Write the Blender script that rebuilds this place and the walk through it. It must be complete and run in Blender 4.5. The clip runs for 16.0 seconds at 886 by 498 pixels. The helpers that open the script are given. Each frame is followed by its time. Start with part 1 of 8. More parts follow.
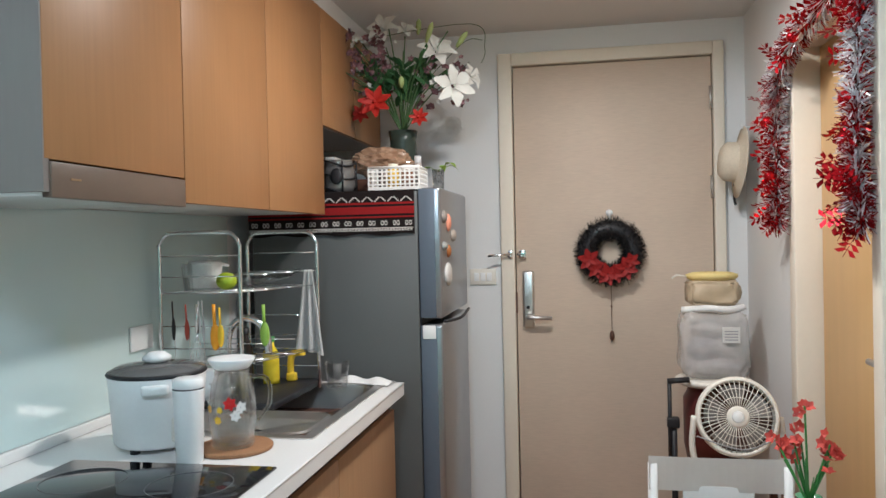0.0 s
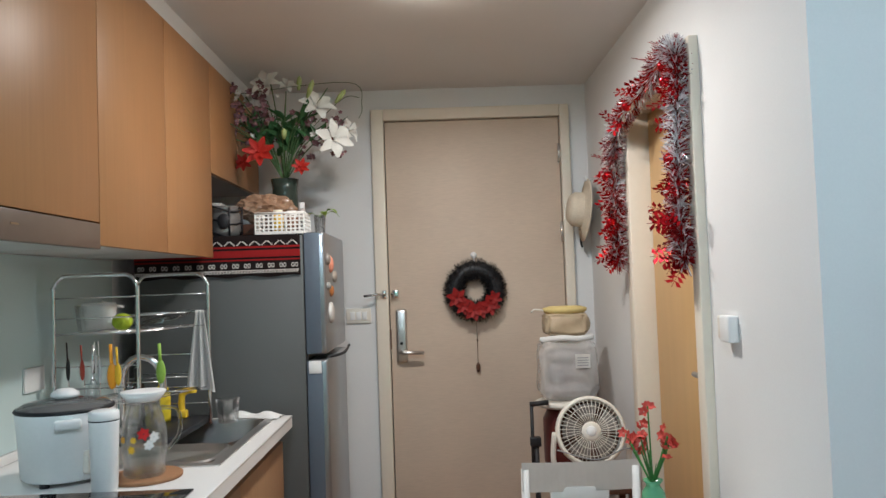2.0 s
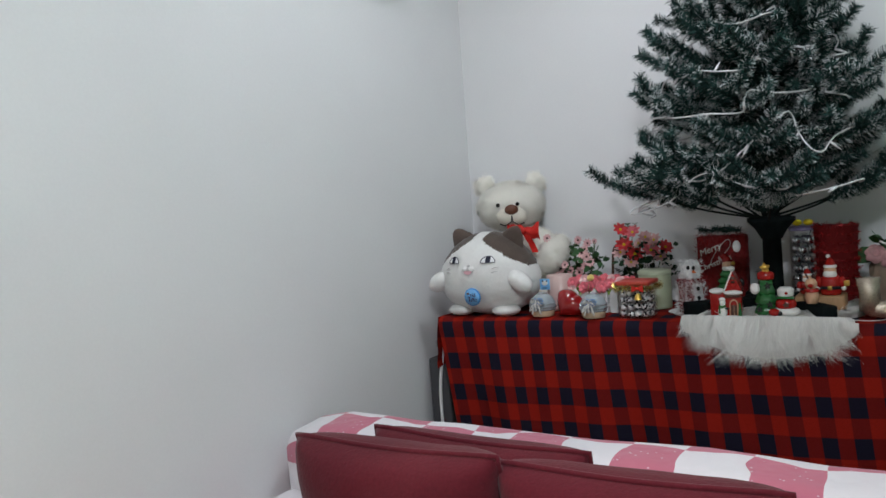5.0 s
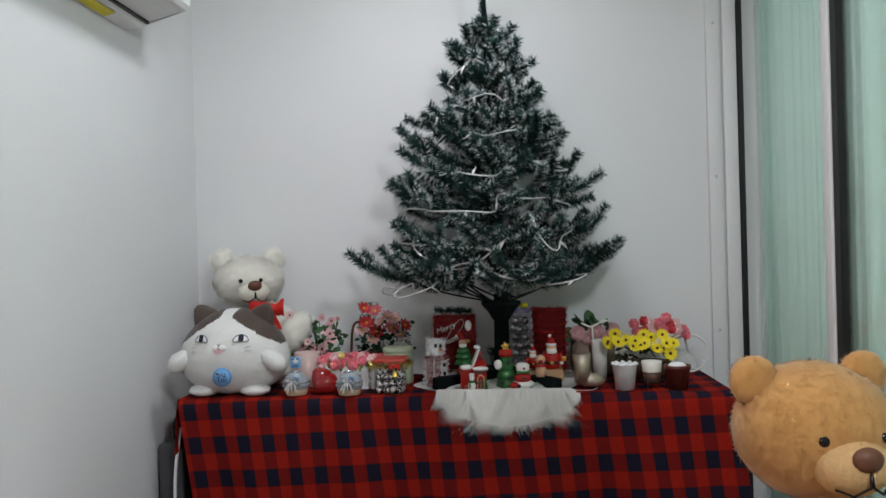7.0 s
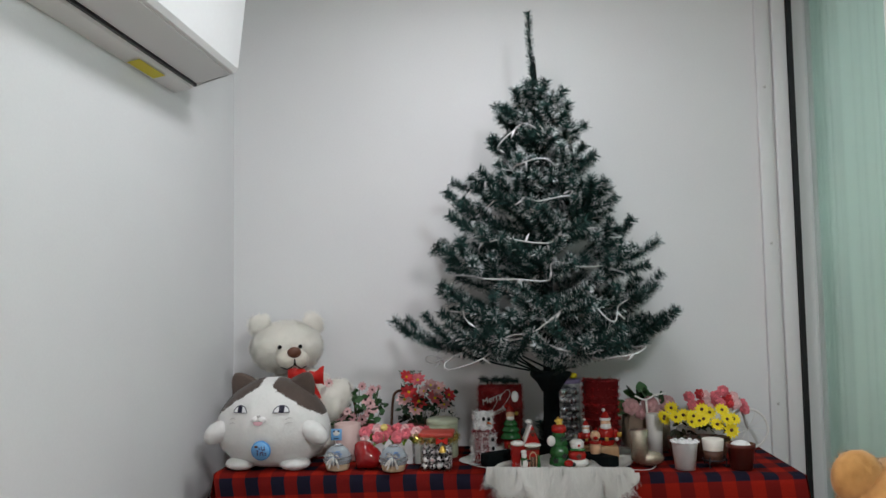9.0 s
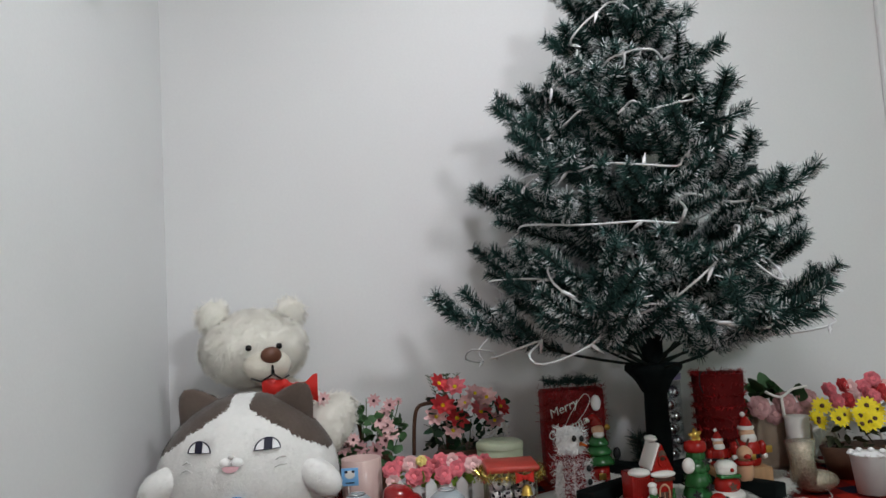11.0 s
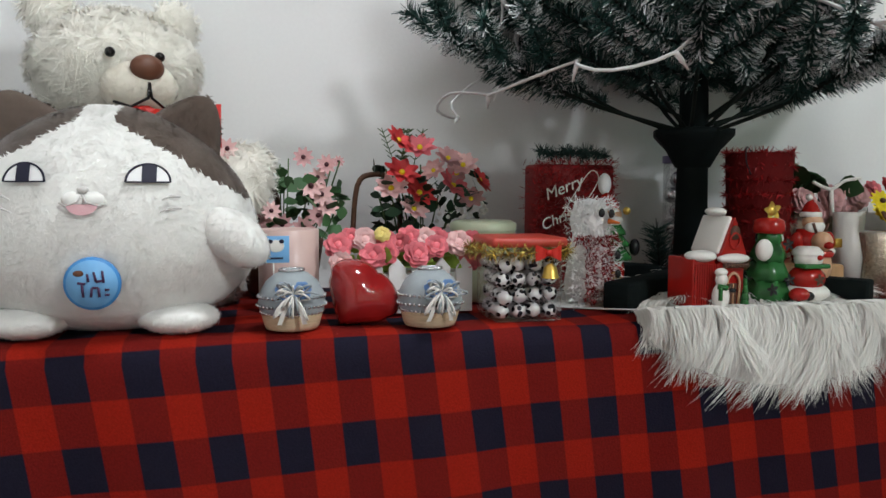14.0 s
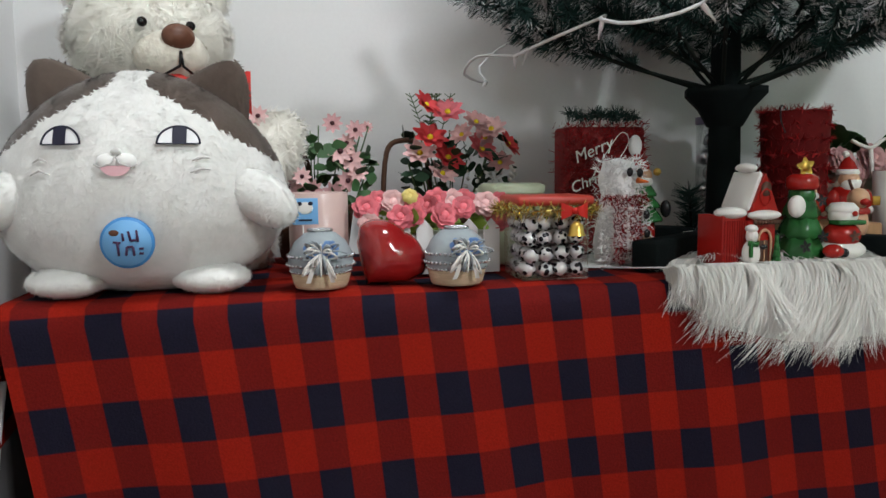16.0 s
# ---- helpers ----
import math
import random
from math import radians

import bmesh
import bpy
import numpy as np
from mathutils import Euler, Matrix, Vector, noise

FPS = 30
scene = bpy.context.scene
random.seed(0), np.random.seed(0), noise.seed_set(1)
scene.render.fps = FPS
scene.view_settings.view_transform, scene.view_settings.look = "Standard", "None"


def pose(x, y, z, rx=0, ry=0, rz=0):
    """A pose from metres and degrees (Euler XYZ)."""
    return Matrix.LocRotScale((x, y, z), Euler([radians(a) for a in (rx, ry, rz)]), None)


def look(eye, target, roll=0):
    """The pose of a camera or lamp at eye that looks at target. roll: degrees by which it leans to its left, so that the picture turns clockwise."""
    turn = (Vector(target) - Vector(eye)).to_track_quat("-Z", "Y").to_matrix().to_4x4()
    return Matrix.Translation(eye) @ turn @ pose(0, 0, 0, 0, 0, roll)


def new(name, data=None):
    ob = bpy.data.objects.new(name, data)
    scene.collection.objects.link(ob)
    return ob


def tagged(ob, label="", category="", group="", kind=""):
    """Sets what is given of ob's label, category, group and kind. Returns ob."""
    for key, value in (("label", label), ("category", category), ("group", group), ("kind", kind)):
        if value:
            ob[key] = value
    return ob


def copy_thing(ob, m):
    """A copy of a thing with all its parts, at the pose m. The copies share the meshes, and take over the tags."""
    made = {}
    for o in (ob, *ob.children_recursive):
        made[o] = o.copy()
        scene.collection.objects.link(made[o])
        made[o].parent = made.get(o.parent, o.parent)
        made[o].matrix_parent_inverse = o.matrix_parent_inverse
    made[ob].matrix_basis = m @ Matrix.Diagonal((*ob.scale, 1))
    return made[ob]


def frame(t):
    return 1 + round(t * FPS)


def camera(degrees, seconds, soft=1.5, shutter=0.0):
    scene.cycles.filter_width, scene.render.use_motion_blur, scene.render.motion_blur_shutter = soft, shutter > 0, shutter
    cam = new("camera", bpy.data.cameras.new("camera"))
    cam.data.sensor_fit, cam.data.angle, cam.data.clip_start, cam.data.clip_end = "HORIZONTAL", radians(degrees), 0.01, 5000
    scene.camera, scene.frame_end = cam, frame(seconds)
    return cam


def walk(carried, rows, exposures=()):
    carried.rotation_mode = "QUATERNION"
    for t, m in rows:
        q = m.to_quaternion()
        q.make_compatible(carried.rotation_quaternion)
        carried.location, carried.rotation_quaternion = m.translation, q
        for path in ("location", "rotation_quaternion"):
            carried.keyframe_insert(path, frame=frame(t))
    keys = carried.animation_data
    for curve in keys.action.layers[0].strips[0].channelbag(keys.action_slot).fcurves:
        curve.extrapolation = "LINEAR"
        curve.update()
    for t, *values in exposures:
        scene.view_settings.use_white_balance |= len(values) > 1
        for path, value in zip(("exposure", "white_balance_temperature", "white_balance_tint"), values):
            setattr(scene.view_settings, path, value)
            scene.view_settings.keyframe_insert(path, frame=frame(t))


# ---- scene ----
cam = camera(60.03, 16.0)
ROWS = [
    (0, 0.0, 0.0, 1.336, 10.422, -0.738, 1.241),
    (0.5, -0.005, -0.125, 1.33, 7.793, 1.433, 1.394),
    (1, -0.022, -0.245, 1.341, 6.517, 2.789, 1.488),
    (1.5, -0.057, -0.259, 1.344, 3.106, 4.084, 1.38),
    (2, -0.091, -0.274, 1.314, -0.697, 2.394, 2.017),
    (2.5, -0.108, -0.271, 1.278, -3.898, -0.756, 2.81),
    (3, -0.093, -0.263, 1.256, -9.796, -2.557, 3.045),
    (3.5, -0.051, -0.234, 1.251, -19.53, -3.541, 2.946),
    (4, 0.038, -0.212, 1.252, -29.992, -4.099, 2.123),
    (4.2, 0.011, -0.195, 1.251, -35.675, -3.85, 1.136),
    (4.5, 0.122, -0.146, 1.234, -42.894, -3.735, 1.635),
    (5, 0.103, -0.061, 1.27, -57.92, -3.348, 4.116),
    (5.2, 0.081, -0.03, 1.289, -62.786, -3.734, 3.938),
    (7.3, -0.074, 0.322, 1.364, -86.61, 0.43, 1.226),
    (7.5, -0.055, 0.336, 1.391, -86.155, 1.09, 0.867),
    (8, -0.062, 0.348, 1.388, -84.86, 3.33, 1.186),
    (8.5, -0.047, 0.354, 1.392, -83.9, 3.6, 0.634),
    (8.7, -0.033, 0.364, 1.391, -84.19, 3.58, 0.662),
    (10.8, 0.599, 0.763, 1.329, -92.086, 5.388, 3.739),
    (11, 0.726, 0.776, 1.307, -92.651, 4.546, 3.27),
    (11.5, 0.971, 0.823, 1.285, -93.948, 1.468, 2.458),
    (12, 1.144, 0.873, 1.23, -95.307, -1.719, 1.92),
    (12.5, 1.216, 0.886, 1.159, -99.218, -3.626, 2.346),
    (13, 1.246, 0.884, 1.098, -103.841, -2.705, 0.003),
    (13.5, 1.243, 0.896, 1.101, -104.371, -2.746, -1.196),
    (14, 1.234, 0.912, 1.087, -103.225, -4.597, -0.248),
    (14.5, 1.23, 0.914, 1.078, -101.45, -5.548, 0.245),
    (15, 1.231, 0.902, 1.068, -100.89, -6.161, 0.545),
    (15.5, 1.225, 0.898, 1.067, -100.641, -5.916, 0.737),
    (16, 1.221, 0.897, 1.062, -100.229, -5.98, 0.718),
]
EXPOSURES = [(0.0, -0.14, 5750, 11), (1.0, -0.18, 5800, 12), (1.5, -0.26, 5850, 12), (2.0, -0.34, 5850, 11), (2.5, -0.4, 5550, 11), (3.5, -0.38, 5500, 8), (4.4, -0.3, 6450, 18), (5.2, -0.06, 6750, 20), (8.0, -0.1, 6980, 21), (11.0, 0.0, 7050, 22), (13.0, 0.44, 7050, 19), (16.0, 0.46, 7050, 19)]
walk(cam, [(t, pose(x, y, z, 90 + pitch, roll, yaw)) for t, x, y, z, yaw, pitch, roll in ROWS], EXPOSURES)

# ---- world and lights ----
world = bpy.data.worlds.new("world")
world.use_nodes = True
world.node_tree.nodes["Background"].inputs["Color"].default_value = (0.35, 0.5, 0.55, 1)
world.node_tree.nodes["Background"].inputs["Strength"].default_value = 0.02
scene.world = world


def lamp(name, place, target, watts, size, colour, shape="DISK"):
    data = bpy.data.lights.new(name, "AREA")
    data.energy, data.size, data.shape, data.color = watts, size, shape, colour
    ob = new(name, data)
    ob.matrix_world = look(place, target)
    return ob


lamp("kitchen_lamp", (-0.08, 2.2, 2.255), (-0.08, 2.2, 0), 23, 0.13, (1.0, 0.92, 0.81))
lamp("living_lamp", (1.66, 0.48, 2.50), (1.66, 0.48, 0), 10.5, 0.3, (0.80, 0.925, 1.0))
# added fill from above the camera, no such lamp is known there
lamp("fill_lamp", (-0.2, -0.3, 2.5), (0.3, 0.6, 0.6), 48, 0.4, (0.80, 0.92, 1.0))

# ---- small builders ----


def part(name, bm, material, parent, label=""):
    me = bpy.data.meshes.new(name)
    bm.normal_update()
    bm.to_mesh(me)
    bm.free()
    for m in material if isinstance(material, (list, tuple)) else (material,):
        me.materials.append(m)
    if "pile" in me.attributes:
        pile = np.zeros(len(me.vertices) * 3, dtype=np.float32)
        me.attributes["pile"].data.foreach_get("vector", pile)
        me.normals_split_custom_set_from_vertices(pile.reshape(-1, 3).tolist())
    ob = new(name, me)
    ob.parent = parent
    if label:
        ob["label"] = label
    return ob


def thing(name, m, label, category, group="", kind=""):
    ob = new(name)
    ob.empty_display_size = 0.05
    ob.matrix_world = m
    return tagged(ob, label, category, group, kind)


def solo(name, bm, material, m, label, category, group="", kind=""):
    ob = part(name, bm, material, None)
    ob.matrix_world = m
    return tagged(ob, label, category, group, kind)


def bm_new():
    return bmesh.new()


def paint(bm, start, slot, smooth):
    for f in list(bm.faces)[start:]:
        f.material_index = slot
        f.smooth = smooth


def box(bm, x0, x1, y0, y1, z0, z1, bevel=0.0, slot=0, m=None, segments=2):
    n = len(bm.faces)
    t = Matrix.Translation(((x0 + x1) / 2, (y0 + y1) / 2, (z0 + z1) / 2)) @ Matrix.Diagonal((abs(x1 - x0), abs(y1 - y0), abs(z1 - z0), 1))
    tmp = bmesh.new()
    bmesh.ops.create_cube(tmp, size=1, matrix=t)
    if bevel:
        bmesh.ops.bevel(tmp, geom=list(tmp.edges), offset=bevel, segments=segments, profile=0.5, affect="EDGES")
    if m is not None:
        tmp.transform(m)
    merge(bm, tmp)
    paint(bm, n, slot, bool(bevel))
    return bm


def merge(bm, tmp):
    me = bpy.data.meshes.new("tmp")
    tmp.to_mesh(me)
    tmp.free()
    bm.from_mesh(me)
    bpy.data.meshes.remove(me)


def ball(bm, c, r, slot=0, seg=16, rings=10, m=None):
    """An ellipsoid; r is a radius or three."""
    n = len(bm.faces)
    r = (r, r, r) if isinstance(r, (int, float)) else r
    t = Matrix.Translation(c) @ (m if m is not None else Matrix()) @ Matrix.Diagonal((*r, 1))
    bmesh.ops.create_uvsphere(bm, u_segments=seg, v_segments=rings, radius=1, matrix=t)
    paint(bm, n, slot, True)
    return bm


def lathe(bm, profile, seg=24, slot=0, m=None, smooth=True, squash=None):
    """Turns (radius, z) pairs round z."""
    n = len(bm.faces)
    m = m if m is not None else Matrix()
    rings = []
    for r, z in profile:
        if r < 1e-5:
            rings.append([bm.verts.new(m @ Vector((0, 0, z)))])
        else:
            rings.append([bm.verts.new(m @ Vector((r * math.cos(2 * math.pi * i / seg), r * math.sin(2 * math.pi * i / seg) * (squash or 1), z))) for i in range(seg)])
    for a, b in zip(rings, rings[1:]):
        for i in range(seg):
            j = (i + 1) % seg
            if len(a) == 1 and len(b) == 1:
                continue
            if len(a) == 1:
                bm.faces.new((a[0], b[j], b[i]))
            elif len(b) == 1:
                bm.faces.new((a[i], a[j], b[0]))
            else:
                bm.faces.new((a[i], a[j], b[j], b[i]))
    paint(bm, n, slot, smooth)
    return bm


def tube(bm, pts, r, seg=8, slot=0, closed=False, caps=True):
    """A round bar along points; r is a radius or one for each point."""
    n = len(bm.faces)
    pts = [Vector(p) for p in pts]
    radii = r if isinstance(r, (list, tuple)) else [r] * len(pts)
    rings = []
    up = None
    for i, p in enumerate(pts):
        a = pts[i - 1] if (i or closed) else p
        b = pts[(i + 1) % len(pts)] if (i < len(pts) - 1 or closed) else p
        d = (b - a).normalized()
        if up is None:
            up = d.orthogonal().normalized()
        up = (up - d * up.dot(d))
        up = up.normalized() if up.length > 1e-6 else d.orthogonal().normalized()
        side = d.cross(up)
        rings.append([bm.verts.new(p + radii[i] * (math.cos(2 * math.pi * k / seg) * up + math.sin(2 * math.pi * k / seg) * side)) for k in range(seg)])
    pairs = list(zip(rings, rings[1:]))
    if closed:
        pairs.append((rings[-1], rings[0]))
    for a, b in pairs:
        for k in range(seg):
            j = (k + 1) % seg
            bm.faces.new((a[k], a[j], b[j], b[k]))
    if caps and not closed:
        bm.faces.new(rings[0][::-1])
        bm.faces.new(rings[-1])
    paint(bm, n, slot, True)
    return bm


def arc(pts, n=6):
    """A Catmull-Rom curve through points."""
    pts = [Vector(p) for p in pts]
    out = []
    for i in range(len(pts) - 1):
        p0, p1, p2, p3 = pts[max(i - 1, 0)], pts[i], pts[i + 1], pts[min(i + 2, len(pts) - 1)]
        for k in range(n):
            t = k / n
            out.append(0.5 * (2 * p1 + (p2 - p0) * t + (2 * p0 - 5 * p1 + 4 * p2 - p3) * t * t + (3 * p1 - p0 - 3 * p2 + p3) * t ** 3))
    return out + [pts[-1]]


def grid(bm, nu, nv, f, slot=0, smooth=True):
    """A sheet of nu by nv cells; f(u, v) gives its points."""
    n = len(bm.faces)
    vs = [[bm.verts.new(f(i / nu, j / nv)) for j in range(nv + 1)] for i in range(nu + 1)]
    for i in range(nu):
        for j in range(nv):
            bm.faces.new((vs[i][j], vs[i + 1][j], vs[i + 1][j + 1], vs[i][j + 1]))
    paint(bm, n, slot, smooth)
    return bm


def flat(bm, pts, slot=0):
    n = len(bm.faces)
    bm.faces.new([bm.verts.new(p) for p in pts])
    paint(bm, n, slot, False)
    return bm


def slivers(name, tris, material, parent):
    """Many loose triangles or quads as one mesh; tris: (n, k, 3) array."""
    tris = np.asarray(tris, dtype=float)
    n, k = tris.shape[:2]
    me = bpy.data.meshes.new(name)
    me.from_pydata(tris.reshape(-1, 3).tolist(), [], [tuple(range(i * k, i * k + k)) for i in range(n)])
    for m in material if isinstance(material, (list, tuple)) else (material,):
        me.materials.append(m)
    ob = new(name, me)
    ob.parent = parent
    return ob


# ---- materials ----
def mat(name, colour, rough=0.5, metal=0.0, grain=0.0, scale=40.0, bump=0.0, stretch=(1, 1, 1), second=None, big=0.0, sheen=0.0, clear=0.0, alpha=1.0, trans=0.0, ior=1.45, island=0.0, emit=0.0, rough_var=0.0):
    """A surface with variation at two scales: fine grain (stretched for wood or brushed metal) and broad patches."""
    m = bpy.data.materials.new(name)
    m.use_nodes = True
    nt = m.node_tree
    b = nt.nodes["Principled BSDF"]
    b.inputs["Roughness"].default_value = rough
    b.inputs["Metallic"].default_value = metal
    b.inputs["Sheen Weight"].default_value = sheen
    b.inputs["Coat Weight"].default_value = clear
    b.inputs["Alpha"].default_value = alpha
    b.inputs["Transmission Weight"].default_value = trans
    b.inputs["IOR"].default_value = ior
    b.inputs["Specular IOR Level"].default_value = 0.12 if rough >= 0.8 else 0.4
    base = (*colour, 1)
    b.inputs["Base Color"].default_value = base
    if emit:
        b.inputs["Emission Color"].default_value = base
        b.inputs["Emission Strength"].default_value = emit
    co = nt.nodes.new("ShaderNodeTexCoord")
    mp = nt.nodes.new("ShaderNodeMapping")
    mp.inputs["Scale"].default_value = stretch
    nt.links.new(co.outputs["Object"], mp.inputs["Vector"])
    fine = nt.nodes.new("ShaderNodeTexNoise")
    fine.inputs["Scale"].default_value = scale
    fine.inputs["Detail"].default_value = 5
    nt.links.new(mp.outputs["Vector"], fine.inputs["Vector"])
    col = None
    if grain:
        mix = nt.nodes.new("ShaderNodeMix")
        mix.data_type = "RGBA"
        mix.inputs[6].default_value = tuple(c * (1 - grain) for c in colour) + (1,)
        s = second or tuple(min(1, c * (1 + grain)) for c in colour)
        mix.inputs[7].default_value = (*s, 1)
        nt.links.new(fine.outputs["Fac"], mix.inputs[0])
        col = mix.outputs[2]
    if big:
        patch = nt.nodes.new("ShaderNodeTexNoise")
        patch.inputs["Scale"].default_value = 2.3
        patch.inputs["Detail"].default_value = 3
        nt.links.new(co.outputs["Object"], patch.inputs["Vector"])
        val = nt.nodes.new("ShaderNodeMapRange")
        val.inputs["From Min"].default_value, val.inputs["From Max"].default_value = 0.3, 0.7
        val.inputs["To Min"].default_value, val.inputs["To Max"].default_value = 1 - big, 1 + big
        nt.links.new(patch.outputs["Fac"], val.inputs["Value"])
        hsv = nt.nodes.new("ShaderNodeHueSaturation")
        hsv.inputs["Color"].default_value = base
        if col:
            nt.links.new(col, hsv.inputs["Color"])
        nt.links.new(val.outputs["Result"], hsv.inputs["Value"])
        col = hsv.outputs["Color"]
    if island:
        geo = nt.nodes.new("ShaderNodeNewGeometry")
        val2 = nt.nodes.new("ShaderNodeMapRange")
        val2.inputs["To Min"].default_value, val2.inputs["To Max"].default_value = 1 - island, 1 + island
        nt.links.new(geo.outputs["Random Per Island"], val2.inputs["Value"])
        hsv2 = nt.nodes.new("ShaderNodeHueSaturation")
        hsv2.inputs["Color"].default_value = base
        if col:
            nt.links.new(col, hsv2.inputs["Color"])
        nt.links.new(val2.outputs["Result"], hsv2.inputs["Value"])
        col = hsv2.outputs["Color"]
    if col:
        nt.links.new(col, b.inputs["Base Color"])
    if bump:
        bp = nt.nodes.new("ShaderNodeBump")
        bp.inputs["Strength"].default_value = bump
        bp.inputs["Distance"].default_value = 0.003
        nt.links.new(fine.outputs["Fac"], bp.inputs["Height"])
        nt.links.new(bp.outputs["Normal"], b.inputs["Normal"])
    if rough_var:
        rr = nt.nodes.new("ShaderNodeMapRange")
        rr.inputs["To Min"].default_value, rr.inputs["To Max"].default_value = max(0, rough - rough_var), min(1, rough + rough_var)
        nt.links.new(fine.outputs["Fac"], rr.inputs["Value"])
        nt.links.new(rr.outputs["Result"], b.inputs["Roughness"])
    return m


WALL = mat("wall_paint", (0.74, 0.74, 0.735), 0.62, grain=0.03, scale=160, bump=0.06, big=0.02)
CEIL = mat("ceiling_paint", (0.70, 0.685, 0.665), 0.75, grain=0.02, scale=120, bump=0.05, big=0.015)
FLOOR = mat("wood_floor", (0.36, 0.17, 0.07), 0.4, grain=0.35, scale=12, stretch=(8, 0.6, 8), bump=0.05, big=0.08, island=0.12)
DOOR = mat("door_laminate", (0.60, 0.485, 0.38), 0.55, grain=0.13, scale=26, stretch=(0.9, 1, 14), bump=0.05, big=0.06)
CASING = mat("door_frame_paint", (0.76, 0.69, 0.58), 0.5, grain=0.03, scale=50, big=0.02)
BATH_DOOR = mat("bath_door_wood", (0.62, 0.40, 0.18), 0.45, grain=0.08, scale=20, stretch=(1, 1, 0.1), big=0.03)
CABINET = mat("cabinet_wood", (0.35, 0.175, 0.072), 0.42, grain=0.11, scale=17, stretch=(5, 5, 0.22), bump=0.03, big=0.06)
CAB_GREY = mat("cabinet_end_grey", (0.25, 0.22, 0.2), 0.5, grain=0.05, scale=20, stretch=(4, 4, 0.3), big=0.03)
BASE_WOOD = mat("base_cabinet_wood", (0.36, 0.21, 0.11), 0.45, grain=0.15, scale=17, stretch=(5, 5, 0.22), bump=0.03, big=0.05)
HOOD = mat("hood_front", (0.16, 0.115, 0.085), 0.35, grain=0.08, scale=30, big=0.03)
STONE = mat("white_worktop", (0.8, 0.79, 0.77), 0.25, grain=0.04, scale=220, big=0.02)
SPLASH = mat("mint_glass_splashback", (0.62, 0.75, 0.74), 0.12, grain=0.02, scale=3, big=0.03, clear=0.5)
STEEL = mat("brushed_steel", (0.66, 0.645, 0.63), 0.36, metal=1.0, grain=0.06, scale=60, stretch=(1, 12, 12), rough_var=0.08)
CHROME = mat("chrome", (0.75, 0.75, 0.76), 0.13, metal=1.0, rough_var=0.05)
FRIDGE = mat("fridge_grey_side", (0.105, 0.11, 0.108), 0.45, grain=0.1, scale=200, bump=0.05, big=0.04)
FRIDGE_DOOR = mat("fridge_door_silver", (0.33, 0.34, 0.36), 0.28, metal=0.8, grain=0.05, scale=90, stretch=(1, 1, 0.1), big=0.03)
FRIDGE_EDGE = mat("fridge_door_edge", (0.1, 0.125, 0.16), 0.4, grain=0.05, scale=90, big=0.04)
BLACK_GLASS = mat("black_glass", (0.012, 0.012, 0.014), 0.05, grain=0.1, scale=30)
BLACK = mat("black_plastic", (0.02, 0.02, 0.022), 0.45, grain=0.2, scale=120, bump=0.05)
WHITE = mat("white_plastic", (0.8, 0.8, 0.79), 0.35, grain=0.03, scale=90, big=0.02)
IVORY = mat("ivory_plastic", (0.76, 0.72, 0.64), 0.4, grain=0.03, scale=90, big=0.02)
WHITE_LACQ = mat("white_lacquer", (0.78, 0.76, 0.73), 0.3, grain=0.03, scale=60, big=0.03)

# ---- structure ----
def structure(name, bm, material):
    return tagged(part(name, bm, material, None), kind="structure")


XL, XR, YD = -1.37, 0.718, 3.62          # kitchen side walls, entrance wall
YL, XF, YW = 1.32, 2.50, -0.53          # living wall, far wall, window wall
XB, YB, ZK, ZC = -2.2, -3.2, 2.30, 2.55  # closing walls behind, ceilings

bm = bm_new()
y = YB
row = 0
while y < YD + 0.6:
    x = XB - 0.35 * (row % 3)
    while x < XF + 0.1:
        box(bm, max(x, XB) + 0.0006, min(x + 1.2, XF + 0.1) - 0.0006, y + 0.0006, y + 0.1194, -0.03, 0.0)
        x += 1.2
    y += 0.12
    row += 1
structure("floor", bm, FLOOR)
structure("subfloor", box(bm_new(), XB, XF + 0.1, YB, YD + 0.6, -0.1, -0.032), WALL)
bm = bm_new()
box(bm, XL, -0.345, YD, YD + 0.12, 0, ZK)
box(bm, 0.60, XR, YD, YD + 0.12, 0, ZK)
box(bm, -0.345, 0.60, YD, YD + 0.12, 2.155, ZK)
structure("wall_entrance", bm, WALL)
structure("wall_kitchen", box(bm_new(), XL - 0.12, XL, YB, YD + 0.12, 0, ZC + 0.05), WALL)
bm = bm_new()
box(bm, XR, XR + 0.12, YL, 1.99, 0, ZK + 0.3)
box(bm, XR, XR + 0.12, 2.83, YD + 0.12, 0, ZK + 0.3)
box(bm, XR, XR + 0.12, 1.99, 2.83, 2.0, ZK + 0.3)
structure("wall_bathroom", bm, WALL)
structure("wall_living", box(bm_new(), XR + 0.12, XF + 0.12, YL, YL + 0.12, 0, ZC + 0.05), WALL)
structure("wall_far", box(bm_new(), XF, XF + 0.12, YW - 0.1, YL, 0, ZC + 0.05), WALL)
structure("wall_back", box(bm_new(), XL, XF + 0.12, YB - 0.12, YB, 0, ZC + 0.05), WALL)
structure("wall_window_end", box(bm_new(), XF, XF + 0.12, YB, YW - 0.1, 0, ZC + 0.05), WALL)
structure("ceiling_kitchen", box(bm_new(), XL, XR, YL, YD, ZK, ZK + 0.25), CEIL)
structure("ceiling_living", box(bm_new(), XL, XF, YB, YL, ZC, ZC + 0.1), CEIL)
bm = bm_new()
box(bm, -0.5, -0.39, YD - 0.012, YD, 0, 0.07, 0.003)
box(bm, XL, -0.5, YD - 0.012, YD, 0, 0.07, 0.003)
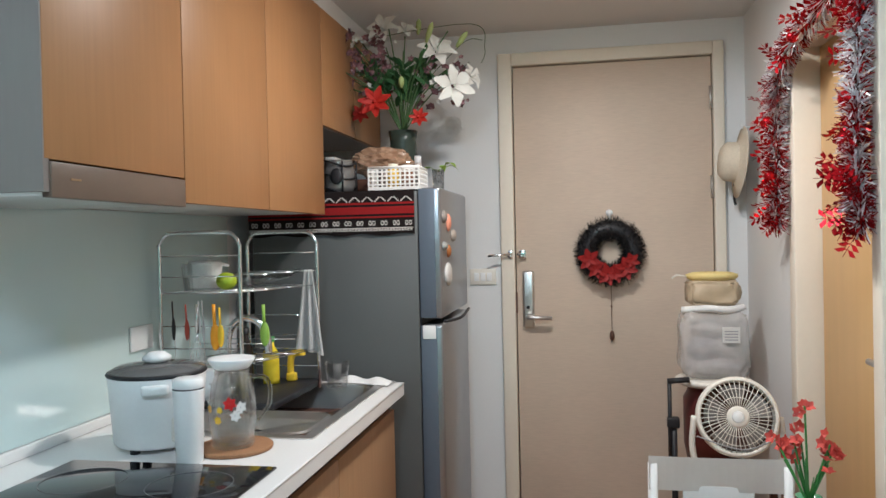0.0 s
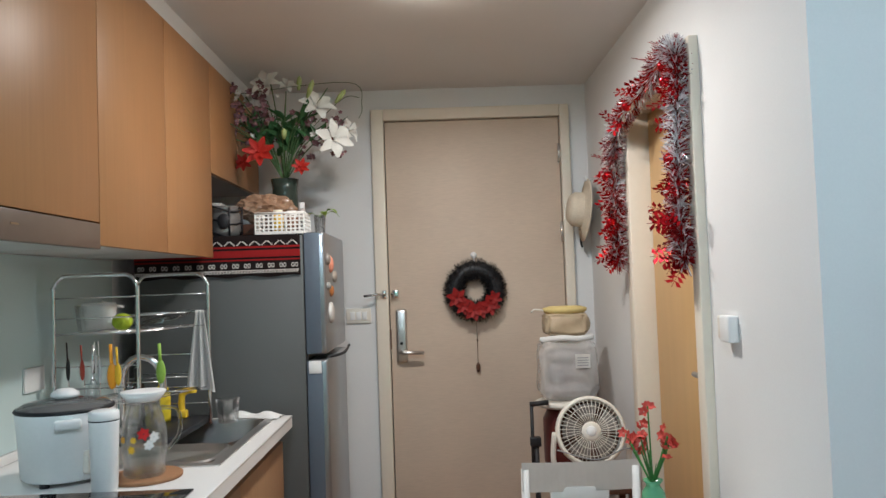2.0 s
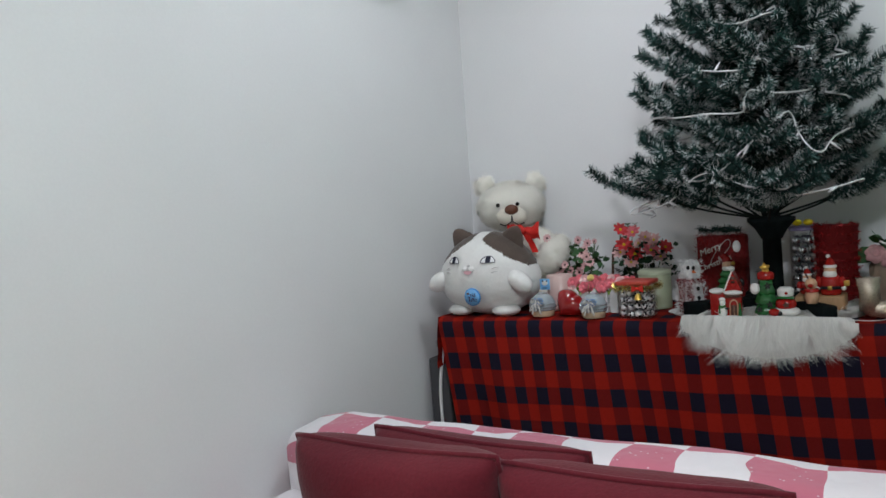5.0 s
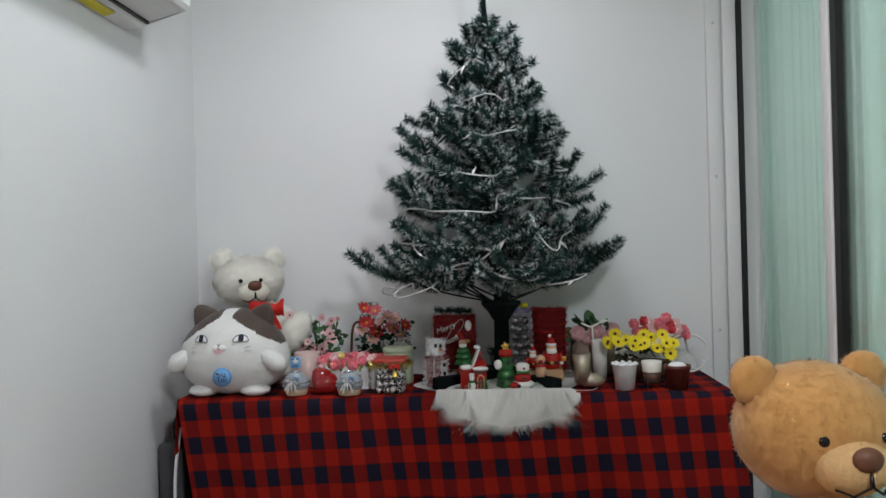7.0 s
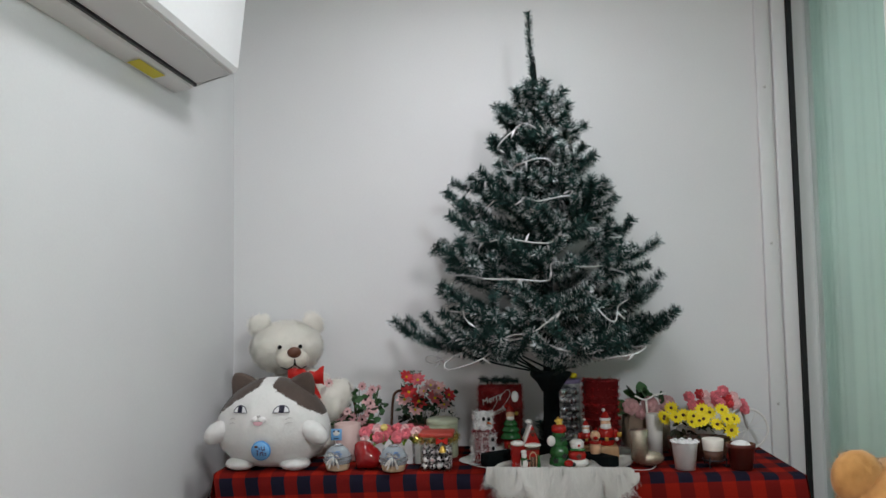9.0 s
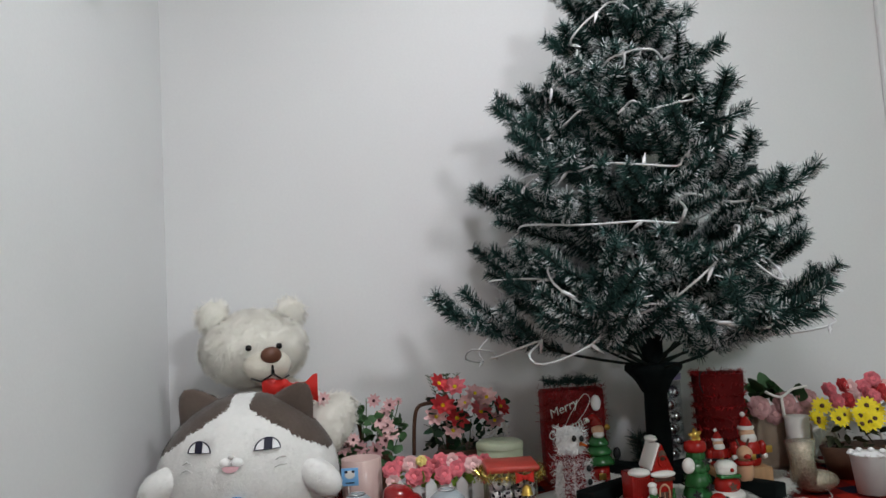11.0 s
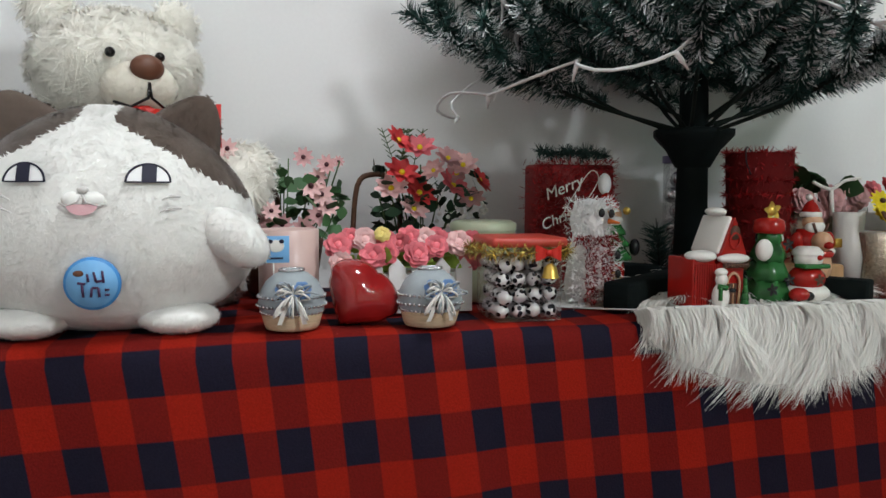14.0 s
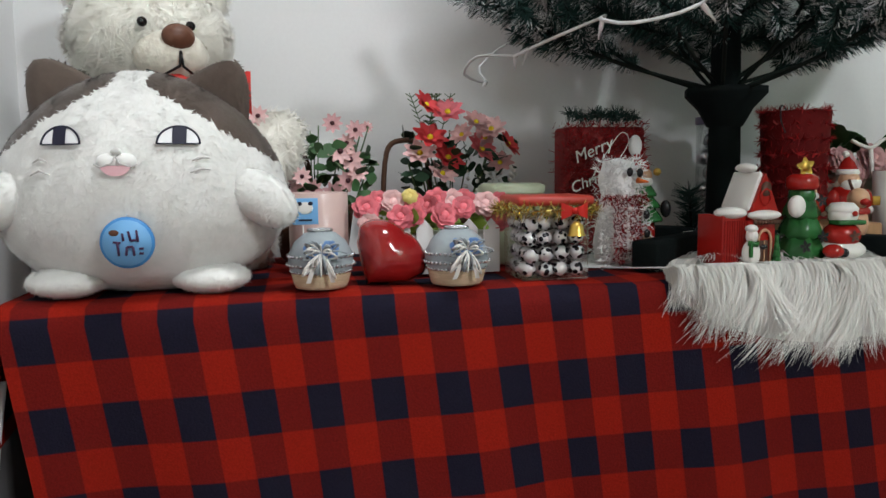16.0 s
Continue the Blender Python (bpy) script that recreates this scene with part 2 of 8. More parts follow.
structure("baseboard", bm, mat("baseboard_wood", (0.33, 0.18, 0.09), 0.45, grain=0.2, scale=14, stretch=(0.5, 6, 6)))

# entrance door with its frame
door = thing("entrance_door", pose(0, 0, 0), "closed beige laminate entrance door in a cream frame", "door", kind="structure")
part("door_leaf", box(bm_new(), -0.315, 0.572, 3.605, 3.645, 0.012, 2.13, 0.003), DOOR, door)
bm = bm_new()
box(bm, -0.385, -0.320, 3.585, 3.66, 0, 2.195, 0.006)
box(bm, 0.577, 0.625, 3.585, 3.66, 0, 2.195, 0.006)
box(bm, -0.320, 0.577, 3.585, 3.66, 2.136, 2.195, 0.006)
box(bm, -0.318, 0.575, 3.646, 3.66, 0, 2.134)
part("door_frame", bm, CASING, door)

# bathroom doorway
bath = thing("bathroom_door", pose(0, 0, 0), "closed warm wooden bathroom door set deep in its frame", "door", kind="structure")
part("door_leaf", box(bm_new(), XR + 0.075, XR + 0.115, 2.035, 2.785, 0.01, 1.955, 0.003), BATH_DOOR, bath)
bm = bm_new()
box(bm, XR - 0.028, XR + 0.12, 1.97, 2.032, 0, 2.02, 0.004)
box(bm, XR - 0.012, XR + 0.12, 2.788, 2.86, 0, 2.02, 0.004)
box(bm, XR - 0.018, XR + 0.12, 2.032, 2.788, 1.958, 2.02, 0.004)
part("door_frame", bm, CASING, bath)
bm = bm_new()
tube(bm, [(XR + 0.075, 2.10, 0.985), (XR + 0.03, 2.10, 0.985), (XR + 0.022, 2.11, 0.985), (XR + 0.022, 2.21, 0.985)], 0.009, 10)
lathe(bm, [(0, 0), (0.026, 0), (0.026, 0.006), (0, 0.006)], 20, m=Matrix.Translation((XR + 0.069, 2.10, 0.985)) @ pose(0, 0, 0, 0, 90, 0))
part("door_handle", bm, STEEL, bath, "brushed steel lever handle")

# ---- kitchen: built-in units ----
CLEAR = mat("clear_plastic", (0.9, 0.92, 0.92), 0.08, trans=1.0, ior=1.2, alpha=0.35)
GLASS = mat("clear_glass", (0.96, 0.98, 0.98), 0.03, trans=1.0, ior=1.3, alpha=0.45)
WATER = mat("water", (0.85, 0.9, 0.9), 0.02, trans=1.0, ior=1.33, alpha=0.4)
RED = mat("red_fabric", (0.3, 0.012, 0.01), 0.6, grain=0.2, scale=90, bump=0.1)
GREEN_LEAF = mat("artificial_leaf", (0.05, 0.14, 0.05), 0.5, grain=0.25, scale=60, island=0.35)
YELLOW = mat("yellow_plastic", (0.75, 0.5, 0.03), 0.4, grain=0.08, scale=60)
TOWEL = mat("white_towel", (0.75, 0.74, 0.72), 0.95, grain=0.08, scale=220, bump=0.4, sheen=0.3)
CORK = mat("cork_board", (0.30, 0.15, 0.07), 0.7, grain=0.3, scale=120, bump=0.15)
BROWN = mat("dark_brown", (0.09, 0.04, 0.025), 0.5, grain=0.2, scale=60)

cab = thing("wall_cabinet", pose(-1.37, 1.23, 1.438), "orange-brown wood grain wall cabinet over the worktop", "cabinet")
part("body", box(bm_new(), 0.004, 0.392, 0.018, 1.522, 0.02, 0.777), CAB_GREY, cab)
part("end_panel", box(bm_new(), 0.004, 0.414, 0, 0.017, 0.0, 0.777, 0.001), CAB_GREY, cab, "grey laminate end panel")
for y0, y1, z0 in ((0.004, 0.498, 0.06), (0.502, 1.008, 0.0), (1.012, 1.524, 0.0)):
    part("cabinet_door", box(bm_new(), 0.395, 0.415, y0, y1, z0, 0.777, 0.0012), CABINET, cab)
part("underside", box(bm_new(), 0.004, 0.392, 0.5, 1.522, 0.004, 0.0195), mat("white_board", (0.62, 0.6, 0.57), 0.5, grain=0.03, big=0.03), cab)
hood = thing("cooker_hood", pose(-1.37, 1.23, 1.428), "slim built-in cooker hood with a dark brown front", "cooker hood")
part("body", box(bm_new(), 0.03, 0.396, 0.02, 0.495, 0.004, 0.03, 0.003), STEEL, hood)
part("front", box(bm_new(), 0.397, 0.418, 0.0175, 0.497, 0.0, 0.066, 0.002), HOOD, hood)
part("badge", box(bm_new(), 0.4185, 0.4195, 0.07, 0.10, 0.034, 0.038), mat("badge_brass", (0.35, 0.24, 0.14), 0.4, metal=0.6), hood)
cab2 = thing("fridge_cabinet", pose(-1.37, 2.757, 1.775), "wood grain wall cabinet above the fridge", "cabinet")
part("body", box(bm_new(), 0.004, 0.392, 0.0, 0.83, 0.0, 0.44), CAB_GREY, cab2)
for y0, y1 in ((0.001, 0.41), (0.414, 0.83)):
    part("cabinet_door", box(bm_new(), 0.395, 0.415, y0, y1, 0.0, 0.44, 0.0012), CABINET, cab2)
structure("bulkhead", box(bm_new(), XL, -0.975, 1.23, YD, 2.2155, ZK), WALL)

base = thing("base_cabinet", pose(-1.37, 0.62, 0), "brown wood grain base cabinet under the worktop", "cabinet")
part("body", box(bm_new(), 0.004, 0.66, 0.0, 2.07, 0.08, 0.742), BROWN, base)
part("plinth", box(bm_new(), 0.004, 0.61, 0.0, 2.07, 0.0, 0.079), BROWN, base)
for y0, y1 in ((0.94, 1.43), (1.434, 2.068)):
    d = part("cabinet_door", box(bm_new(), 0.663, 0.682, y0, y1, 0.085, 0.725, 0.0015), BASE_WOOD, base)
washer = thing("washing_machine", pose(-1.37, 0.63, 0), "white front-loading washing machine under the worktop", "washing machine")
part("front_panel", box(bm_new(), 0.661, 0.685, 0.01, 0.92, 0.09, 0.725, 0.006), mat("appliance_white", (0.62, 0.7, 0.76), 0.35, grain=0.02, big=0.02), washer)
part("control_strip", box(bm_new(), 0.6855, 0.689, 0.03, 0.9, 0.63, 0.70, 0.002), WHITE, washer)

# worktop with a cut-out for the sink
SX0, SX1, SY0, SY1 = -1.20, -0.715, 1.90, 2.63
top = thing("worktop", pose(0, 0, 0), "white stone worktop with a low upstand at the wall", "worktop")
for a in ((XL, -0.65, 0.6, SY0), (XL, -0.65, SY1, 2.69), (XL, SX0, SY0, SY1), (SX1, -0.65, SY0, SY1)):
    part("slab", box(bm_new(), a[0], a[1], a[2], a[3], 0.778, 0.822), STONE, top)
part("upstand", box(bm_new(), XL + 0.004, XL + 0.018, 0.6, 2.69, 0.8225, 0.852, 0.003), STONE, top)
part("edge", tube(bm_new(), [(-0.652, 0.6, 0.8185), (-0.652, 2.69, 0.8185)], 0.004, 8), STONE, top)
structure("splashback", box(bm_new(), XL + 0.0, XL + 0.006, 0.6, 2.78, 0.853, 1.44), SPLASH)

sink = thing("kitchen_sink", pose(0, 0, 0), "brushed steel kitchen sink let into the worktop", "sink")
bm = bm_new()
x0, x1, y0, y1 = SX0 - 0.012, SX1 + 0.012, SY0 - 0.012, SY1 + 0.012
for a in ((x0, x1, y0, SY0 + 0.02), (x0, x1, SY1 - 0.02, y1), (x0, SX0 + 0.06, SY0 + 0.02, SY1 - 0.02), (SX1 - 0.02, x1, SY0 + 0.02, SY1 - 0.02)):
    box(bm, a[0], a[1], a[2], a[3], 0.8225, 0.826)
part("rim", bm, STEEL, sink)


def bowl(x0, x1, y0, y1, z0, z1):
    c = [((x0 + x1) / 2), ((y0 + y1) / 2)]

    def ring(k, z, n=36):
        out = []
        for i in range(n):
            a = 2 * math.pi * i / n
            p = 0.28
            cx, cy = math.cos(a), math.sin(a)
            out.append((c[0] + k * (x1 - x0) / 2 * math.copysign(abs(cx) ** p, cx), c[1] + k * (y1 - y0) / 2 * math.copysign(abs(cy) ** p, cy), z))
        return out
    bm = bm_new()
    rows = [[bm.verts.new(v) for v in ring(k, z)] for k, z in ((1.0, z1), (0.985, z1 - 0.01), (0.96, z0 + 0.03), (0.9, z0 + 0.006), (0.1, z0))]
    for a, b in zip(rows, rows[1:]):
        for i in range(len(a)):
            j = (i + 1) % len(a)
            bm.faces.new((a[j], a[i], b[i], b[j]))
    bm.faces.new(rows[-1])
    paint(bm, 0, 0, True)
    return bm


part("bowl", bowl(SX0 + 0.06, SX1 - 0.02, SY0 + 0.28, SY1 - 0.02, 0.66, 0.8255), STEEL, sink)
part("drainer", bowl(SX0 + 0.06, SX1 - 0.02, SY0 + 0.02, SY0 + 0.28, 0.80, 0.8255), STEEL, sink)
part("drain", lathe(bm_new(), [(0.0, 0.664), (0.035, 0.664), (0.04, 0.668), (0.042, 0.662)], 20, m=Matrix.Translation((-0.94, 2.39, 0))), CHROME, sink)

hob = thing("hob", pose(-0.95, 1.49, 0.8225), "black glass hob set into the white worktop", "hob")
part("glass", box(bm_new(), -0.26, 0.255, -0.145, 0.145, 0, 0.006, 0.002), BLACK_GLASS, hob)
ring_mat = mat("hob_marking", (0.12, 0.12, 0.12), 0.3)
for x in (-0.13, 0.12):
    part("burner_ring", tube(bm_new(), [(x + 0.09 * math.cos(a), 0.09 * math.sin(a), 0.0062) for a in np.linspace(0, 2 * math.pi, 40)[:-1]], 0.0007, 4, closed=True), ring_mat, hob)

# fridge
fridge = thing("fridge", pose(-1.27, 2.80, 0), "tall grey two-door fridge with magnets on its doors", "fridge")
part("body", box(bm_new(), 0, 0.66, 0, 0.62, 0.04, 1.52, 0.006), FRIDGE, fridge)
for z0, z1 in ((0.05, 1.018), (1.04, 1.53)):
    d = part("fridge_door", box(bm_new(), 0.668, 0.748, 0.0, 0.62, z0, z1, 0.012, segments=3), FRIDGE_DOOR, fridge)
    part("door_edge", box(bm_new(), 0.665, 0.725, -0.003, 0.004, z0 + 0.004, z1 - 0.004, 0.001), FRIDGE_EDGE, d, "dark blue-grey door edge")
part("seal", box(bm_new(), 0.6605, 0.6675, 0.01, 0.61, 0.05, 1.52), BLACK, fridge)
bm = bm_new()
tube(bm, arc([(0.748, 0.02, 1.03), (0.77, 0.03, 1.03), (0.80, 0.12, 1.035), (0.80, 0.3, 1.05)]), 0.006, 8)
part("handle_trim", bm, BLACK, fridge, "thin black trim bar between the doors")
part("tape", box(bm_new(), 0.672, 0.722, -0.006, -0.0035, 0.965, 1.015, 0.001), WHITE, fridge, "white strip of tape")
for i, (y, z, h, w, c) in enumerate(((0.14, 1.40, 0.07, 0.025, (0.75, 0.3, 0.2)), (0.13, 1.29, 0.05, 0.02, (0.35, 0.13, 0.04)), (0.05, 1.31, 0.035, 0.03, (0.3, 0.3, 0.28)), (0.05, 1.42, 0.05, 0.03, (0.25, 0.22, 0.2)), (0.25, 1.35, 0.05, 0.04, (0.4, 0.35, 0.3)), (0.12, 1.2, 0.09, 0.06, (0.6, 0.58, 0.55)))):
    bm = bm_new()
    ball(bm, (0.0, 0, 0), (0.014, w, h / 2), seg=12, rings=8)
    solo("fridge_magnet", bm, mat("magnet_paint", c, 0.4, grain=0.15, scale=60), Matrix.Translation((-1.27 + 0.75, 2.80 + y, z)), "small painted fridge magnet on the silver door", "magnet", "magnets on the fridge")

# woven runner over the fridge top
runner = thing("woven_runner", pose(-1.27, 2.8, 1.5235), "black and red woven runner hanging over the fridge side", "textile")
WEAVE_K = mat("black_wool", (0.016, 0.012, 0.012), 0.9, grain=0.3, scale=300, bump=0.4)
WEAVE_R = mat("red_wool", (0.24, 0.015, 0.015), 0.9, grain=0.25, scale=300, bump=0.4)
WEAVE_W = mat("white_wool", (0.62, 0.58, 0.54), 0.9, grain=0.15, scale=300, bump=0.3)


def sheet(x0, x1, z0, z1, dy):
    return grid(bm_new(), 40, 4, lambda u, v: Vector((x0 + u * (x1 - x0), -0.009 - dy + 0.0022 * math.sin(u * 40) * (1 - v), z0 + v * (z1 - z0))))


bm = bm_new()
grid(bm, 30, 10, lambda u, v: Vector((-0.01 + u * 0.66, -0.008 + v * 0.6, 0.0 + 0.0015 * math.sin(20 * u + 9 * v))))
grid(bm, 40, 6, lambda u, v: Vector((-0.01 + u * 0.66, -0.008 + 0.002 * math.sin(u * 40) * (1 - v), -0.165 + v * 0.165 - 0.004 * math.sin(u * 25) * (1 - v))))
part("cloth", bm, WEAVE_K, runner)
bm = bm_new()
for z0, z1 in ((-0.088, -0.06), (-0.052, -0.044), (-0.102, -0.096)):
    n0 = len(bm.faces)
    grid(bm, 40, 1, lambda u, v: Vector((-0.01 + u * 0.66, -0.0105, z0 + v * (z1 - z0))))
part("red_stripe", bm, WEAVE_R, runner)
bm = bm_new()
for i in range(13):
    x = 0.02 + i * 0.05
    for s in (-1, 1):
        for k in range(4):
            box(bm, x + s * (0.002 + 0.005 * k), x + s * (0.0065 + 0.005 * k), -0.0125, -0.0105, -0.028 - 0.0045 * k, -0.023 - 0.0045 * k)
for i in range(14):
    x = 0.01 + i * 0.047
    for s in (0, 0.014):
        for a in range(8):
            q = a * math.pi / 4
            box(bm, x + s + 0.005 * math.cos(q) - 0.0016, x + s + 0.005 * math.cos(q) + 0.0016, -0.0125, -0.0105, -0.122 + 0.0075 * math.sin(q) - 0.002, -0.122 + 0.0075 * math.sin(q) + 0.002)
for i in range(110):
    x = -0.005 + i * 0.0059
    box(bm, x, x + 0.0026, -0.0125, -0.0105, -0.152, -0.142)
box(bm, -0.008, 0.645, -0.0122, -0.0105, -0.1415, -0.139)
part("white_pattern", bm, WEAVE_W, runner)

# ---- entrance: fittings ----
bm = bm_new()
box(bm, -0.288, -0.232, 3.578, 3.606, 0.915, 1.18, 0.012, segments=3)
lock = thing("door_lock", pose(0, 0, 0), "silver electronic door lock with a lever handle", "door lock")
part("plate", bm, STEEL, lock)
bm = bm_new()
tube(bm, [(-0.262, 3.58, 0.965), (-0.262, 3.545, 0.965), (-0.25, 3.54, 0.966), (-0.15, 3.543, 0.962)], [0.012, 0.012, 0.012, 0.009], 12)
part("lever", bm, STEEL, lock)
part("keyhole", lathe(bm_new(), [(0, 0), (0.008, 0), (0.008, 0.004), (0, 0.004)], 14, m=Matrix.Translation((-0.262, 3.578, 1.01)) @ pose(0, 0, 0, 90)), BLACK, lock)
latch = thing("door_latch", pose(-0.33, 3.585, 1.258), "small chrome swing latch on the door frame", "latch")
bm = bm_new()
box(bm, -0.02, 0.0, -0.012, 0.0, -0.02, 0.02, 0.003)
tube(bm, [(0.0, -0.014, 0.0), (-0.045, -0.028, 0.0), (-0.11, -0.05, -0.006)], 0.006, 8)
part("arm", bm, CHROME, latch)
bm = bm_new()
box(bm, 0.03, 0.062, -0.004, 0.018, -0.02, 0.02, 0.003)
tube(bm, [(0.03, -0.005, 0), (0.03, -0.035, 0)], 0.008, 10)
part("stud", bm, CHROME, latch)
for z in (0.35, 1.545, 1.945):
    part("hinge", tube(bm_new(), [(0.568, 3.598, z - 0.05), (0.568, 3.598, z + 0.05)], 0.007, 8), STEEL, door)
solo("strike_plate", box(bm_new(), -0.323, -0.312, 3.5995, 3.604, 0.98, 1.08), BROWN, Matrix(), "dark slot of the door lock in the frame", "strike plate")
sw = thing("light_switch", pose(-0.475, 3.619, 1.153), "white wall switch plate beside the entrance door", "light switch")
part("plate", box(bm_new(), -0.062, 0.062, -0.009, 0, -0.038, 0.038, 0.003), IVORY, sw)
for x in (-0.03, 0.0, 0.03):
    part("rocker", box(bm_new(), x - 0.012, x + 0.012, -0.0125, -0.0092, -0.02, 0.02, 0.0015), WHITE, sw)
th = thing("wall_controller", pose(0.718, 1.835, 1.155) @ Matrix.Diagonal((0.85, 0.8, 0.85, 1)), "white air-conditioner control box on a switch plate", "wall controller")
part("plate", box(bm_new(), -0.009, 0, 0.0, 0.085, -0.035, 0.04, 0.003), IVORY, th)
part("box", box(bm_new(), -0.034, 0, -0.085, -0.003, -0.04, 0.045, 0.006), WHITE, th)
part("button", box(bm_new(), -0.011, -0.0095, 0.02, 0.03, -0.01, 0.0), BLACK, th)
out = thing("power_outlet", pose(XL + 0.0065, 2.17, 1.05), "white double socket on the glass splashback", "power outlet")
part("plate", box(bm_new(), 0, 0.009, -0.06, 0.06, -0.038, 0.038, 0.003), WHITE, out)

# ceiling lamp over the passage
cl = thing("ceiling_lamp", pose(-0.08, 2.2, 2.30), "round glowing ceiling lamp over the passage", "ceiling lamp")
part("base", lathe(bm_new(), [(0, -0.0005), (0.08, -0.0005), (0.08, -0.01), (0, -0.012)], 32), WHITE, cl)
part("diffuser", lathe(bm_new(), [(0.088, -0.0005), (0.09, -0.012), (0.08, -0.028), (0.05, -0.038), (0, -0.04)], 32), mat("lamp_glow", (1.0, 0.86, 0.66), 0.5, emit=60), cl, "glowing warm diffuser")
cl2 = thing("living_ceiling_lamp", pose(1.35, 0.5, 2.55), "round white ceiling lamp of the living room", "ceiling lamp")
part("base", lathe(bm_new(), [(0, -0.0005), (0.19, -0.0005), (0.19, -0.04), (0.16, -0.05), (0, -0.05)], 32), WHITE, cl2)
# unseen housing near the added fill lamp, gives no light itself
cl3 = copy_thing(cl2, pose(-0.3, -0.35, 2.55))

# wreath on the door
PINE_DARK = mat("dark_tinsel", (0.008, 0.008, 0.009), 0.45, grain=0.2, scale=80, island=0.4)
rng = np.random.default_rng(3)
wr = thing("door_wreath", pose(0.115, 3.60, 1.262), "black tinsel wreath with red poinsettia on the door", "wreath")


def tinsel(centre_line, radius, count, length, width, seed):
    g = np.random.default_rng(seed)
    pts = np.array([tuple(p) for p in centre_line])
    idx = g.random(count) * (len(pts) - 1.001)
    i = idx.astype(int)
    f = (idx - i)[:, None]
    base = pts[i] * (1 - f) + pts[i + 1] * f
    d = g.normal(size=(count, 3))
    d /= np.linalg.norm(d, axis=1)[:, None]
    start = base + d * radius * g.random((count, 1)) * 0.5
    tip = base + d * (radius * (0.6 + 0.4 * g.random((count, 1))) + length)
    side = np.cross(d, g.normal(size=(count, 3)))
    side *= (width / np.linalg.norm(side, axis=1))[:, None]
    return np.stack([start - side, start + side, tip + side * 0.3, tip - side * 0.3], axis=1)


circle = [(0.104 * math.cos(a), -0.036, 0.104 * math.sin(a)) for a in np.linspace(0, 2 * math.pi, 60)]
slivers("tinsel_ring", tinsel(circle, 0.056, 6500, 0.014, 0.0022, 4), PINE_DARK, wr)
part("core", tube(bm_new(), circle[:-1], 0.04, 10, closed=True), BLACK, wr)


def petals(bm, c, axis, r, n, slot=0, cup=0.25, wide=0.42, twist=0.0, tip=1.0):
    """A ring of pointed petals round axis."""
    axis = Vector(axis).normalized()
    u = axis.orthogonal().normalized()
    w = axis.cross(u)
    c = Vector(c)
    start = len(bm.faces)
    for k in range(n):
        a = 2 * math.pi * k / n + twist
        d = math.cos(a) * u + math.sin(a) * w
        s = axis.cross(d)
        p0 = c + d * r * 0.08
        m1 = c + d * r * 0.55 + axis * r * cup * 0.8
        p1 = c + d * r + axis * r * cup * tip
        h = s * r * wide * 0.5
        v = [bm.verts.new(q) for q in (p0 - h * 0.3, p0 + h * 0.3, m1 + h, p1 + h * 0.25, p1 - h * 0.25, m1 - h)]
        mid = bm.verts.new(m1 - axis * r * 0.08)
        for f in ((v[0], v[1], mid), (v[1], v[2], mid), (v[2], v[3], mid), (v[3], v[4], mid), (v[4], v[5], mid), (v[5], v[0], mid)):
            bm.faces.new(f)
    paint(bm, start, slot, True)
    return bm


for a, r in ((200, 0.085), (230, 0.07), (262, 0.085), (285, 0.07), (312, 0.085), (335, 0.065)):
    bm = bm_new()
    c = (0.1 * math.cos(math.radians(a)), -0.078, 0.1 * math.sin(math.radians(a)))
    petals(bm, c, (0.1 * random.random(), -1, 0), r * 0.62, 6, cup=0.15, wide=0.6)
    petals(bm, (c[0], c[1] - 0.006, c[2]), (0, -1, 0.1), r * 0.42, 5, cup=0.3, wide=0.6, twist=0.5)
    part("poinsettia", bm, RED, wr, "red velvet poinsettia")
bm = bm_new()
lathe(bm, [(0, 0), (0.016, 0), (0.016, 0.006), (0, 0.008)], 16, m=Matrix.Translation((0.0, -0.001, 0.178)) @ pose(0, 0, 0, 90))
tube(bm, arc([(0, -0.01, 0.178), (0, -0.03, 0.165), (0, -0.03, 0.145), (0, -0.012, 0.14)], 4), 0.003, 6)
part("hook", bm, WHITE, wr, "white adhesive hook")
bm = bm_new()
tube(bm, [(0.002, -0.02, -0.13), (0.003, -0.01, -0.36)], 0.0013, 5)
ball(bm, (0.003, -0.012, -0.385), (0.011, 0.011, 0.024), seg=12, rings=8)
ball(bm, (0.003, -0.012, -0.25), 0.005, seg=10, rings=6)
part("pendant", bm, BROWN, wr, "dark wooden bead pendant on a string")

# ---- things on the worktop ----
TOP = 0.8225
cooker = thing("rice_cooker", pose(-1.085, 1.80, TOP), "white rice cooker with a glass lid on the worktop", "rice cooker")
part("body", lathe(bm_new(), [(0, 0.012), (0.10, 0.012), (0.108, 0.02), (0.117, 0.15), (0.121, 0.185), (0.118, 0.19), (0, 0.19)], 40), WHITE, cooker)
part("rim", lathe(bm_new(), [(0.121, 0.186), (0.124, 0.19), (0.12, 0.196), (0.112, 0.196)], 40), BLACK, cooker)
part("lid", lathe(bm_new(), [(0.118, 0.196), (0.1, 0.207), (0.05, 0.214), (0, 0.215)], 40), mat("smoked_glass_lid", (0.14, 0.14, 0.14), 0.08, grain=0.1, scale=20, alpha=0.8), cooker, "dark glass lid")
part("knob", lathe(bm_new(), [(0.018, 0.214), (0.035, 0.22), (0.036, 0.228), (0.02, 0.24), (0, 0.242)], 24), WHITE, cooker)
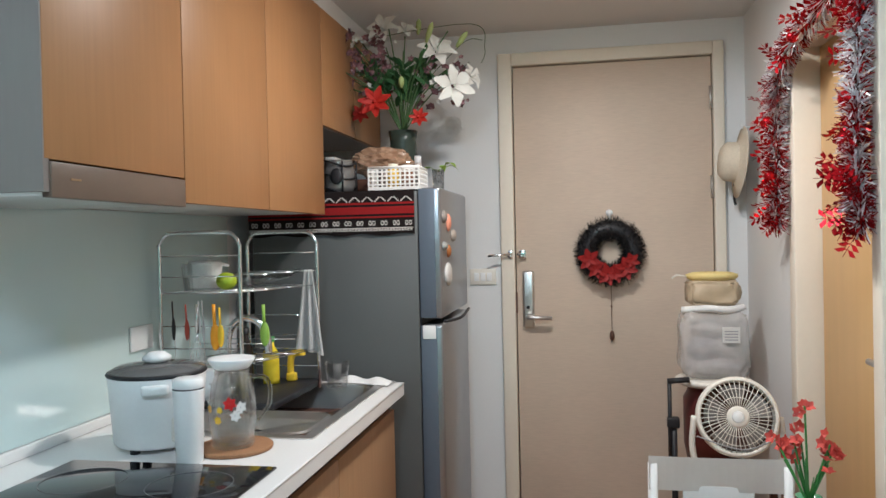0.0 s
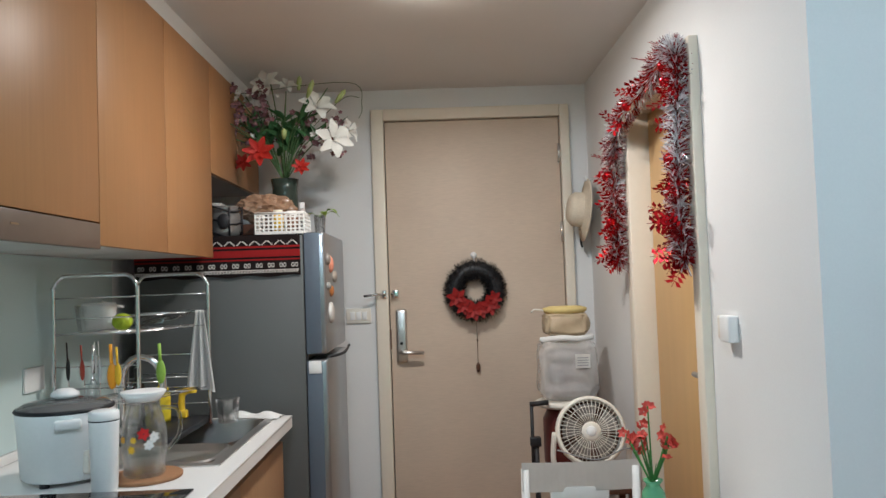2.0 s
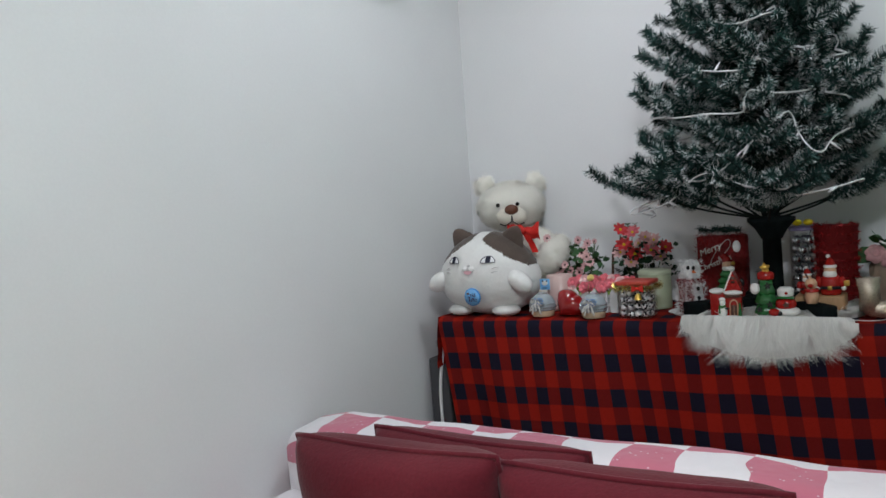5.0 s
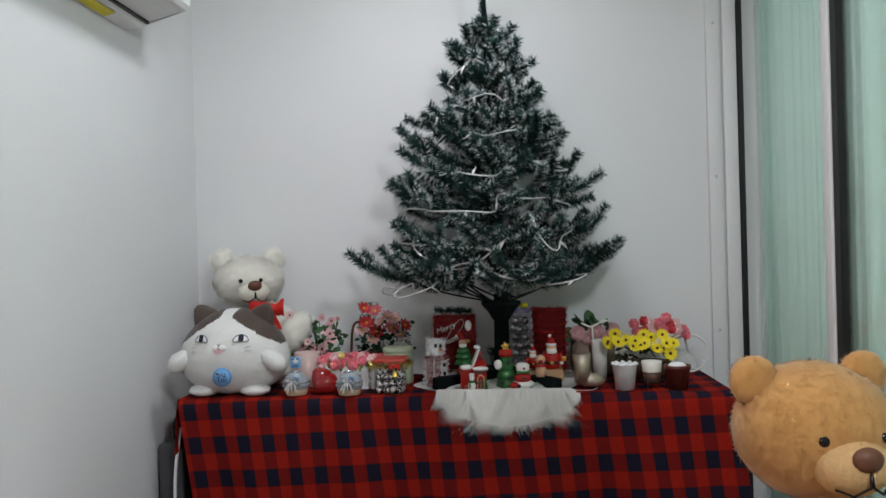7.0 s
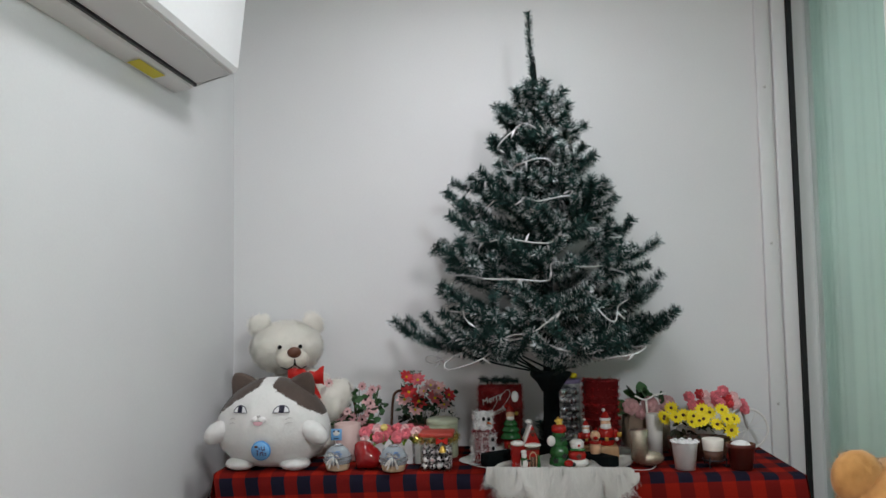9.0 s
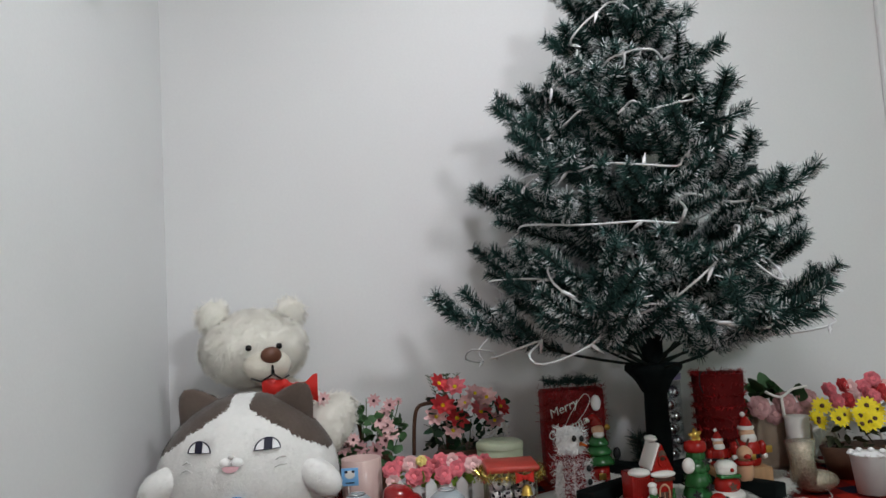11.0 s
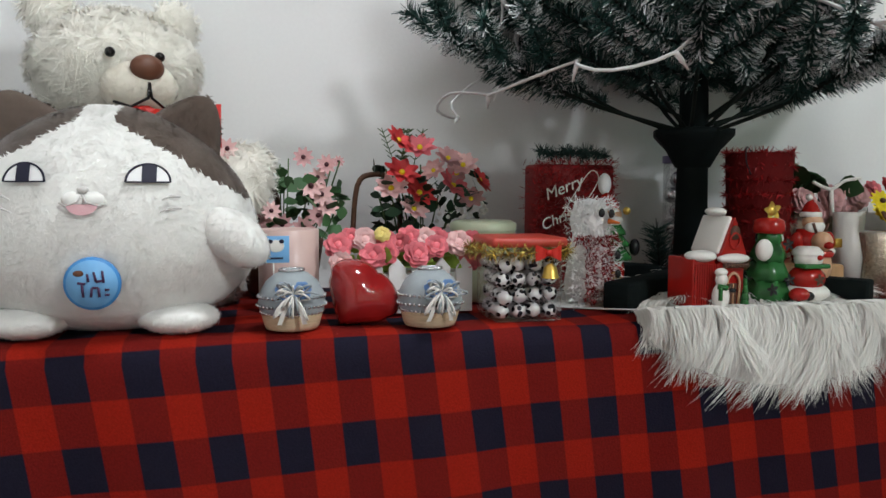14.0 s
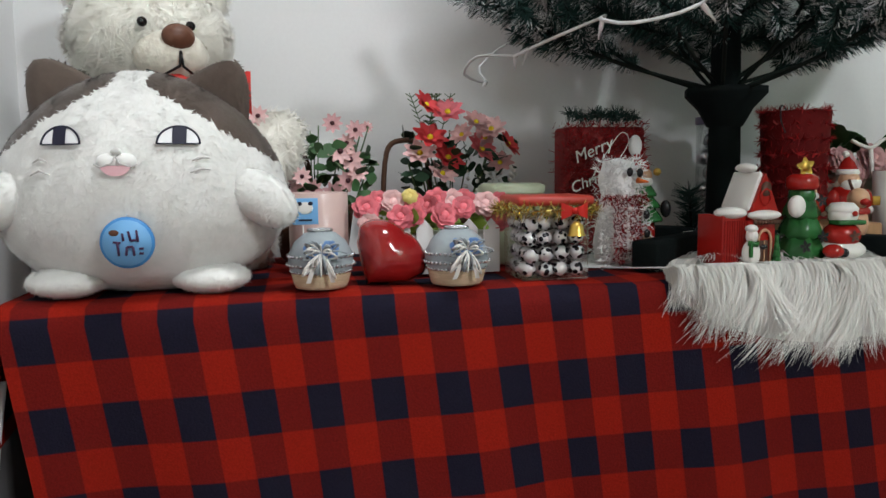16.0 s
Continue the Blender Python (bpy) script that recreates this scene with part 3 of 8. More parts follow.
for a in (-62, 118):
    bm = bm_new()
    box(bm, 0.117, 0.135, -0.032, 0.032, 0.15, 0.175, 0.006, m=pose(0, 0, 0, 0, 0, a))
    part("handle", bm, WHITE, cooker)
part("switch_panel", box(bm_new(), 0.10, 0.118, -0.03, 0.03, 0.03, 0.09, 0.006, m=pose(0, 0, 0, 0, 0, -28)), IVORY, cooker)
for a in (20, 140, 260):
    part("foot", lathe(bm_new(), [(0, 0), (0.012, 0), (0.012, 0.0125), (0, 0.0125)], 10, m=Matrix.Translation((0.085 * math.cos(math.radians(a)), 0.085 * math.sin(math.radians(a)), 0))), BLACK, cooker)

tum = thing("tumbler", pose(-0.925, 1.665, TOP), "white insulated tumbler with a grey band", "tumbler")
part("body", lathe(bm_new(), [(0, 0), (0.029, 0), (0.031, 0.004), (0.036, 0.17), (0.036, 0.174), (0, 0.174)], 32), WHITE, tum)
part("band", lathe(bm_new(), [(0.0362, 0.1742), (0.0362, 0.177), (0.03, 0.177)], 32), BLACK, tum)
part("lid", lathe(bm_new(), [(0.036, 0.1772), (0.037, 0.18), (0.036, 0.197), (0.03, 0.2), (0, 0.2)], 32), WHITE, tum)

solo("cork_trivet", lathe(bm_new(), [(0, 0), (0.093, 0), (0.095, 0.003), (0.095, 0.009), (0.092, 0.011), (0, 0.011)], 40), CORK, pose(-0.87, 1.785, TOP), "round brown cork trivet under the pitcher", "trivet")
pit = thing("glass_pitcher", pose(-0.868, 1.775, TOP + 0.0115), "clear glass water pitcher with painted flowers and white lid", "pitcher")
part("body", lathe(bm_new(), [(0, 0.0), (0.048, 0.0), (0.053, 0.006), (0.052, 0.03), (0.058, 0.06), (0.058, 0.11), (0.05, 0.15), (0.042, 0.175), (0.043, 0.195), (0.041, 0.195), (0.040, 0.175), (0.048, 0.15), (0.055, 0.11), (0.055, 0.06), (0.049, 0.03), (0.048, 0.008), (0, 0.008)], 40), GLASS, pit)
part("water", lathe(bm_new(), [(0, 0.0085), (0.047, 0.009), (0.0485, 0.03), (0.0545, 0.06), (0.054, 0.075), (0, 0.075)], 32), WATER, pit)
part("lid", lathe(bm_new(), [(0.0, 0.192), (0.04, 0.192), (0.046, 0.198), (0.058, 0.216), (0.056, 0.219), (0.04, 0.21), (0, 0.209)], 32), WHITE, pit, "white plastic lid")
part("handle", tube(bm_new(), arc([(0.038, 0.02, 0.17), (0.075, 0.04, 0.16), (0.08, 0.042, 0.1), (0.052, 0.03, 0.06)], 6), 0.006, 10), GLASS, pit)
for a, z, r, c in ((-70, 0.115, 0.017, (0.6, 0.02, 0.02)), (-45, 0.105, 0.015, (0.8, 0.78, 0.75)), (-58, 0.085, 0.014, (0.8, 0.78, 0.75)), (-100, 0.075, 0.011, (0.75, 0.5, 0.03)), (-128, 0.1, 0.011, (0.75, 0.4, 0.05)), (-140, 0.12, 0.01, (0.8, 0.78, 0.75)), (-95, 0.1, 0.009, (0.75, 0.5, 0.03))):
    q = math.radians(a)
    d = Vector((math.cos(q), math.sin(q), 0))
    part("flower_print", petals(bm_new(), d * 0.0592 + Vector((0, 0, z)), d, r, 6, cup=0.02, wide=0.7), mat("glass_paint", c, 0.4), pit)

# two chrome wire dish racks
rack = thing("dish_rack", pose(0, 0, 0), "chrome wire dish rack beside the sink", "dish rack")


def rack_frame(x0, x1, y, z0, z1, r=0.0065):
    h = 0.04
    return tube(bm_new(), arc([(x0, y, z0), (x0, y, z1 - h * 2), (x0, y, z1 - h), (x0 + h * 0.6, y, z1 - 0.006), (x0 + h * 1.6, y, z1), (x1 - h * 1.6, y, z1), (x1 - h * 0.6, y, z1 - 0.006), (x1, y, z1 - h), (x1, y, z1 - h * 2), (x1, y, z0)], 4), r, 10)


FR = ((2.21, -1.315, -1.045, 0.86, 1.372), (2.57, -1.185, -0.925, TOP, 1.372))
for y, x0, x1, z0, z1 in FR:
    part("frame", rack_frame(x0, x1, y, z0, z1), CHROME, rack)
for z in (0.96, 1.185):
    bm = bm_new()
    for i in range(9):
        u = i / 8
        tube(bm, [(-1.31 + 0.265 * u, 2.21, z), (-1.18 + 0.25 * u, 2.57, z)], 0.0018, 5)
    for v in (0.0, 0.33, 0.66, 1.0):
        tube(bm, [(-1.315 + 0.13 * v, 2.21 + 0.36 * v, z), (-1.045 + 0.12 * v, 2.21 + 0.36 * v, z)], 0.003, 6)
        tube(bm, [(-1.315 + 0.13 * v, 2.21 + 0.36 * v, z + 0.05), (-1.045 + 0.12 * v, 2.21 + 0.36 * v, z + 0.05)], 0.0022, 6)
    part("shelf", bm, CHROME, rack)
bm = bm_new()
for z in (0.90, 1.01, 1.08, 1.30):
    tube(bm, [(-1.185, 2.57, z), (-0.925, 2.57, z)], 0.0022, 6)
    tube(bm, [(-1.315, 2.21, z), (-1.045, 2.21, z)], 0.0022, 6)
for x in (-1.27, -1.22, -1.17, -1.12, -1.08):
    tube(bm, [(x, 2.212, 0.9), (x, 2.212, 1.08)], 0.0016, 5)
part("bars", bm, CHROME, rack)
part("drip_tray", box(bm_new(), -1.19, -0.93, 2.18, 2.6, 0.828, 0.85, 0.004), BLACK, rack, "black drip tray")
tray = thing("glass_platter", pose(-1.06, 2.45, 1.205), "clear oval platter lying on the dish rack", "platter")
part("plate", lathe(bm_new(), [(0, 0), (0.08, 0.002), (0.13, 0.018), (0.131, 0.021), (0.08, 0.006), (0, 0.004)], 36, m=pose(0, 0, 0, 6, -8, 0), squash=0.7), GLASS, tray)
tub = thing("food_container", pose(-1.215, 2.29, 1.19), "clear food container with white contents on the rack", "container")
part("box", lathe(bm_new(), [(0, 0), (0.055, 0), (0.065, 0.085), (0.063, 0.085), (0.053, 0.004), (0, 0.004)], 28), CLEAR, tub)
part("bowl", lathe(bm_new(), [(0, 0.006), (0.045, 0.006), (0.055, 0.08), (0.05, 0.092), (0, 0.092)], 28, m=pose(0.012, 0, 0)), WHITE, tub)
part("spoon", tube(bm_new(), [(0.02, 0, 0.092), (0.08, 0.03, 0.075)], [0.007, 0.005], 8), WHITE, tub)
solo("lime", ball(bm_new(), (0, 0, 0.028), (0.033, 0.03, 0.028), 0, 20, 14), mat("lime_green", (0.33, 0.42, 0.02), 0.4, grain=0.12, scale=60, bump=0.1), pose(-1.115, 2.26, 1.19), "yellow-green lime on the dish rack shelf", "fruit")
for i, (x, y, z, ln, c, w) in enumerate(((-1.27, 2.205, 1.16, 0.12, (0.02, 0.02, 0.02), 0.007), (-1.225, 2.205, 1.15, 0.11, (0.35, 0.05, 0.03), 0.008), (-1.13, 2.203, 1.15, 0.14, (0.85, 0.35, 0.02), 0.016), (-1.11, 2.2, 1.14, 0.12, (0.8, 0.5, 0.03), 0.011), (-1.01, 2.3, 1.14, 0.13, (0.3, 0.5, 0.08), 0.016), (-1.18, 2.202, 1.16, 0.1, (0.5, 0.5, 0.5), 0.004), (-1.17, 2.206, 1.16, 0.13, (0.45, 0.45, 0.45), 0.005))):
    bm = bm_new()
    tube(bm, [(0, 0, 0), (0.004, -0.004, -ln * 0.45)], w * 0.35, 8)
    ball(bm, (0.006, -0.005, -ln * 0.72), (w, w * 0.45, ln * 0.3), 0, 14, 10)
    solo("kitchen_utensil", bm, mat("utensil_colour", c, 0.4, grain=0.08), pose(x, y - 0.004, z), "coloured utensil hanging from the dish rack", "utensil", "utensils on the dish rack")
bm = bm_new()
for k in range(7):
    a = math.pi * k / 7
    tube(bm, arc([(0, 0, 0), (0.012 * math.cos(a), 0.012 * math.sin(a), -0.04), (0.022 * math.cos(a), 0.022 * math.sin(a), -0.085), (0, 0, -0.115), (-0.022 * math.cos(a), -0.022 * math.sin(a), -0.085), (-0.012 * math.cos(a), -0.012 * math.sin(a), -0.04), (0, 0, 0)], 4), 0.001, 4)
tube(bm, [(0, 0, 0), (0, 0, 0.09)], 0.006, 8)
solo("whisk", bm, CHROME, pose(-1.185, 2.196, 1.06), "steel balloon whisk hanging on the dish rack", "whisk")
for nm, x, y, h, r, mt, lab in (("dish_soap", -1.075, 2.50, 0.16, 0.028, mat("yellow_soap", (0.7, 0.55, 0.03), 0.15, grain=0.05), "yellow dish soap bottle with a green cap"), ("glass_jar", -1.25, 2.33, 0.1, 0.034, mat("teal_glass", (0.03, 0.22, 0.2), 0.1, grain=0.1), "teal glass jar on the dish rack"), ("dark_bottle", -1.13, 2.42, 0.2, 0.024, mat("dark_bottle_glass", (0.02, 0.015, 0.012), 0.12), "dark glass bottle behind the tap"), ("mug", -1.17, 2.24, 0.09, 0.036, WHITE, "white mug turned over on the rack")):
    b = thing(nm, pose(x, y, 0.8505), lab, nm.replace("_", " "))
    part("body", lathe(bm_new(), [(0, 0), (r, 0), (r * 1.02, h * 0.1), (r, h * 0.65), (r * 0.45, h * 0.8), (r * 0.42, h * 0.9), (0, h * 0.9)] if nm != "mug" else [(0, 0), (r, 0), (r * 0.97, h * 0.9), (r * 0.8, h), (0, h)], 24), mt, b)
    if nm != "mug":
        part("cap", lathe(bm_new(), [(r * 0.5, h * 0.9), (r * 0.5, h), (0, h)], 18), mat("cap_green", (0.05, 0.3, 0.06), 0.4) if nm == "dish_soap" else BLACK, b)
gl = thing("sponge_holder", pose(-1.0, 2.545, 0.8505), "yellow sponge holder standing by the sink", "sponge holder")
part("loop", tube(bm_new(), arc([(-0.02, 0, 0.0), (-0.022, 0, 0.05), (-0.015, 0, 0.09), (0.018, 0, 0.1), (0.022, 0, 0.09)], 5), 0.012, 10), YELLOW, gl)
part("sponge", box(bm_new(), -0.035, 0.0, -0.015, 0.012, 0.0, 0.03, 0.006), YELLOW, gl)
tap = thing("kitchen_tap", pose(-1.15, 2.33, TOP + 0.004), "chrome gooseneck kitchen tap at the sink", "tap")
part("spout", tube(bm_new(), arc([(0, 0, 0), (0, 0, 0.16), (0.01, 0.0, 0.23), (0.05, 0.005, 0.265), (0.1, 0.01, 0.255), (0.13, 0.013, 0.21), (0.135, 0.013, 0.15)], 7), 0.012, 14), CHROME, tap)
part("base", lathe(bm_new(), [(0, 0), (0.026, 0), (0.024, 0.03), (0.014, 0.05), (0, 0.05)], 22), CHROME, tap)
part("lever", tube(bm_new(), [(0, 0.02, 0.05), (0.0, 0.05, 0.075), (0.01, 0.09, 0.09)], [0.008, 0.007, 0.005], 10), CHROME, tap)
tw = thing("dish_towel", pose(-0.945, 2.562, 1.20), "white dish towel draped over the rack bar", "towel")


def towel(u, v):
    w = 0.025 + 0.06 * v
    return Vector((-0.005 + (u - 0.5) * 2 * w * 0.62, -0.012 - 0.014 * math.sin(u * 15) * (0.35 + 0.65 * v), 0.04 - 0.285 * v - 0.025 * (u - 0.4) * v))


bm = grid(bm_new(), 34, 24, towel)
bmesh.ops.solidify(bm, geom=list(bm.faces), thickness=0.003)
part("cloth", bm, TOWEL, tw)
cup = thing("plastic_cup", pose(-0.865, 2.585, TOP), "clear plastic cup by the sink", "cup")
part("cup", lathe(bm_new(), [(0, 0), (0.035, 0), (0.046, 0.09), (0.044, 0.09), (0.033, 0.004), (0, 0.004)], 28), CLEAR, cup)
solo("dish_cloth", grid(bm_new(), 24, 8, lambda u, v: Vector(((u - 0.5) * 0.2, (v - 0.5) * 0.075 + 0.01 * math.sin(5 * u), 0.004 + 0.022 * math.sin(math.pi * v) * (0.7 + 0.3 * math.sin(11 * u))))), TOWEL, pose(-0.775, 2.655, TOP + 0.001, 0, 0, -8), "folded white dish cloth at the worktop edge", "cloth")
pan = thing("saucepan", pose(-0.93, 1.06, TOP + 0.0008), "white saucepan with a curved black handle", "saucepan")
part("pan", lathe(bm_new(), [(0, 0), (0.1, 0), (0.11, 0.01), (0.112, 0.05), (0.1, 0.058), (0.05, 0.066), (0, 0.068)], 36), WHITE, pan)
part("handle", tube(bm_new(), arc([(-0.11, 0.06, 0.03), (-0.14, 0.08, 0.075), (-0.11, 0.085, 0.1), (-0.07, 0.07, 0.09)], 6), 0.009, 10), BLACK, pan)

# ---- things on the fridge ----
FT = 1.527
PLASTIC_W = mat("white_basket_plastic", (0.78, 0.77, 0.74), 0.4, grain=0.03, scale=80)
bk = thing("plastic_basket", pose(-0.705, 2.90, FT), "white perforated plastic basket full of small bottles", "basket")
W, D, H = 0.098, 0.075, 0.085
bm = bm_new()
for s in (-1, 1):
    for i in range(12):
        x = -W + 2 * W * i / 11
        box(bm, x - 0.0032, x + 0.0032, s * D - 0.0015, s * D + 0.0015, 0.0, H)
    for z in (0.0, 0.018, 0.034, 0.05, 0.066, H - 0.006):
        box(bm, -W, W, s * D - 0.002, s * D + 0.002, z, z + (0.006 if z else 0.012))
    for i in range(9):
        y = -D + 2 * D * i / 8
        box(bm, s * W - 0.0015, s * W + 0.0015, y - 0.003, y + 0.003, 0, H)
    for z in (0.0, 0.018, 0.034, 0.05, 0.066, H - 0.006):
        box(bm, s * W - 0.002, s * W + 0.002, -D, D, z, z + 0.006)
part("sides", bm, PLASTIC_W, bk)
part("bottom", box(bm_new(), -W, W, -D, D, -0.0005, 0.004), PLASTIC_W, bk)
part("rim", tube(bm_new(), [(-W, -D, H), (W, -D, H), (W, D, H), (-W, D, H)], 0.005, 8, closed=True), PLASTIC_W, bk)
for x, y, r, h, c, cc in ((-0.02, 0.0, 0.022, 0.1, (0.75, 0.5, 0.05), (0.8, 0.75, 0.6)), (0.035, 0.01, 0.026, 0.095, (0.2, 0.1, 0.06), (0.78, 0.76, 0.72)), (0.075, 0.02, 0.016, 0.13, (0.35, 0.32, 0.3), (0.5, 0.5, 0.5)), (-0.065, 0.02, 0.02, 0.09, (0.08, 0.05, 0.04), (0.03, 0.03, 0.03))):
    b = thing("small_bottle", pose(-0.705 + x, 2.90 + y, FT + 0.0045), "small bottle standing in the plastic basket", "bottle", "bottles in the basket")
    part("bottle", lathe(bm_new(), [(0, 0), (r, 0), (r, h * 0.75), (r * 0.8, h * 0.8), (0, h * 0.8)], 18), mat("bottle_colour", c, 0.3, grain=0.1), b)
    part("cap", lathe(bm_new(), [(r * 0.85, h * 0.8), (r * 0.85, h), (0, h)], 18), mat("cap_colour", cc, 0.4), b)
pot = thing("glass_jug", pose(-0.945, 2.90, FT), "dark glass coffee jug with a black cage", "jug")
part("jug", lathe(bm_new(), [(0, 0.0), (0.06, 0.0), (0.066, 0.02), (0.064, 0.09), (0.055, 0.115), (0.058, 0.125), (0, 0.125)], 28), mat("smoky_glass", (0.25, 0.24, 0.23), 0.08, grain=0.15, scale=14, metal=0.5), pot)
bm = bm_new()
for z in (0.006, 0.06, 0.112):
    tube(bm, [(0.068 * math.cos(a), 0.068 * math.sin(a), z + 0.012 * math.sin(2 * a)) for a in np.linspace(0, 2 * math.pi, 28)[:-1]], 0.004, 6, closed=True)
for a in (-60, -130, 20, 110):
    q = math.radians(a)
    tube(bm, [(0.069 * math.cos(q), 0.069 * math.sin(q), 0.0), (0.069 * math.cos(q), 0.069 * math.sin(q), 0.118)], 0.004, 6)
ball(bm, (0.012, -0.066, 0.06), (0.026, 0.01, 0.032), 0, 14, 10)
part("cage", bm, BLACK, pot)
for x, w, h, c in ((-1.045, 0.03, 0.14, (0.7, 0.69, 0.66)), (-1.0, 0.02, 0.15, (0.5, 0.48, 0.45))):
    solo("carton", box(bm_new(), -w, w, -0.04, 0.04, 0, h, 0.002), mat("carton_print", c, 0.6, grain=0.12, scale=40, stretch=(1, 1, 3)), pose(x, 3.0, FT), "pale carton standing on top of the fridge", "carton", "cartons on the fridge")
bag = thing("plastic_bag", pose(-0.80, 3.02, FT), "crumpled brown plastic bag with bread on the fridge", "bag")
bm = bm_new()
bmesh.ops.create_icosphere(bm, subdivisions=4, radius=1)
for v in bm.verts:
    n = v.co.normalized()
    k = 1 + 0.22 * noise.noise(n * 3.1) + 0.12 * noise.noise(n * 8.0)
    v.co = Vector((0.125 * n.x * k, 0.07 * n.y * k, 0.062 + 0.062 * n.z * k))
    v.co.z = max(v.co.z, 0.001) + 0.06
paint(bm, 0, 0, False)
part("bag", bm, mat("brown_film", (0.36, 0.20, 0.12), 0.15, grain=0.35, scale=26, alpha=0.75, second=(0.55, 0.36, 0.24)), bag)
part("bread", ball(bm_new(), (0.02, 0.0, 0.13), (0.075, 0.045, 0.035), 0, 18, 12), mat("bread_crust", (0.45, 0.2, 0.07), 0.7, grain=0.3, scale=30), bag)
solo("storage_crate", box(bm_new(), -0.16, 0.16, -0.06, 0.08, 0, 0.058, 0.004), BROWN, pose(-0.80, 3.05, FT), "low dark crate under the plastic bag", "crate")

vase = thing("flower_arrangement", pose(-0.745, 3.17, FT) @ Matrix.Diagonal((1, 1, 0.94, 1)), "tall vase of artificial lilies and red poinsettia on the fridge", "flower arrangement")
part("vase", lathe(bm_new(), [(0, 0), (0.05, 0), (0.062, 0.05), (0.06, 0.14), (0.055, 0.24), (0.062, 0.285), (0.06, 0.285), (0.05, 0.24), (0, 0.235)], 30), mat("teal_ceramic", (0.035, 0.05, 0.04), 0.25, grain=0.2), vase, "dark green glazed vase")
LILY = mat("white_lily", (0.66, 0.65, 0.60), 0.6, grain=0.08, scale=40, stretch=(1, 1, 4), island=0.05)
MAUVE = mat("mauve_petal", (0.17, 0.085, 0.095), 0.7, grain=0.2, scale=60, island=0.4)
BUD = mat("green_bud", (0.35, 0.42, 0.16), 0.5, grain=0.15, scale=50)
STEM = mat("green_stem", (0.06, 0.12, 0.04), 0.55, grain=0.2, scale=60)
gv = np.random.default_rng(33)
base = Vector((0, 0, 0.27))
bm = bm_new()
heads = []
for i in range(26):
    a = gv.uniform(-0.95, 0.95)
    q = gv.uniform(-0.5, 0.35)
    ln = gv.uniform(0.28, 0.5)
    tip = base + Vector((0.55 * math.sin(a) * ln / 0.5 * 0.9, q * 0.28, ln * math.cos(a * 0.75)))
    mid = base.lerp(tip, 0.5) + Vector((-0.03 * math.sin(a), 0, 0.04))
    tube(bm, arc([base, mid, tip], 4), 0.003, 5)
    heads.append((mid, tip))
part("flower_stem", bm, STEM, vase)
for i in range(120):
    mid, tip = heads[i % len(heads)]
    c = mid.lerp(tip, gv.uniform(-0.5, 0.6))
    d = Vector((gv.normal() * 0.6, gv.normal() * 0.5, 0.9)).normalized()
    s = d.cross(Vector((gv.normal(), gv.normal(), 0.2))).normalized()
    ln, w = gv.uniform(0.07, 0.15), gv.uniform(0.009, 0.016)
    bm = bm_new()
    grid(bm, 5, 2, lambda u, v: c + d * ln * u + s * (v - 0.5) * 2 * w * math.sin(math.pi * min(0.97, 0.12 + 0.88 * u)) + Vector((0, 0, -0.03 * u * u + 0.006 * abs(v - 0.5))))
    part("leaf", bm, GREEN_LEAF, vase)


def lily(c, axis, r):
    bm = bm_new()
    petals(bm, c, axis, r, 3, cup=0.5, wide=0.5, tip=0.55)
    petals(bm, Vector(c) - Vector(axis) * 0.004, axis, r, 3, cup=0.45, wide=0.6, twist=math.pi / 3, tip=0.45)
    for k in range(5):
        q = 2 * math.pi * k / 5
        tube(bm, [c, Vector(c) + Vector(axis).normalized() * r * 0.7 + Vector((math.cos(q), 0, math.sin(q))) * r * 0.14], 0.0012, 4)
    return bm


for c, ax, r in (((0.235, -0.1, 0.455), (0.5, -0.9, -0.1), 0.09), ((0.16, -0.04, 0.62), (0.3, -0.8, 0.5), 0.085), ((-0.06, -0.06, 0.73), (-0.2, -0.9, 0.4), 0.075), ((0.02, 0.0, 0.735), (0.2, -0.7, 0.6), 0.05), ((0.30, -0.05, 0.5), (0.9, -0.4, 0.2), 0.06), ((-0.15, 0.03, 0.68), (-0.7, -0.6, 0.5), 0.05)):
    part("lily", lily(Vector(c), Vector(ax).normalized(), r), LILY, vase, "white artificial lily")
for c, ax, ln in (((0.12, -0.06, 0.66), (0.35, -0.2, 0.9), 0.09), ((0.24, -0.03, 0.64), (0.6, -0.2, 0.7), 0.08), ((0.07, 0.02, 0.72), (0.1, -0.1, 1), 0.07), ((0.02, -0.1, 0.46), (0.1, -0.3, 0.9), 0.05)):
    d = Vector(ax).normalized()
    part("bud", tube(bm_new(), [Vector(c), Vector(c) + d * ln * 0.4, Vector(c) + d * ln * 0.8, Vector(c) + d * ln], [0.005, 0.012, 0.011, 0.002], 10), BUD, vase)
for k in range(190):
    side = -1 if k % 3 else 1
    if side < 0:
        c = Vector((gv.uniform(-0.24, -0.02), gv.uniform(-0.12, 0.08), gv.uniform(0.45, 0.74)))
    else:
        c = Vector((gv.uniform(0.05, 0.27), gv.uniform(-0.08, 0.08), gv.uniform(0.38, 0.6)))
    bm = bm_new()
    petals(bm, c, (gv.normal() * 0.6, -0.9, gv.normal() * 0.5), gv.uniform(0.009, 0.02), 5, cup=0.45, wide=0.8)
    part("blossom", bm, MAUVE if gv.random() < 0.86 else LILY, vase)
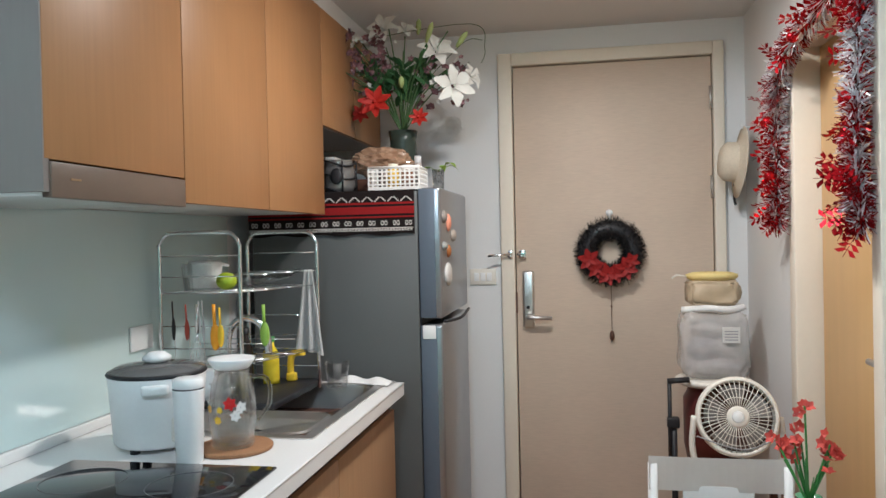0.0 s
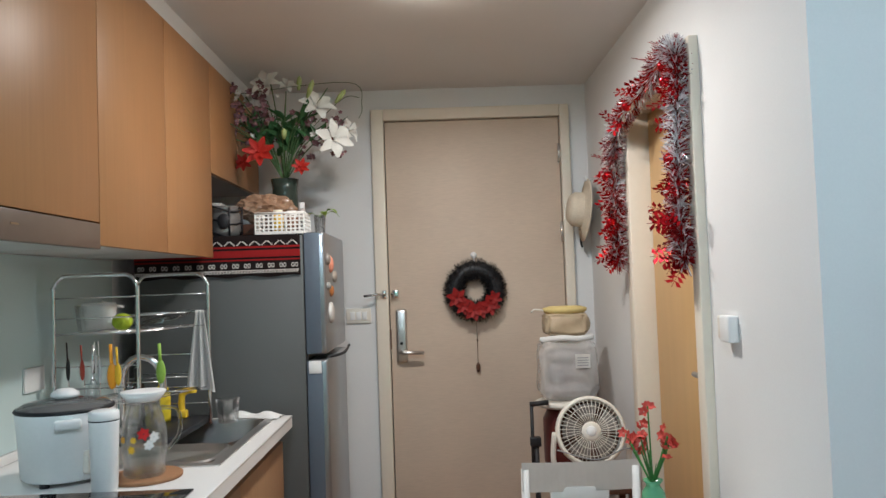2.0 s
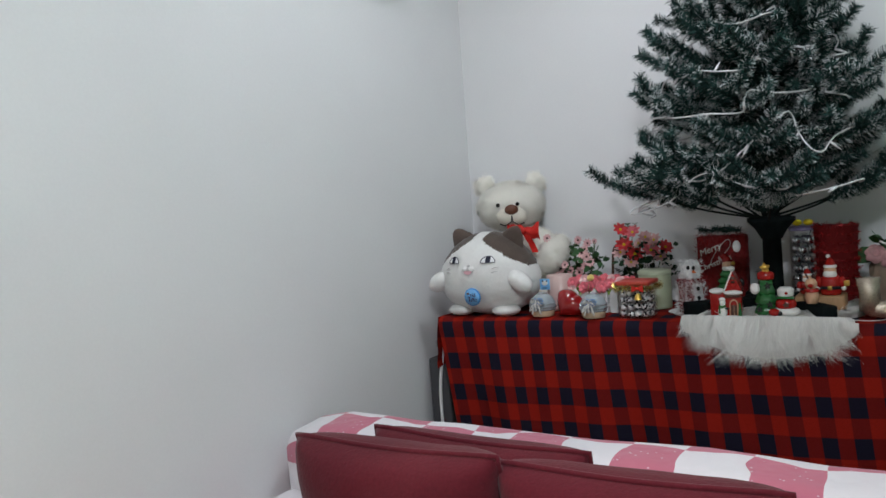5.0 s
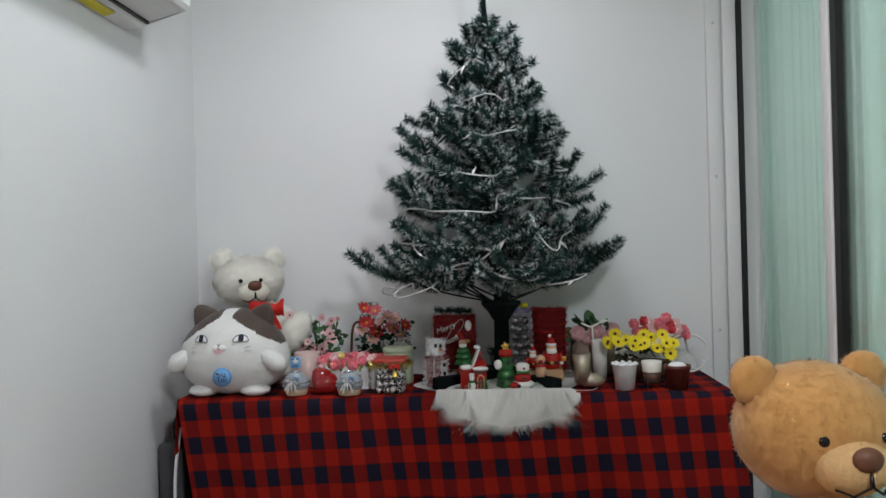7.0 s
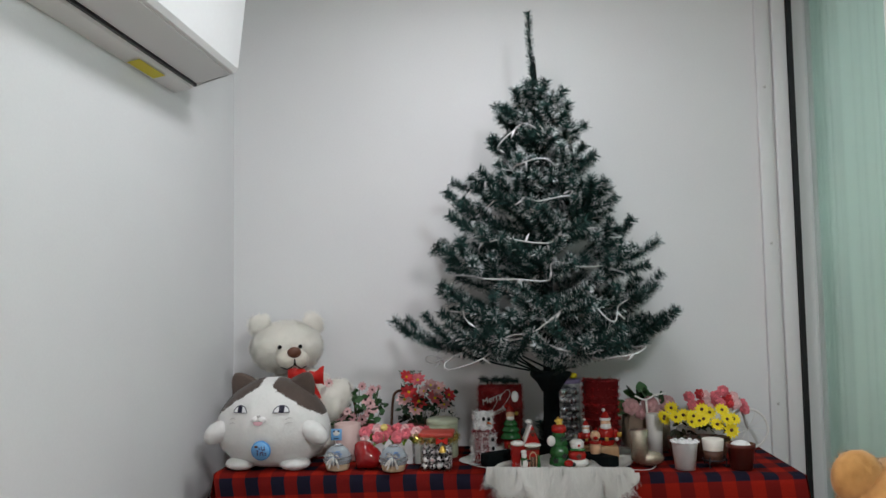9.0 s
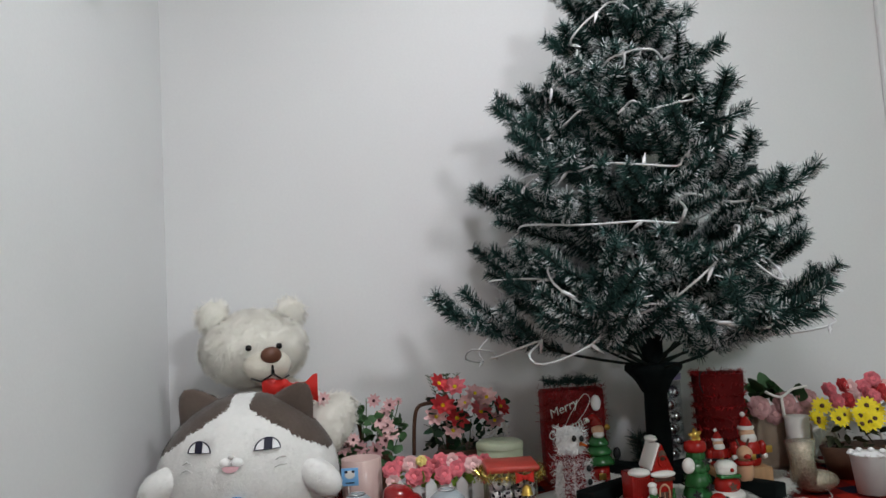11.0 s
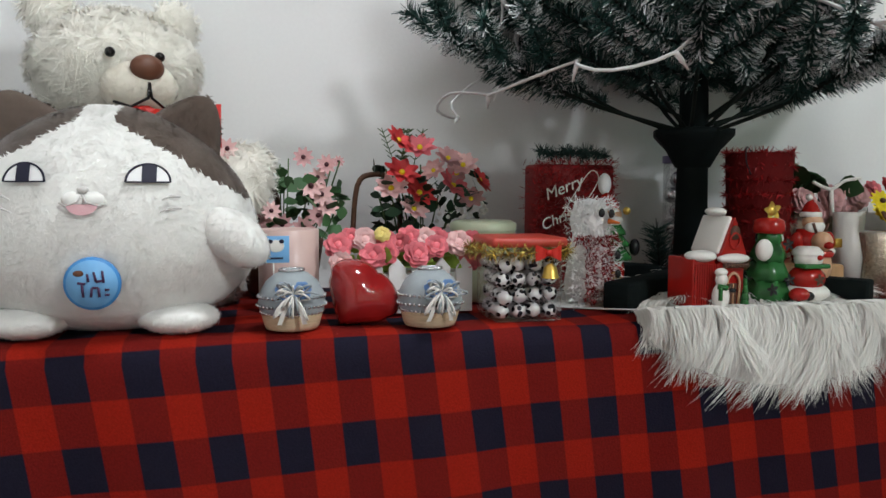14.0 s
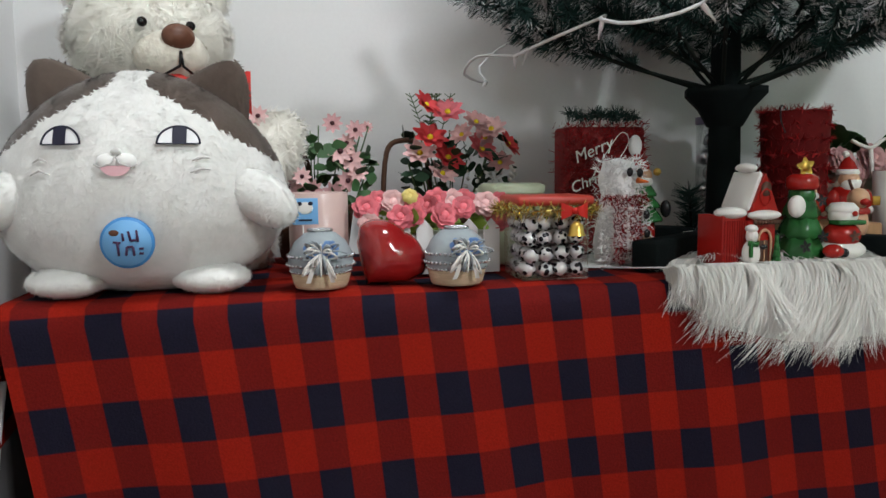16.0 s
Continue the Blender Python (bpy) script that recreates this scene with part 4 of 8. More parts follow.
for c, r in (((-0.085, -0.12, 0.40), 0.072), ((0.09, -0.09, 0.33), 0.042), ((-0.18, -0.02, 0.37), 0.045)):
    bm = bm_new()
    petals(bm, c, (0, -1, 0.15), r, 7, cup=0.2, wide=0.5)
    petals(bm, (c[0], c[1] - 0.008, c[2]), (0.1, -1, 0.1), r * 0.65, 6, cup=0.4, wide=0.5, twist=0.4)
    ball(bm, (c[0], c[1] - 0.02, c[2]), 0.007, 0, 10, 8)
    part("poinsettia", bm, mat("scarlet_petal", (0.42, 0.018, 0.01), 0.6, grain=0.15, scale=50), vase, "scarlet poinsettia bloom")
bm = bm_new()
tube(bm, arc([(-0.2, 0.05, 0.72), (0.3, -0.02, 0.74), (0.36, -0.04, 0.62), (0.345, -0.04, 0.56)], 6), 0.0016, 5)
tube(bm, arc([(0.1, 0.0, 0.5), (0.27, -0.02, 0.66), (0.35, -0.04, 0.66)], 6), 0.0016, 5)
part("curly_twig", bm, STEM, vase)
pl = thing("potted_sprig", pose(-0.575, 3.05, FT), "small green sprig in a glass on the fridge", "plant")
part("glass", lathe(bm_new(), [(0, 0), (0.022, 0), (0.026, 0.09), (0.024, 0.09), (0.02, 0.004), (0, 0.004)], 18), GLASS, pl)
bm = bm_new()
for a, ln in ((0.3, 0.09), (1.4, 0.07), (2.6, 0.08), (-0.8, 0.1)):
    c = Vector((0, 0, 0.08))
    d = Vector((math.cos(a), math.sin(a) * 0.5, 0.55)).normalized()
    tube(bm, [c, c + d * ln * 0.6], 0.0015, 4)
    grid(bm, 5, 2, lambda u, v: c + d * ln * (0.5 + 0.6 * u) + Vector((0, 0, 1)).cross(d) * (v - 0.5) * 0.05 * math.sin(math.pi * min(0.96, 0.1 + 0.9 * u)) + Vector((0, 0, -0.05 * u * u)))
part("leaves", bm, mat("yellow_green_leaf", (0.24, 0.36, 0.05), 0.5, grain=0.2, scale=40, island=0.4), pl)

# ---- entrance corner: stool, water bag, trolley, fan, hat ----
st = thing("round_stool", pose(0.495, 3.2, 0), "dark red stool with a white round top", "stool")
part("top", lathe(bm_new(), [(0, 0.735), (0.13, 0.735), (0.145, 0.745), (0.145, 0.757), (0.135, 0.762), (0, 0.762)], 36), IVORY, st)
part("body", lathe(bm_new(), [(0, 0.42), (0.10, 0.42), (0.115, 0.5), (0.115, 0.68), (0.09, 0.73), (0, 0.735)], 30), mat("maroon_lacquer", (0.09, 0.02, 0.018), 0.35, grain=0.15, scale=20), st, "dark maroon drum")
for a in (45, 135, 225, 315):
    q = math.radians(a)
    part("leg", tube(bm_new(), [(0.08 * math.cos(q), 0.08 * math.sin(q), 0.43), (0.115 * math.cos(q), 0.115 * math.sin(q), 0.0)], 0.011, 8), BROWN, st)
FILM = mat("clear_film", (0.72, 0.70, 0.68), 0.12, grain=0.2, scale=22, alpha=0.42, bump=0.4)
wb = thing("wrapped_bundle", pose(0.497, 3.2, 0.7625), "clear plastic bag stuffed with folded grey cloth", "bag")


def sack(w, d, h, lump, seed, sub=4):
    bm = bm_new()
    bmesh.ops.create_icosphere(bm, subdivisions=sub, radius=1)
    for v in bm.verts:
        n = v.co.normalized()
        e = Vector([math.copysign(abs(c) ** 0.38, c) for c in n])
        k = 1 + lump * noise.noise(n * 3.5 + Vector((seed, 0, 0))) + lump * 0.6 * noise.noise(n * 9 + Vector((seed, 3, 0)))
        v.co = Vector((w * e.x * k, d * e.y * k, h / 2 + h / 2 * e.z * (1 + 0.25 * (k - 1))))
    paint(bm, 0, 0, True)
    return bm


part("film", sack(0.128, 0.1, 0.275, 0.1, 2), FILM, wb, "clear crinkled plastic")
for x, y, z, r, c in ((0.0, -0.01, 0.05, (0.1, 0.07, 0.045), (0.42, 0.38, 0.38)), (-0.03, -0.015, 0.12, (0.075, 0.06, 0.05), (0.3, 0.28, 0.3)), (0.05, -0.02, 0.13, (0.055, 0.055, 0.05), (0.55, 0.5, 0.48)), (0.0, -0.01, 0.2, (0.1, 0.065, 0.04), (0.5, 0.47, 0.46))):
    bm = ball(bm_new(), (x, y, z), r, 0, 24, 16)
    for v in bm.verts:
        v.co += noise.noise_vector(v.co * 22) * 0.014
    part("folded_cloth", bm, mat("bundle_cloth", c, 0.9, grain=0.25, scale=35, bump=0.3), wb)
part("label", box(bm_new(), 0.02, 0.085, -0.1085, -0.1065, 0.15, 0.21), mat("label_print", (0.62, 0.6, 0.57), 0.6, grain=0.2, scale=90, stretch=(0.4, 1, 3)), wb, "pale printed label")
bm = bm_new()
for i in range(4):
    box(bm, 0.028, 0.077, -0.1092, -0.1086, 0.16 + i * 0.011, 0.164 + i * 0.011)
part("label_lines", bm, mat("print_grey", (0.25, 0.25, 0.26), 0.6), wb)
part("striped_top", tube(bm_new(), arc([(-0.12, -0.05, 0.272), (-0.03, -0.09, 0.282), (0.05, -0.085, 0.275), (0.11, -0.04, 0.282)], 5), 0.014, 10), TOWEL, wb, "rolled striped cloth handles")
yb = thing("paper_bag", pose(0.497, 3.2, 1.05), "beige paper bag with a pale yellow rolled top", "bag")
part("bag", sack(0.098, 0.075, 0.105, 0.14, 6), mat("beige_film", (0.46, 0.36, 0.24), 0.45, grain=0.2, scale=24, bump=0.3), yb)
part("top", lathe(bm_new(), [(0, 0.1), (0.085, 0.1), (0.1, 0.112), (0.1, 0.124), (0.07, 0.132), (0, 0.134)], 28, squash=0.8), mat("pale_yellow", (0.68, 0.54, 0.22), 0.7, grain=0.08, scale=60), yb, "pale yellow folded rim")
part("tie", tube(bm_new(), arc([(-0.1, -0.03, 0.115), (-0.14, -0.04, 0.122), (-0.155, -0.03, 0.11)], 4), 0.004, 6), IVORY, yb)
tr_ = thing("luggage_trolley", pose(0.33, 3.08, 0), "black folding luggage trolley leaning by the door", "trolley")
bm = bm_new()
tube(bm, [(0.0, 0, 0.03), (0.0, 0, 0.62)], 0.012, 10)
part("lower_tube", bm, BLACK, tr_)
part("upper_tube", tube(bm_new(), [(-0.015, 0, 0.42), (-0.015, 0, 0.76)], 0.008, 10), BLACK, tr_)
part("grip", tube(bm_new(), [(-0.022, 0, 0.765), (0.06, 0, 0.772)], 0.011, 10), BLACK, tr_)
part("clamp", box(bm_new(), -0.026, 0.02, -0.018, 0.018, 0.585, 0.625, 0.004), BLACK, tr_)
part("plate", box(bm_new(), -0.05, 0.12, -0.14, 0.0, 0.02, 0.035, 0.003), BLACK, tr_)
for x in (-0.06, 0.13):
    part("wheel", lathe(bm_new(), [(0, -0.012), (0.03, -0.012), (0.034, -0.006), (0.034, 0.006), (0.03, 0.012), (0, 0.012)], 20, m=Matrix.Translation((x, 0, 0.034)) @ pose(0, 0, 0, 0, 90, 0)), BLACK, tr_)

fan = thing("desk_fan", pose(0.508, 2.78, 0.70), "white round desk fan tilted up on a side table", "fan")
tilt = pose(0, 0, 0, 90 - 12, 0, -6)
part("housing", lathe(bm_new(), [(0.118, -0.03), (0.134, -0.028), (0.138, 0.0), (0.134, 0.03), (0.124, 0.036), (0.12, 0.03), (0.122, -0.02)], 44, m=tilt), IVORY, fan)
bm = bm_new()
for i in range(44):
    a = 2 * math.pi * i / 44
    b = a + 0.08
    pts = [tilt @ Vector((r * math.cos(a + (b - a) * (r - 0.035) / 0.09), r * math.sin(a + (b - a) * (r - 0.035) / 0.09), 0.045 - 0.014 * ((r - 0.035) / 0.09) ** 2)) for r in (0.034, 0.065, 0.095, 0.123)]
    tube(bm, pts, 0.0016, 4)
part("grille", bm, IVORY, fan)
part("hub", lathe(bm_new(), [(0.036, 0.036), (0.037, 0.046), (0.03, 0.05), (0, 0.051)], 28, m=tilt), IVORY, fan)
for k in range(5):
    a = 2 * math.pi * k / 5
    bm = grid(bm_new(), 6, 4, lambda u, v: tilt @ Vector(((0.03 + 0.08 * u) * math.cos(a + 0.9 * v), (0.03 + 0.08 * u) * math.sin(a + 0.9 * v), 0.012 - 0.022 * v)))
    part("blade", bm, mat("grey_blade", (0.24, 0.22, 0.2), 0.4), fan)
part("back", lathe(bm_new(), [(0.12, -0.03), (0.08, -0.05), (0, -0.055)], 30, m=tilt), BROWN, fan)
for s in (-1, 1):
    part("stand_arm", tube(bm_new(), arc([(s * 0.142, 0.0, 0.0), (s * 0.15, 0.005, -0.1), (s * 0.135, 0.01, -0.19)], 5), 0.011, 8), IVORY, fan)
for r in (0.066, 0.096):
    part("grille_ring", tube(bm_new(), [tilt @ Vector((r * math.cos(a), r * math.sin(a), 0.046 - 0.014 * ((r - 0.035) / 0.09) ** 2)) for a in np.linspace(0, 2 * math.pi, 40)[:-1]], 0.0014, 5, closed=True), IVORY, fan)
part("foot", box(bm_new(), -0.15, 0.15, -0.06, 0.08, -0.205, -0.185, 0.008), IVORY, fan)
part("motor_badge", lathe(bm_new(), [(0, 0.0512), (0.02, 0.0512), (0.018, 0.053), (0, 0.053)], 20, m=tilt), WHITE, fan)
part("cord", tube(bm_new(), arc([(-0.14, -0.04, -0.06), (0.0, -0.09, -0.09), (0.13, -0.05, -0.06), (0.18, -0.02, -0.1)], 6), 0.003, 6), mat("grey_cord", (0.3, 0.3, 0.3), 0.5), fan)
side = thing("side_table", pose(0.508, 2.80, 0), "small dark side table under the fan", "side table")
part("top", box(bm_new(), -0.16, 0.16, -0.1, 0.11, 0.47, 0.494, 0.004), BROWN, side)
for x, y in ((-0.14, -0.08), (0.14, -0.08), (-0.14, 0.09), (0.14, 0.09)):
    part("leg", box(bm_new(), x - 0.012, x + 0.012, y - 0.012, y + 0.012, 0, 0.47), BROWN, side)
HATC = mat("straw_hat_cloth", (0.66, 0.58, 0.46), 0.9, grain=0.15, scale=120, bump=0.3)
hat = thing("sun_hat", pose(0.694, 3.42, 1.63), "beige sun hat hanging on the wall by a hook", "hat")
part("brim", lathe(bm_new(), [(0.07, 0.05), (0.12, 0.02), (0.15, 0.028), (0.152, 0.032), (0.12, 0.028), (0.07, 0.056)], 32, m=pose(-0.01, 0, 0, 0, -84, 0)), HATC, hat)
part("crown", lathe(bm_new(), [(0.085, 0.045), (0.082, 0.09), (0.06, 0.112), (0, 0.118)], 28, m=pose(-0.01, 0, 0, 0, -84, 0)), HATC, hat)
part("hook", tube(bm_new(), [(0.004, 0.0, 0.15), (-0.03, 0.0, 0.15), (-0.032, 0, 0.165)], 0.005, 8), WHITE, hat)
cap2 = thing("cloth_cap", pose(0.694, 3.54, 1.66), "white cloth cap hanging beside the sun hat", "hat")
part("crown", ball(bm_new(), (-0.05, 0.0, 0.0), (0.06, 0.065, 0.055), 0, 22, 14), TOWEL, cap2)
part("strap", tube(bm_new(), arc([(-0.04, 0.0, -0.05), (-0.045, -0.02, -0.12), (-0.04, 0.02, -0.17), (-0.04, -0.01, -0.2)], 5), 0.006, 6), BLACK, cap2)

# tinsel garland over the bathroom doorway
TIN_R = mat("red_tinsel", (0.34, 0.012, 0.014), 0.22, metal=0.45, island=0.5)
TIN_S = mat("silver_tinsel", (0.76, 0.76, 0.78), 0.25, metal=0.3, island=0.35)
FOIL = mat("red_foil", (0.48, 0.012, 0.02), 0.16, metal=0.85, grain=0.1, island=0.3)
gar = thing("tinsel_garland", pose(0, 0, 0), "red and silver tinsel garland hung over the bathroom doorway", "garland")
GX = 0.665
path = arc([(GX, 2.02, 1.345), (GX - 0.005, 2.03, 1.52), (GX - 0.004, 2.02, 1.74), (GX, 2.01, 1.93), (GX - 0.004, 2.05, 2.0), (GX - 0.003, 2.28, 1.965), (GX, 2.55, 1.945), (GX, 2.76, 1.9), (GX, 2.84, 1.78), (GX, 2.845, 1.6), (GX, 2.85, 1.36)], 8)
n = len(path)
gg = np.random.default_rng(8)
for k in range(12):
    a, b = int(n * k / 12), min(n, int(n * (k + 1) / 12) + 1)
    silver = k in (2, 4, 6, 8, 9)
    slivers("tinsel", tinsel(path[a:b], 0.034, 480, 0.024, 0.0034, 40 + k), TIN_S if silver else TIN_R, gar)
    slivers("tinsel", tinsel(path[a:b], 0.032, 150 if silver else 330, 0.024, 0.0034, 80 + k), TIN_R if silver else TIN_S, gar)
part("core", tube(bm_new(), path, 0.006, 6), BROWN, gar)
for k in range(64):
    t = gg.uniform(0, n - 1.01)
    c = path[int(t)]
    if k < 14:
        c = path[int(gg.uniform(0, n * 0.16))]
    elif k < 26:
        c = path[int(gg.uniform(n * 0.86, n - 1))]
    d = Vector((-0.5 - 0.3 * gg.random(), gg.normal() * 0.8, gg.normal() * 0.6 - 0.35)).normalized()
    up = d.cross(Vector((gg.normal(), gg.normal(), gg.normal()))).normalized()
    bm = bm_new()
    for j in range(4):
        for s in (-1, 1):
            b0 = c + d * (0.022 + 0.018 * j)
            e0 = b0 + (d * 0.55 + up * s).normalized() * 0.03
            flat(bm, [b0, b0 + (e0 - b0) * 0.5 + d * 0.010, e0, b0 + (e0 - b0) * 0.5 - d * 0.006])
    tube(bm, [c, c + d * 0.1], 0.001, 4)
    part("foil_leaf", bm, FOIL, gar)
for y, z in ((2.035, 1.9), (2.05, 1.95), (2.03, 1.66), (2.84, 1.72), (2.83, 1.53), (2.5, 1.93)):
    part("foil_ball", ball(bm_new(), (GX - 0.028, y, z), 0.02, 0, 18, 12), FOIL, gar)

# ---- dining corner ----
CLOTH = mat("white_tablecloth", (0.76, 0.74, 0.70), 0.85, grain=0.05, scale=260, bump=0.15, big=0.02)
TCX, TCY, TCZ, TR = 0.415, 1.652, 0.675, 0.291
rt = thing("round_table", pose(TCX, TCY, 0), "small round dining table under a white cloth", "table")
part("tabletop", lathe(bm_new(), [(0, 0.645), (TR - 0.012, 0.645), (TR - 0.008, 0.668), (0, 0.67)], 48), WHITE_LACQ, rt)
part("pedestal", lathe(bm_new(), [(0.2, 0), (0.2, 0.015), (0.03, 0.03), (0.025, 0.64)], 28), WHITE_LACQ, rt)
tcl = thing("floral_tablecloth", pose(TCX, TCY, 0.0), "white cloth printed with poinsettias on the round table", "tablecloth")
bm = bm_new()
SEG = 96
rings = []
for j in range(18):
    ring_v = []
    for i in range(SEG):
        a = 2 * math.pi * i / SEG
        if j < 6:
            r, z = TR * j / 6 * 0.985 + 0.001, TCZ
        else:
            d = (j - 6) / 11
            r = TR + 0.004 * min(1, (j - 6) / 1.5) + d * (0.018 + 0.022 * math.sin(a * 9) + 0.01 * math.sin(a * 17 + 1))
            z = TCZ - 0.004 - 0.29 * d
        ring_v.append(bm.verts.new((r * math.cos(a), r * math.sin(a), z)))
    rings.append(ring_v)
for p, q in zip(rings, rings[1:]):
    for i in range(SEG):
        j = (i + 1) % SEG
        bm.faces.new((p[i], p[j], q[j], q[i]))
bm.faces.new(rings[0][::-1])
paint(bm, 0, 0, True)
part("cloth", bm, CLOTH, tcl)
P_RED, P_GOLD, P_GREEN, P_BLUE = (mat(nm, c, 0.85, grain=0.12, scale=200) for nm, c in (("print_red", (0.45, 0.06, 0.04)), ("print_gold", (0.42, 0.25, 0.09)), ("print_green", (0.06, 0.2, 0.09)), ("print_blue", (0.2, 0.27, 0.3))))
gp = np.random.default_rng(5)
for ring, cnt in ((0.13, 6), (0.235, 11)):
    for k in range(cnt):
        a = 2 * math.pi * k / cnt + 0.3 * ring * 10
        c = Vector((ring * math.cos(a), ring * math.sin(a), TCZ + 0.0008))
        mt = (P_RED, P_GOLD, P_BLUE)[k % 3]
        bm = petals(bm_new(), c, (0.001, 0.001, 1), 0.017, 5 if k % 3 else 4, cup=0.0, wide=0.55, twist=gp.uniform(0, 3))
        bm.verts.ensure_lookup_table()
        for v in bm.verts:
            v.co.z = TCZ + 0.0008
        part("printed_sprig", bm, mt, tcl)
for k in range(14):
    a = 2 * math.pi * k / 14 + 0.12
    big = k % 2 == 0
    d = 0.2 if big else 0.34
    r = TR + 0.0075 + d * (0.018 + 0.022 * math.sin(a * 9) + 0.01 * math.sin(a * 17 + 1)) + 0.002
    axis = Vector((math.cos(a), math.sin(a), 0.05))
    c = Vector((r * math.cos(a), r * math.sin(a), TCZ - 0.004 - 0.29 * d + (0.02 if big else 0)))
    if big:
        for s, lift, rad in ((-0.5, -0.006, 0.044), (0.55, 0.008, 0.037)):
            c2 = c + Vector((-math.sin(a) * s * 0.055, math.cos(a) * s * 0.055, lift))
            part("printed_flower", petals(bm_new(), c2, axis, rad, 11, cup=0.02, wide=0.42), P_GOLD, tcl)
            part("printed_flower_heart", petals(bm_new(), c2 + axis * 0.002, axis, 0.01, 6, cup=0.02, wide=0.8), P_RED, tcl)
        for s in (-1, 1):
            part("printed_leaf", petals(bm_new(), c + Vector((-math.sin(a) * s * 0.075, math.cos(a) * s * 0.075, -0.03)), axis, 0.03, 5, cup=0.02, wide=0.5), P_GREEN, tcl)
    else:
        part("printed_leaf", petals(bm_new(), c, axis, 0.036, 7, cup=0.02, wide=0.35), P_BLUE if k % 4 == 1 else P_GREEN, tcl)
        part("printed_bud", petals(bm_new(), c + Vector((0, 0, 0.025)) + axis * 0.003, axis, 0.02, 3, cup=0.02, wide=0.6), P_RED, tcl)
vs_ = thing("flower_vase", pose(0.43, 1.625, TCZ), "small jade green vase with red artificial flowers", "vase")
part("saucer", lathe(bm_new(), [(0, 0.001), (0.03, 0.001), (0.036, 0.006), (0.034, 0.008), (0, 0.005)], 28), GLASS, vs_)
part("vase", lathe(bm_new(), [(0, 0.0085), (0.019, 0.0085), (0.021, 0.014), (0.019, 0.024), (0.027, 0.06), (0.0305, 0.085), (0.027, 0.105), (0.018, 0.118), (0.017, 0.124), (0.025, 0.134), (0.023, 0.134), (0.015, 0.122), (0, 0.115)], 30), mat("jade_ceramic", (0.13, 0.36, 0.19), 0.18, grain=0.12, scale=30, big=0.06), vs_)
bm = bm_new()
fl = []
for k in range(11):
    a = gp.uniform(0, 2 * math.pi)
    tip = Vector((0.045 * math.cos(a), 0.03 * math.sin(a), gp.uniform(0.19, 0.25)))
    if k == 0:
        tip = Vector((-0.005, 0, 0.315))
    if k == 1:
        tip = Vector((-0.06, 0, 0.245))
    tube(bm, arc([(0, 0, 0.115), tip * 0.5 + Vector((0, 0, 0.06)), tip], 4), 0.0022, 5)
    fl.append(tip)
for k in range(12):
    a = gp.uniform(0, 2 * math.pi)
    d = Vector((0.32 * math.cos(a), 0.3 * math.sin(a), 1)).normalized()
    s = d.cross(Vector((0, 0, 1))).normalized()
    ln = gp.uniform(0.05, 0.1)
    grid(bm, 4, 1, lambda u, v: Vector((0, 0, 0.118)) + d * ln * u + s * (v - 0.5) * 0.009 * (1 - u * 0.8))
part("flower_stem", bm, mat("bright_stem", (0.05, 0.2, 0.04), 0.5, grain=0.2, island=0.3), vs_)
CORAL = mat("coral_petal", (0.55, 0.07, 0.05), 0.6, grain=0.2, scale=80, island=0.25)
for tip in fl:
    for q in range(3):
        c = tip + Vector((gp.normal() * 0.009, gp.normal() * 0.008, gp.normal() * 0.012))
        part("blossom", petals(bm_new(), c, (gp.normal(), gp.normal() - 0.6, 0.6), 0.014, 5, cup=0.4, wide=0.8), CORAL, vs_)


def chair(m, label):
    ch = thing("dining_chair", m, label, "chair", "white chairs at the round table")
    def back(z0, z1, t0, t1):
        return grid(bm_new(), 16, 3, lambda u, v: Vector(((u - 0.5) * 0.36, 0.035 * (1 - (2 * u - 1) ** 2) - 0.03 * (z0 + (z1 - z0) * v - 0.45), z0 + (z1 - z0) * v + 0.012 * (2 * u - 1) ** 2)))
    bm = back(0.655, 0.745, 0, 0)
    bmesh.ops.solidify(bm, geom=list(bm.faces), thickness=0.016)
    paint(bm, 0, 0, False)
    part("top_rail", bm, WHITE_LACQ, ch)
    bm = back(0.565, 0.615, 0, 0)
    bmesh.ops.solidify(bm, geom=list(bm.faces), thickness=0.014)
    paint(bm, 0, 0, False)
    part("lower_rail", bm, WHITE_LACQ, ch)
    for s in (-1, 1):
        part("back_post", tube(bm_new(), [(s * 0.168, 0.004, 0.735), (s * 0.17, 0.01, 0.45), (s * 0.175, 0.05, 0.0)], 0.013, 8), WHITE_LACQ, ch)
        part("leg", tube(bm_new(), [(s * 0.165, -0.3, 0.42), (s * 0.175, -0.34, 0.0)], 0.013, 8), WHITE_LACQ, ch)
    part("centre_splat", box(bm_new(), -0.09, 0.09, 0.026, 0.038, 0.6, 0.67, 0.003), WHITE_LACQ, ch)
    part("seat", box(bm_new(), -0.18, 0.18, -0.34, 0.02, 0.42, 0.445, 0.01), WHITE_LACQ, ch)
    return ch


c1 = chair(pose(0.335, 2.075, 0), "white lacquered wooden chair with slotted back by the table")
copy_thing(c1, pose(0.313, 1.1, 0, 0, 0, 178))

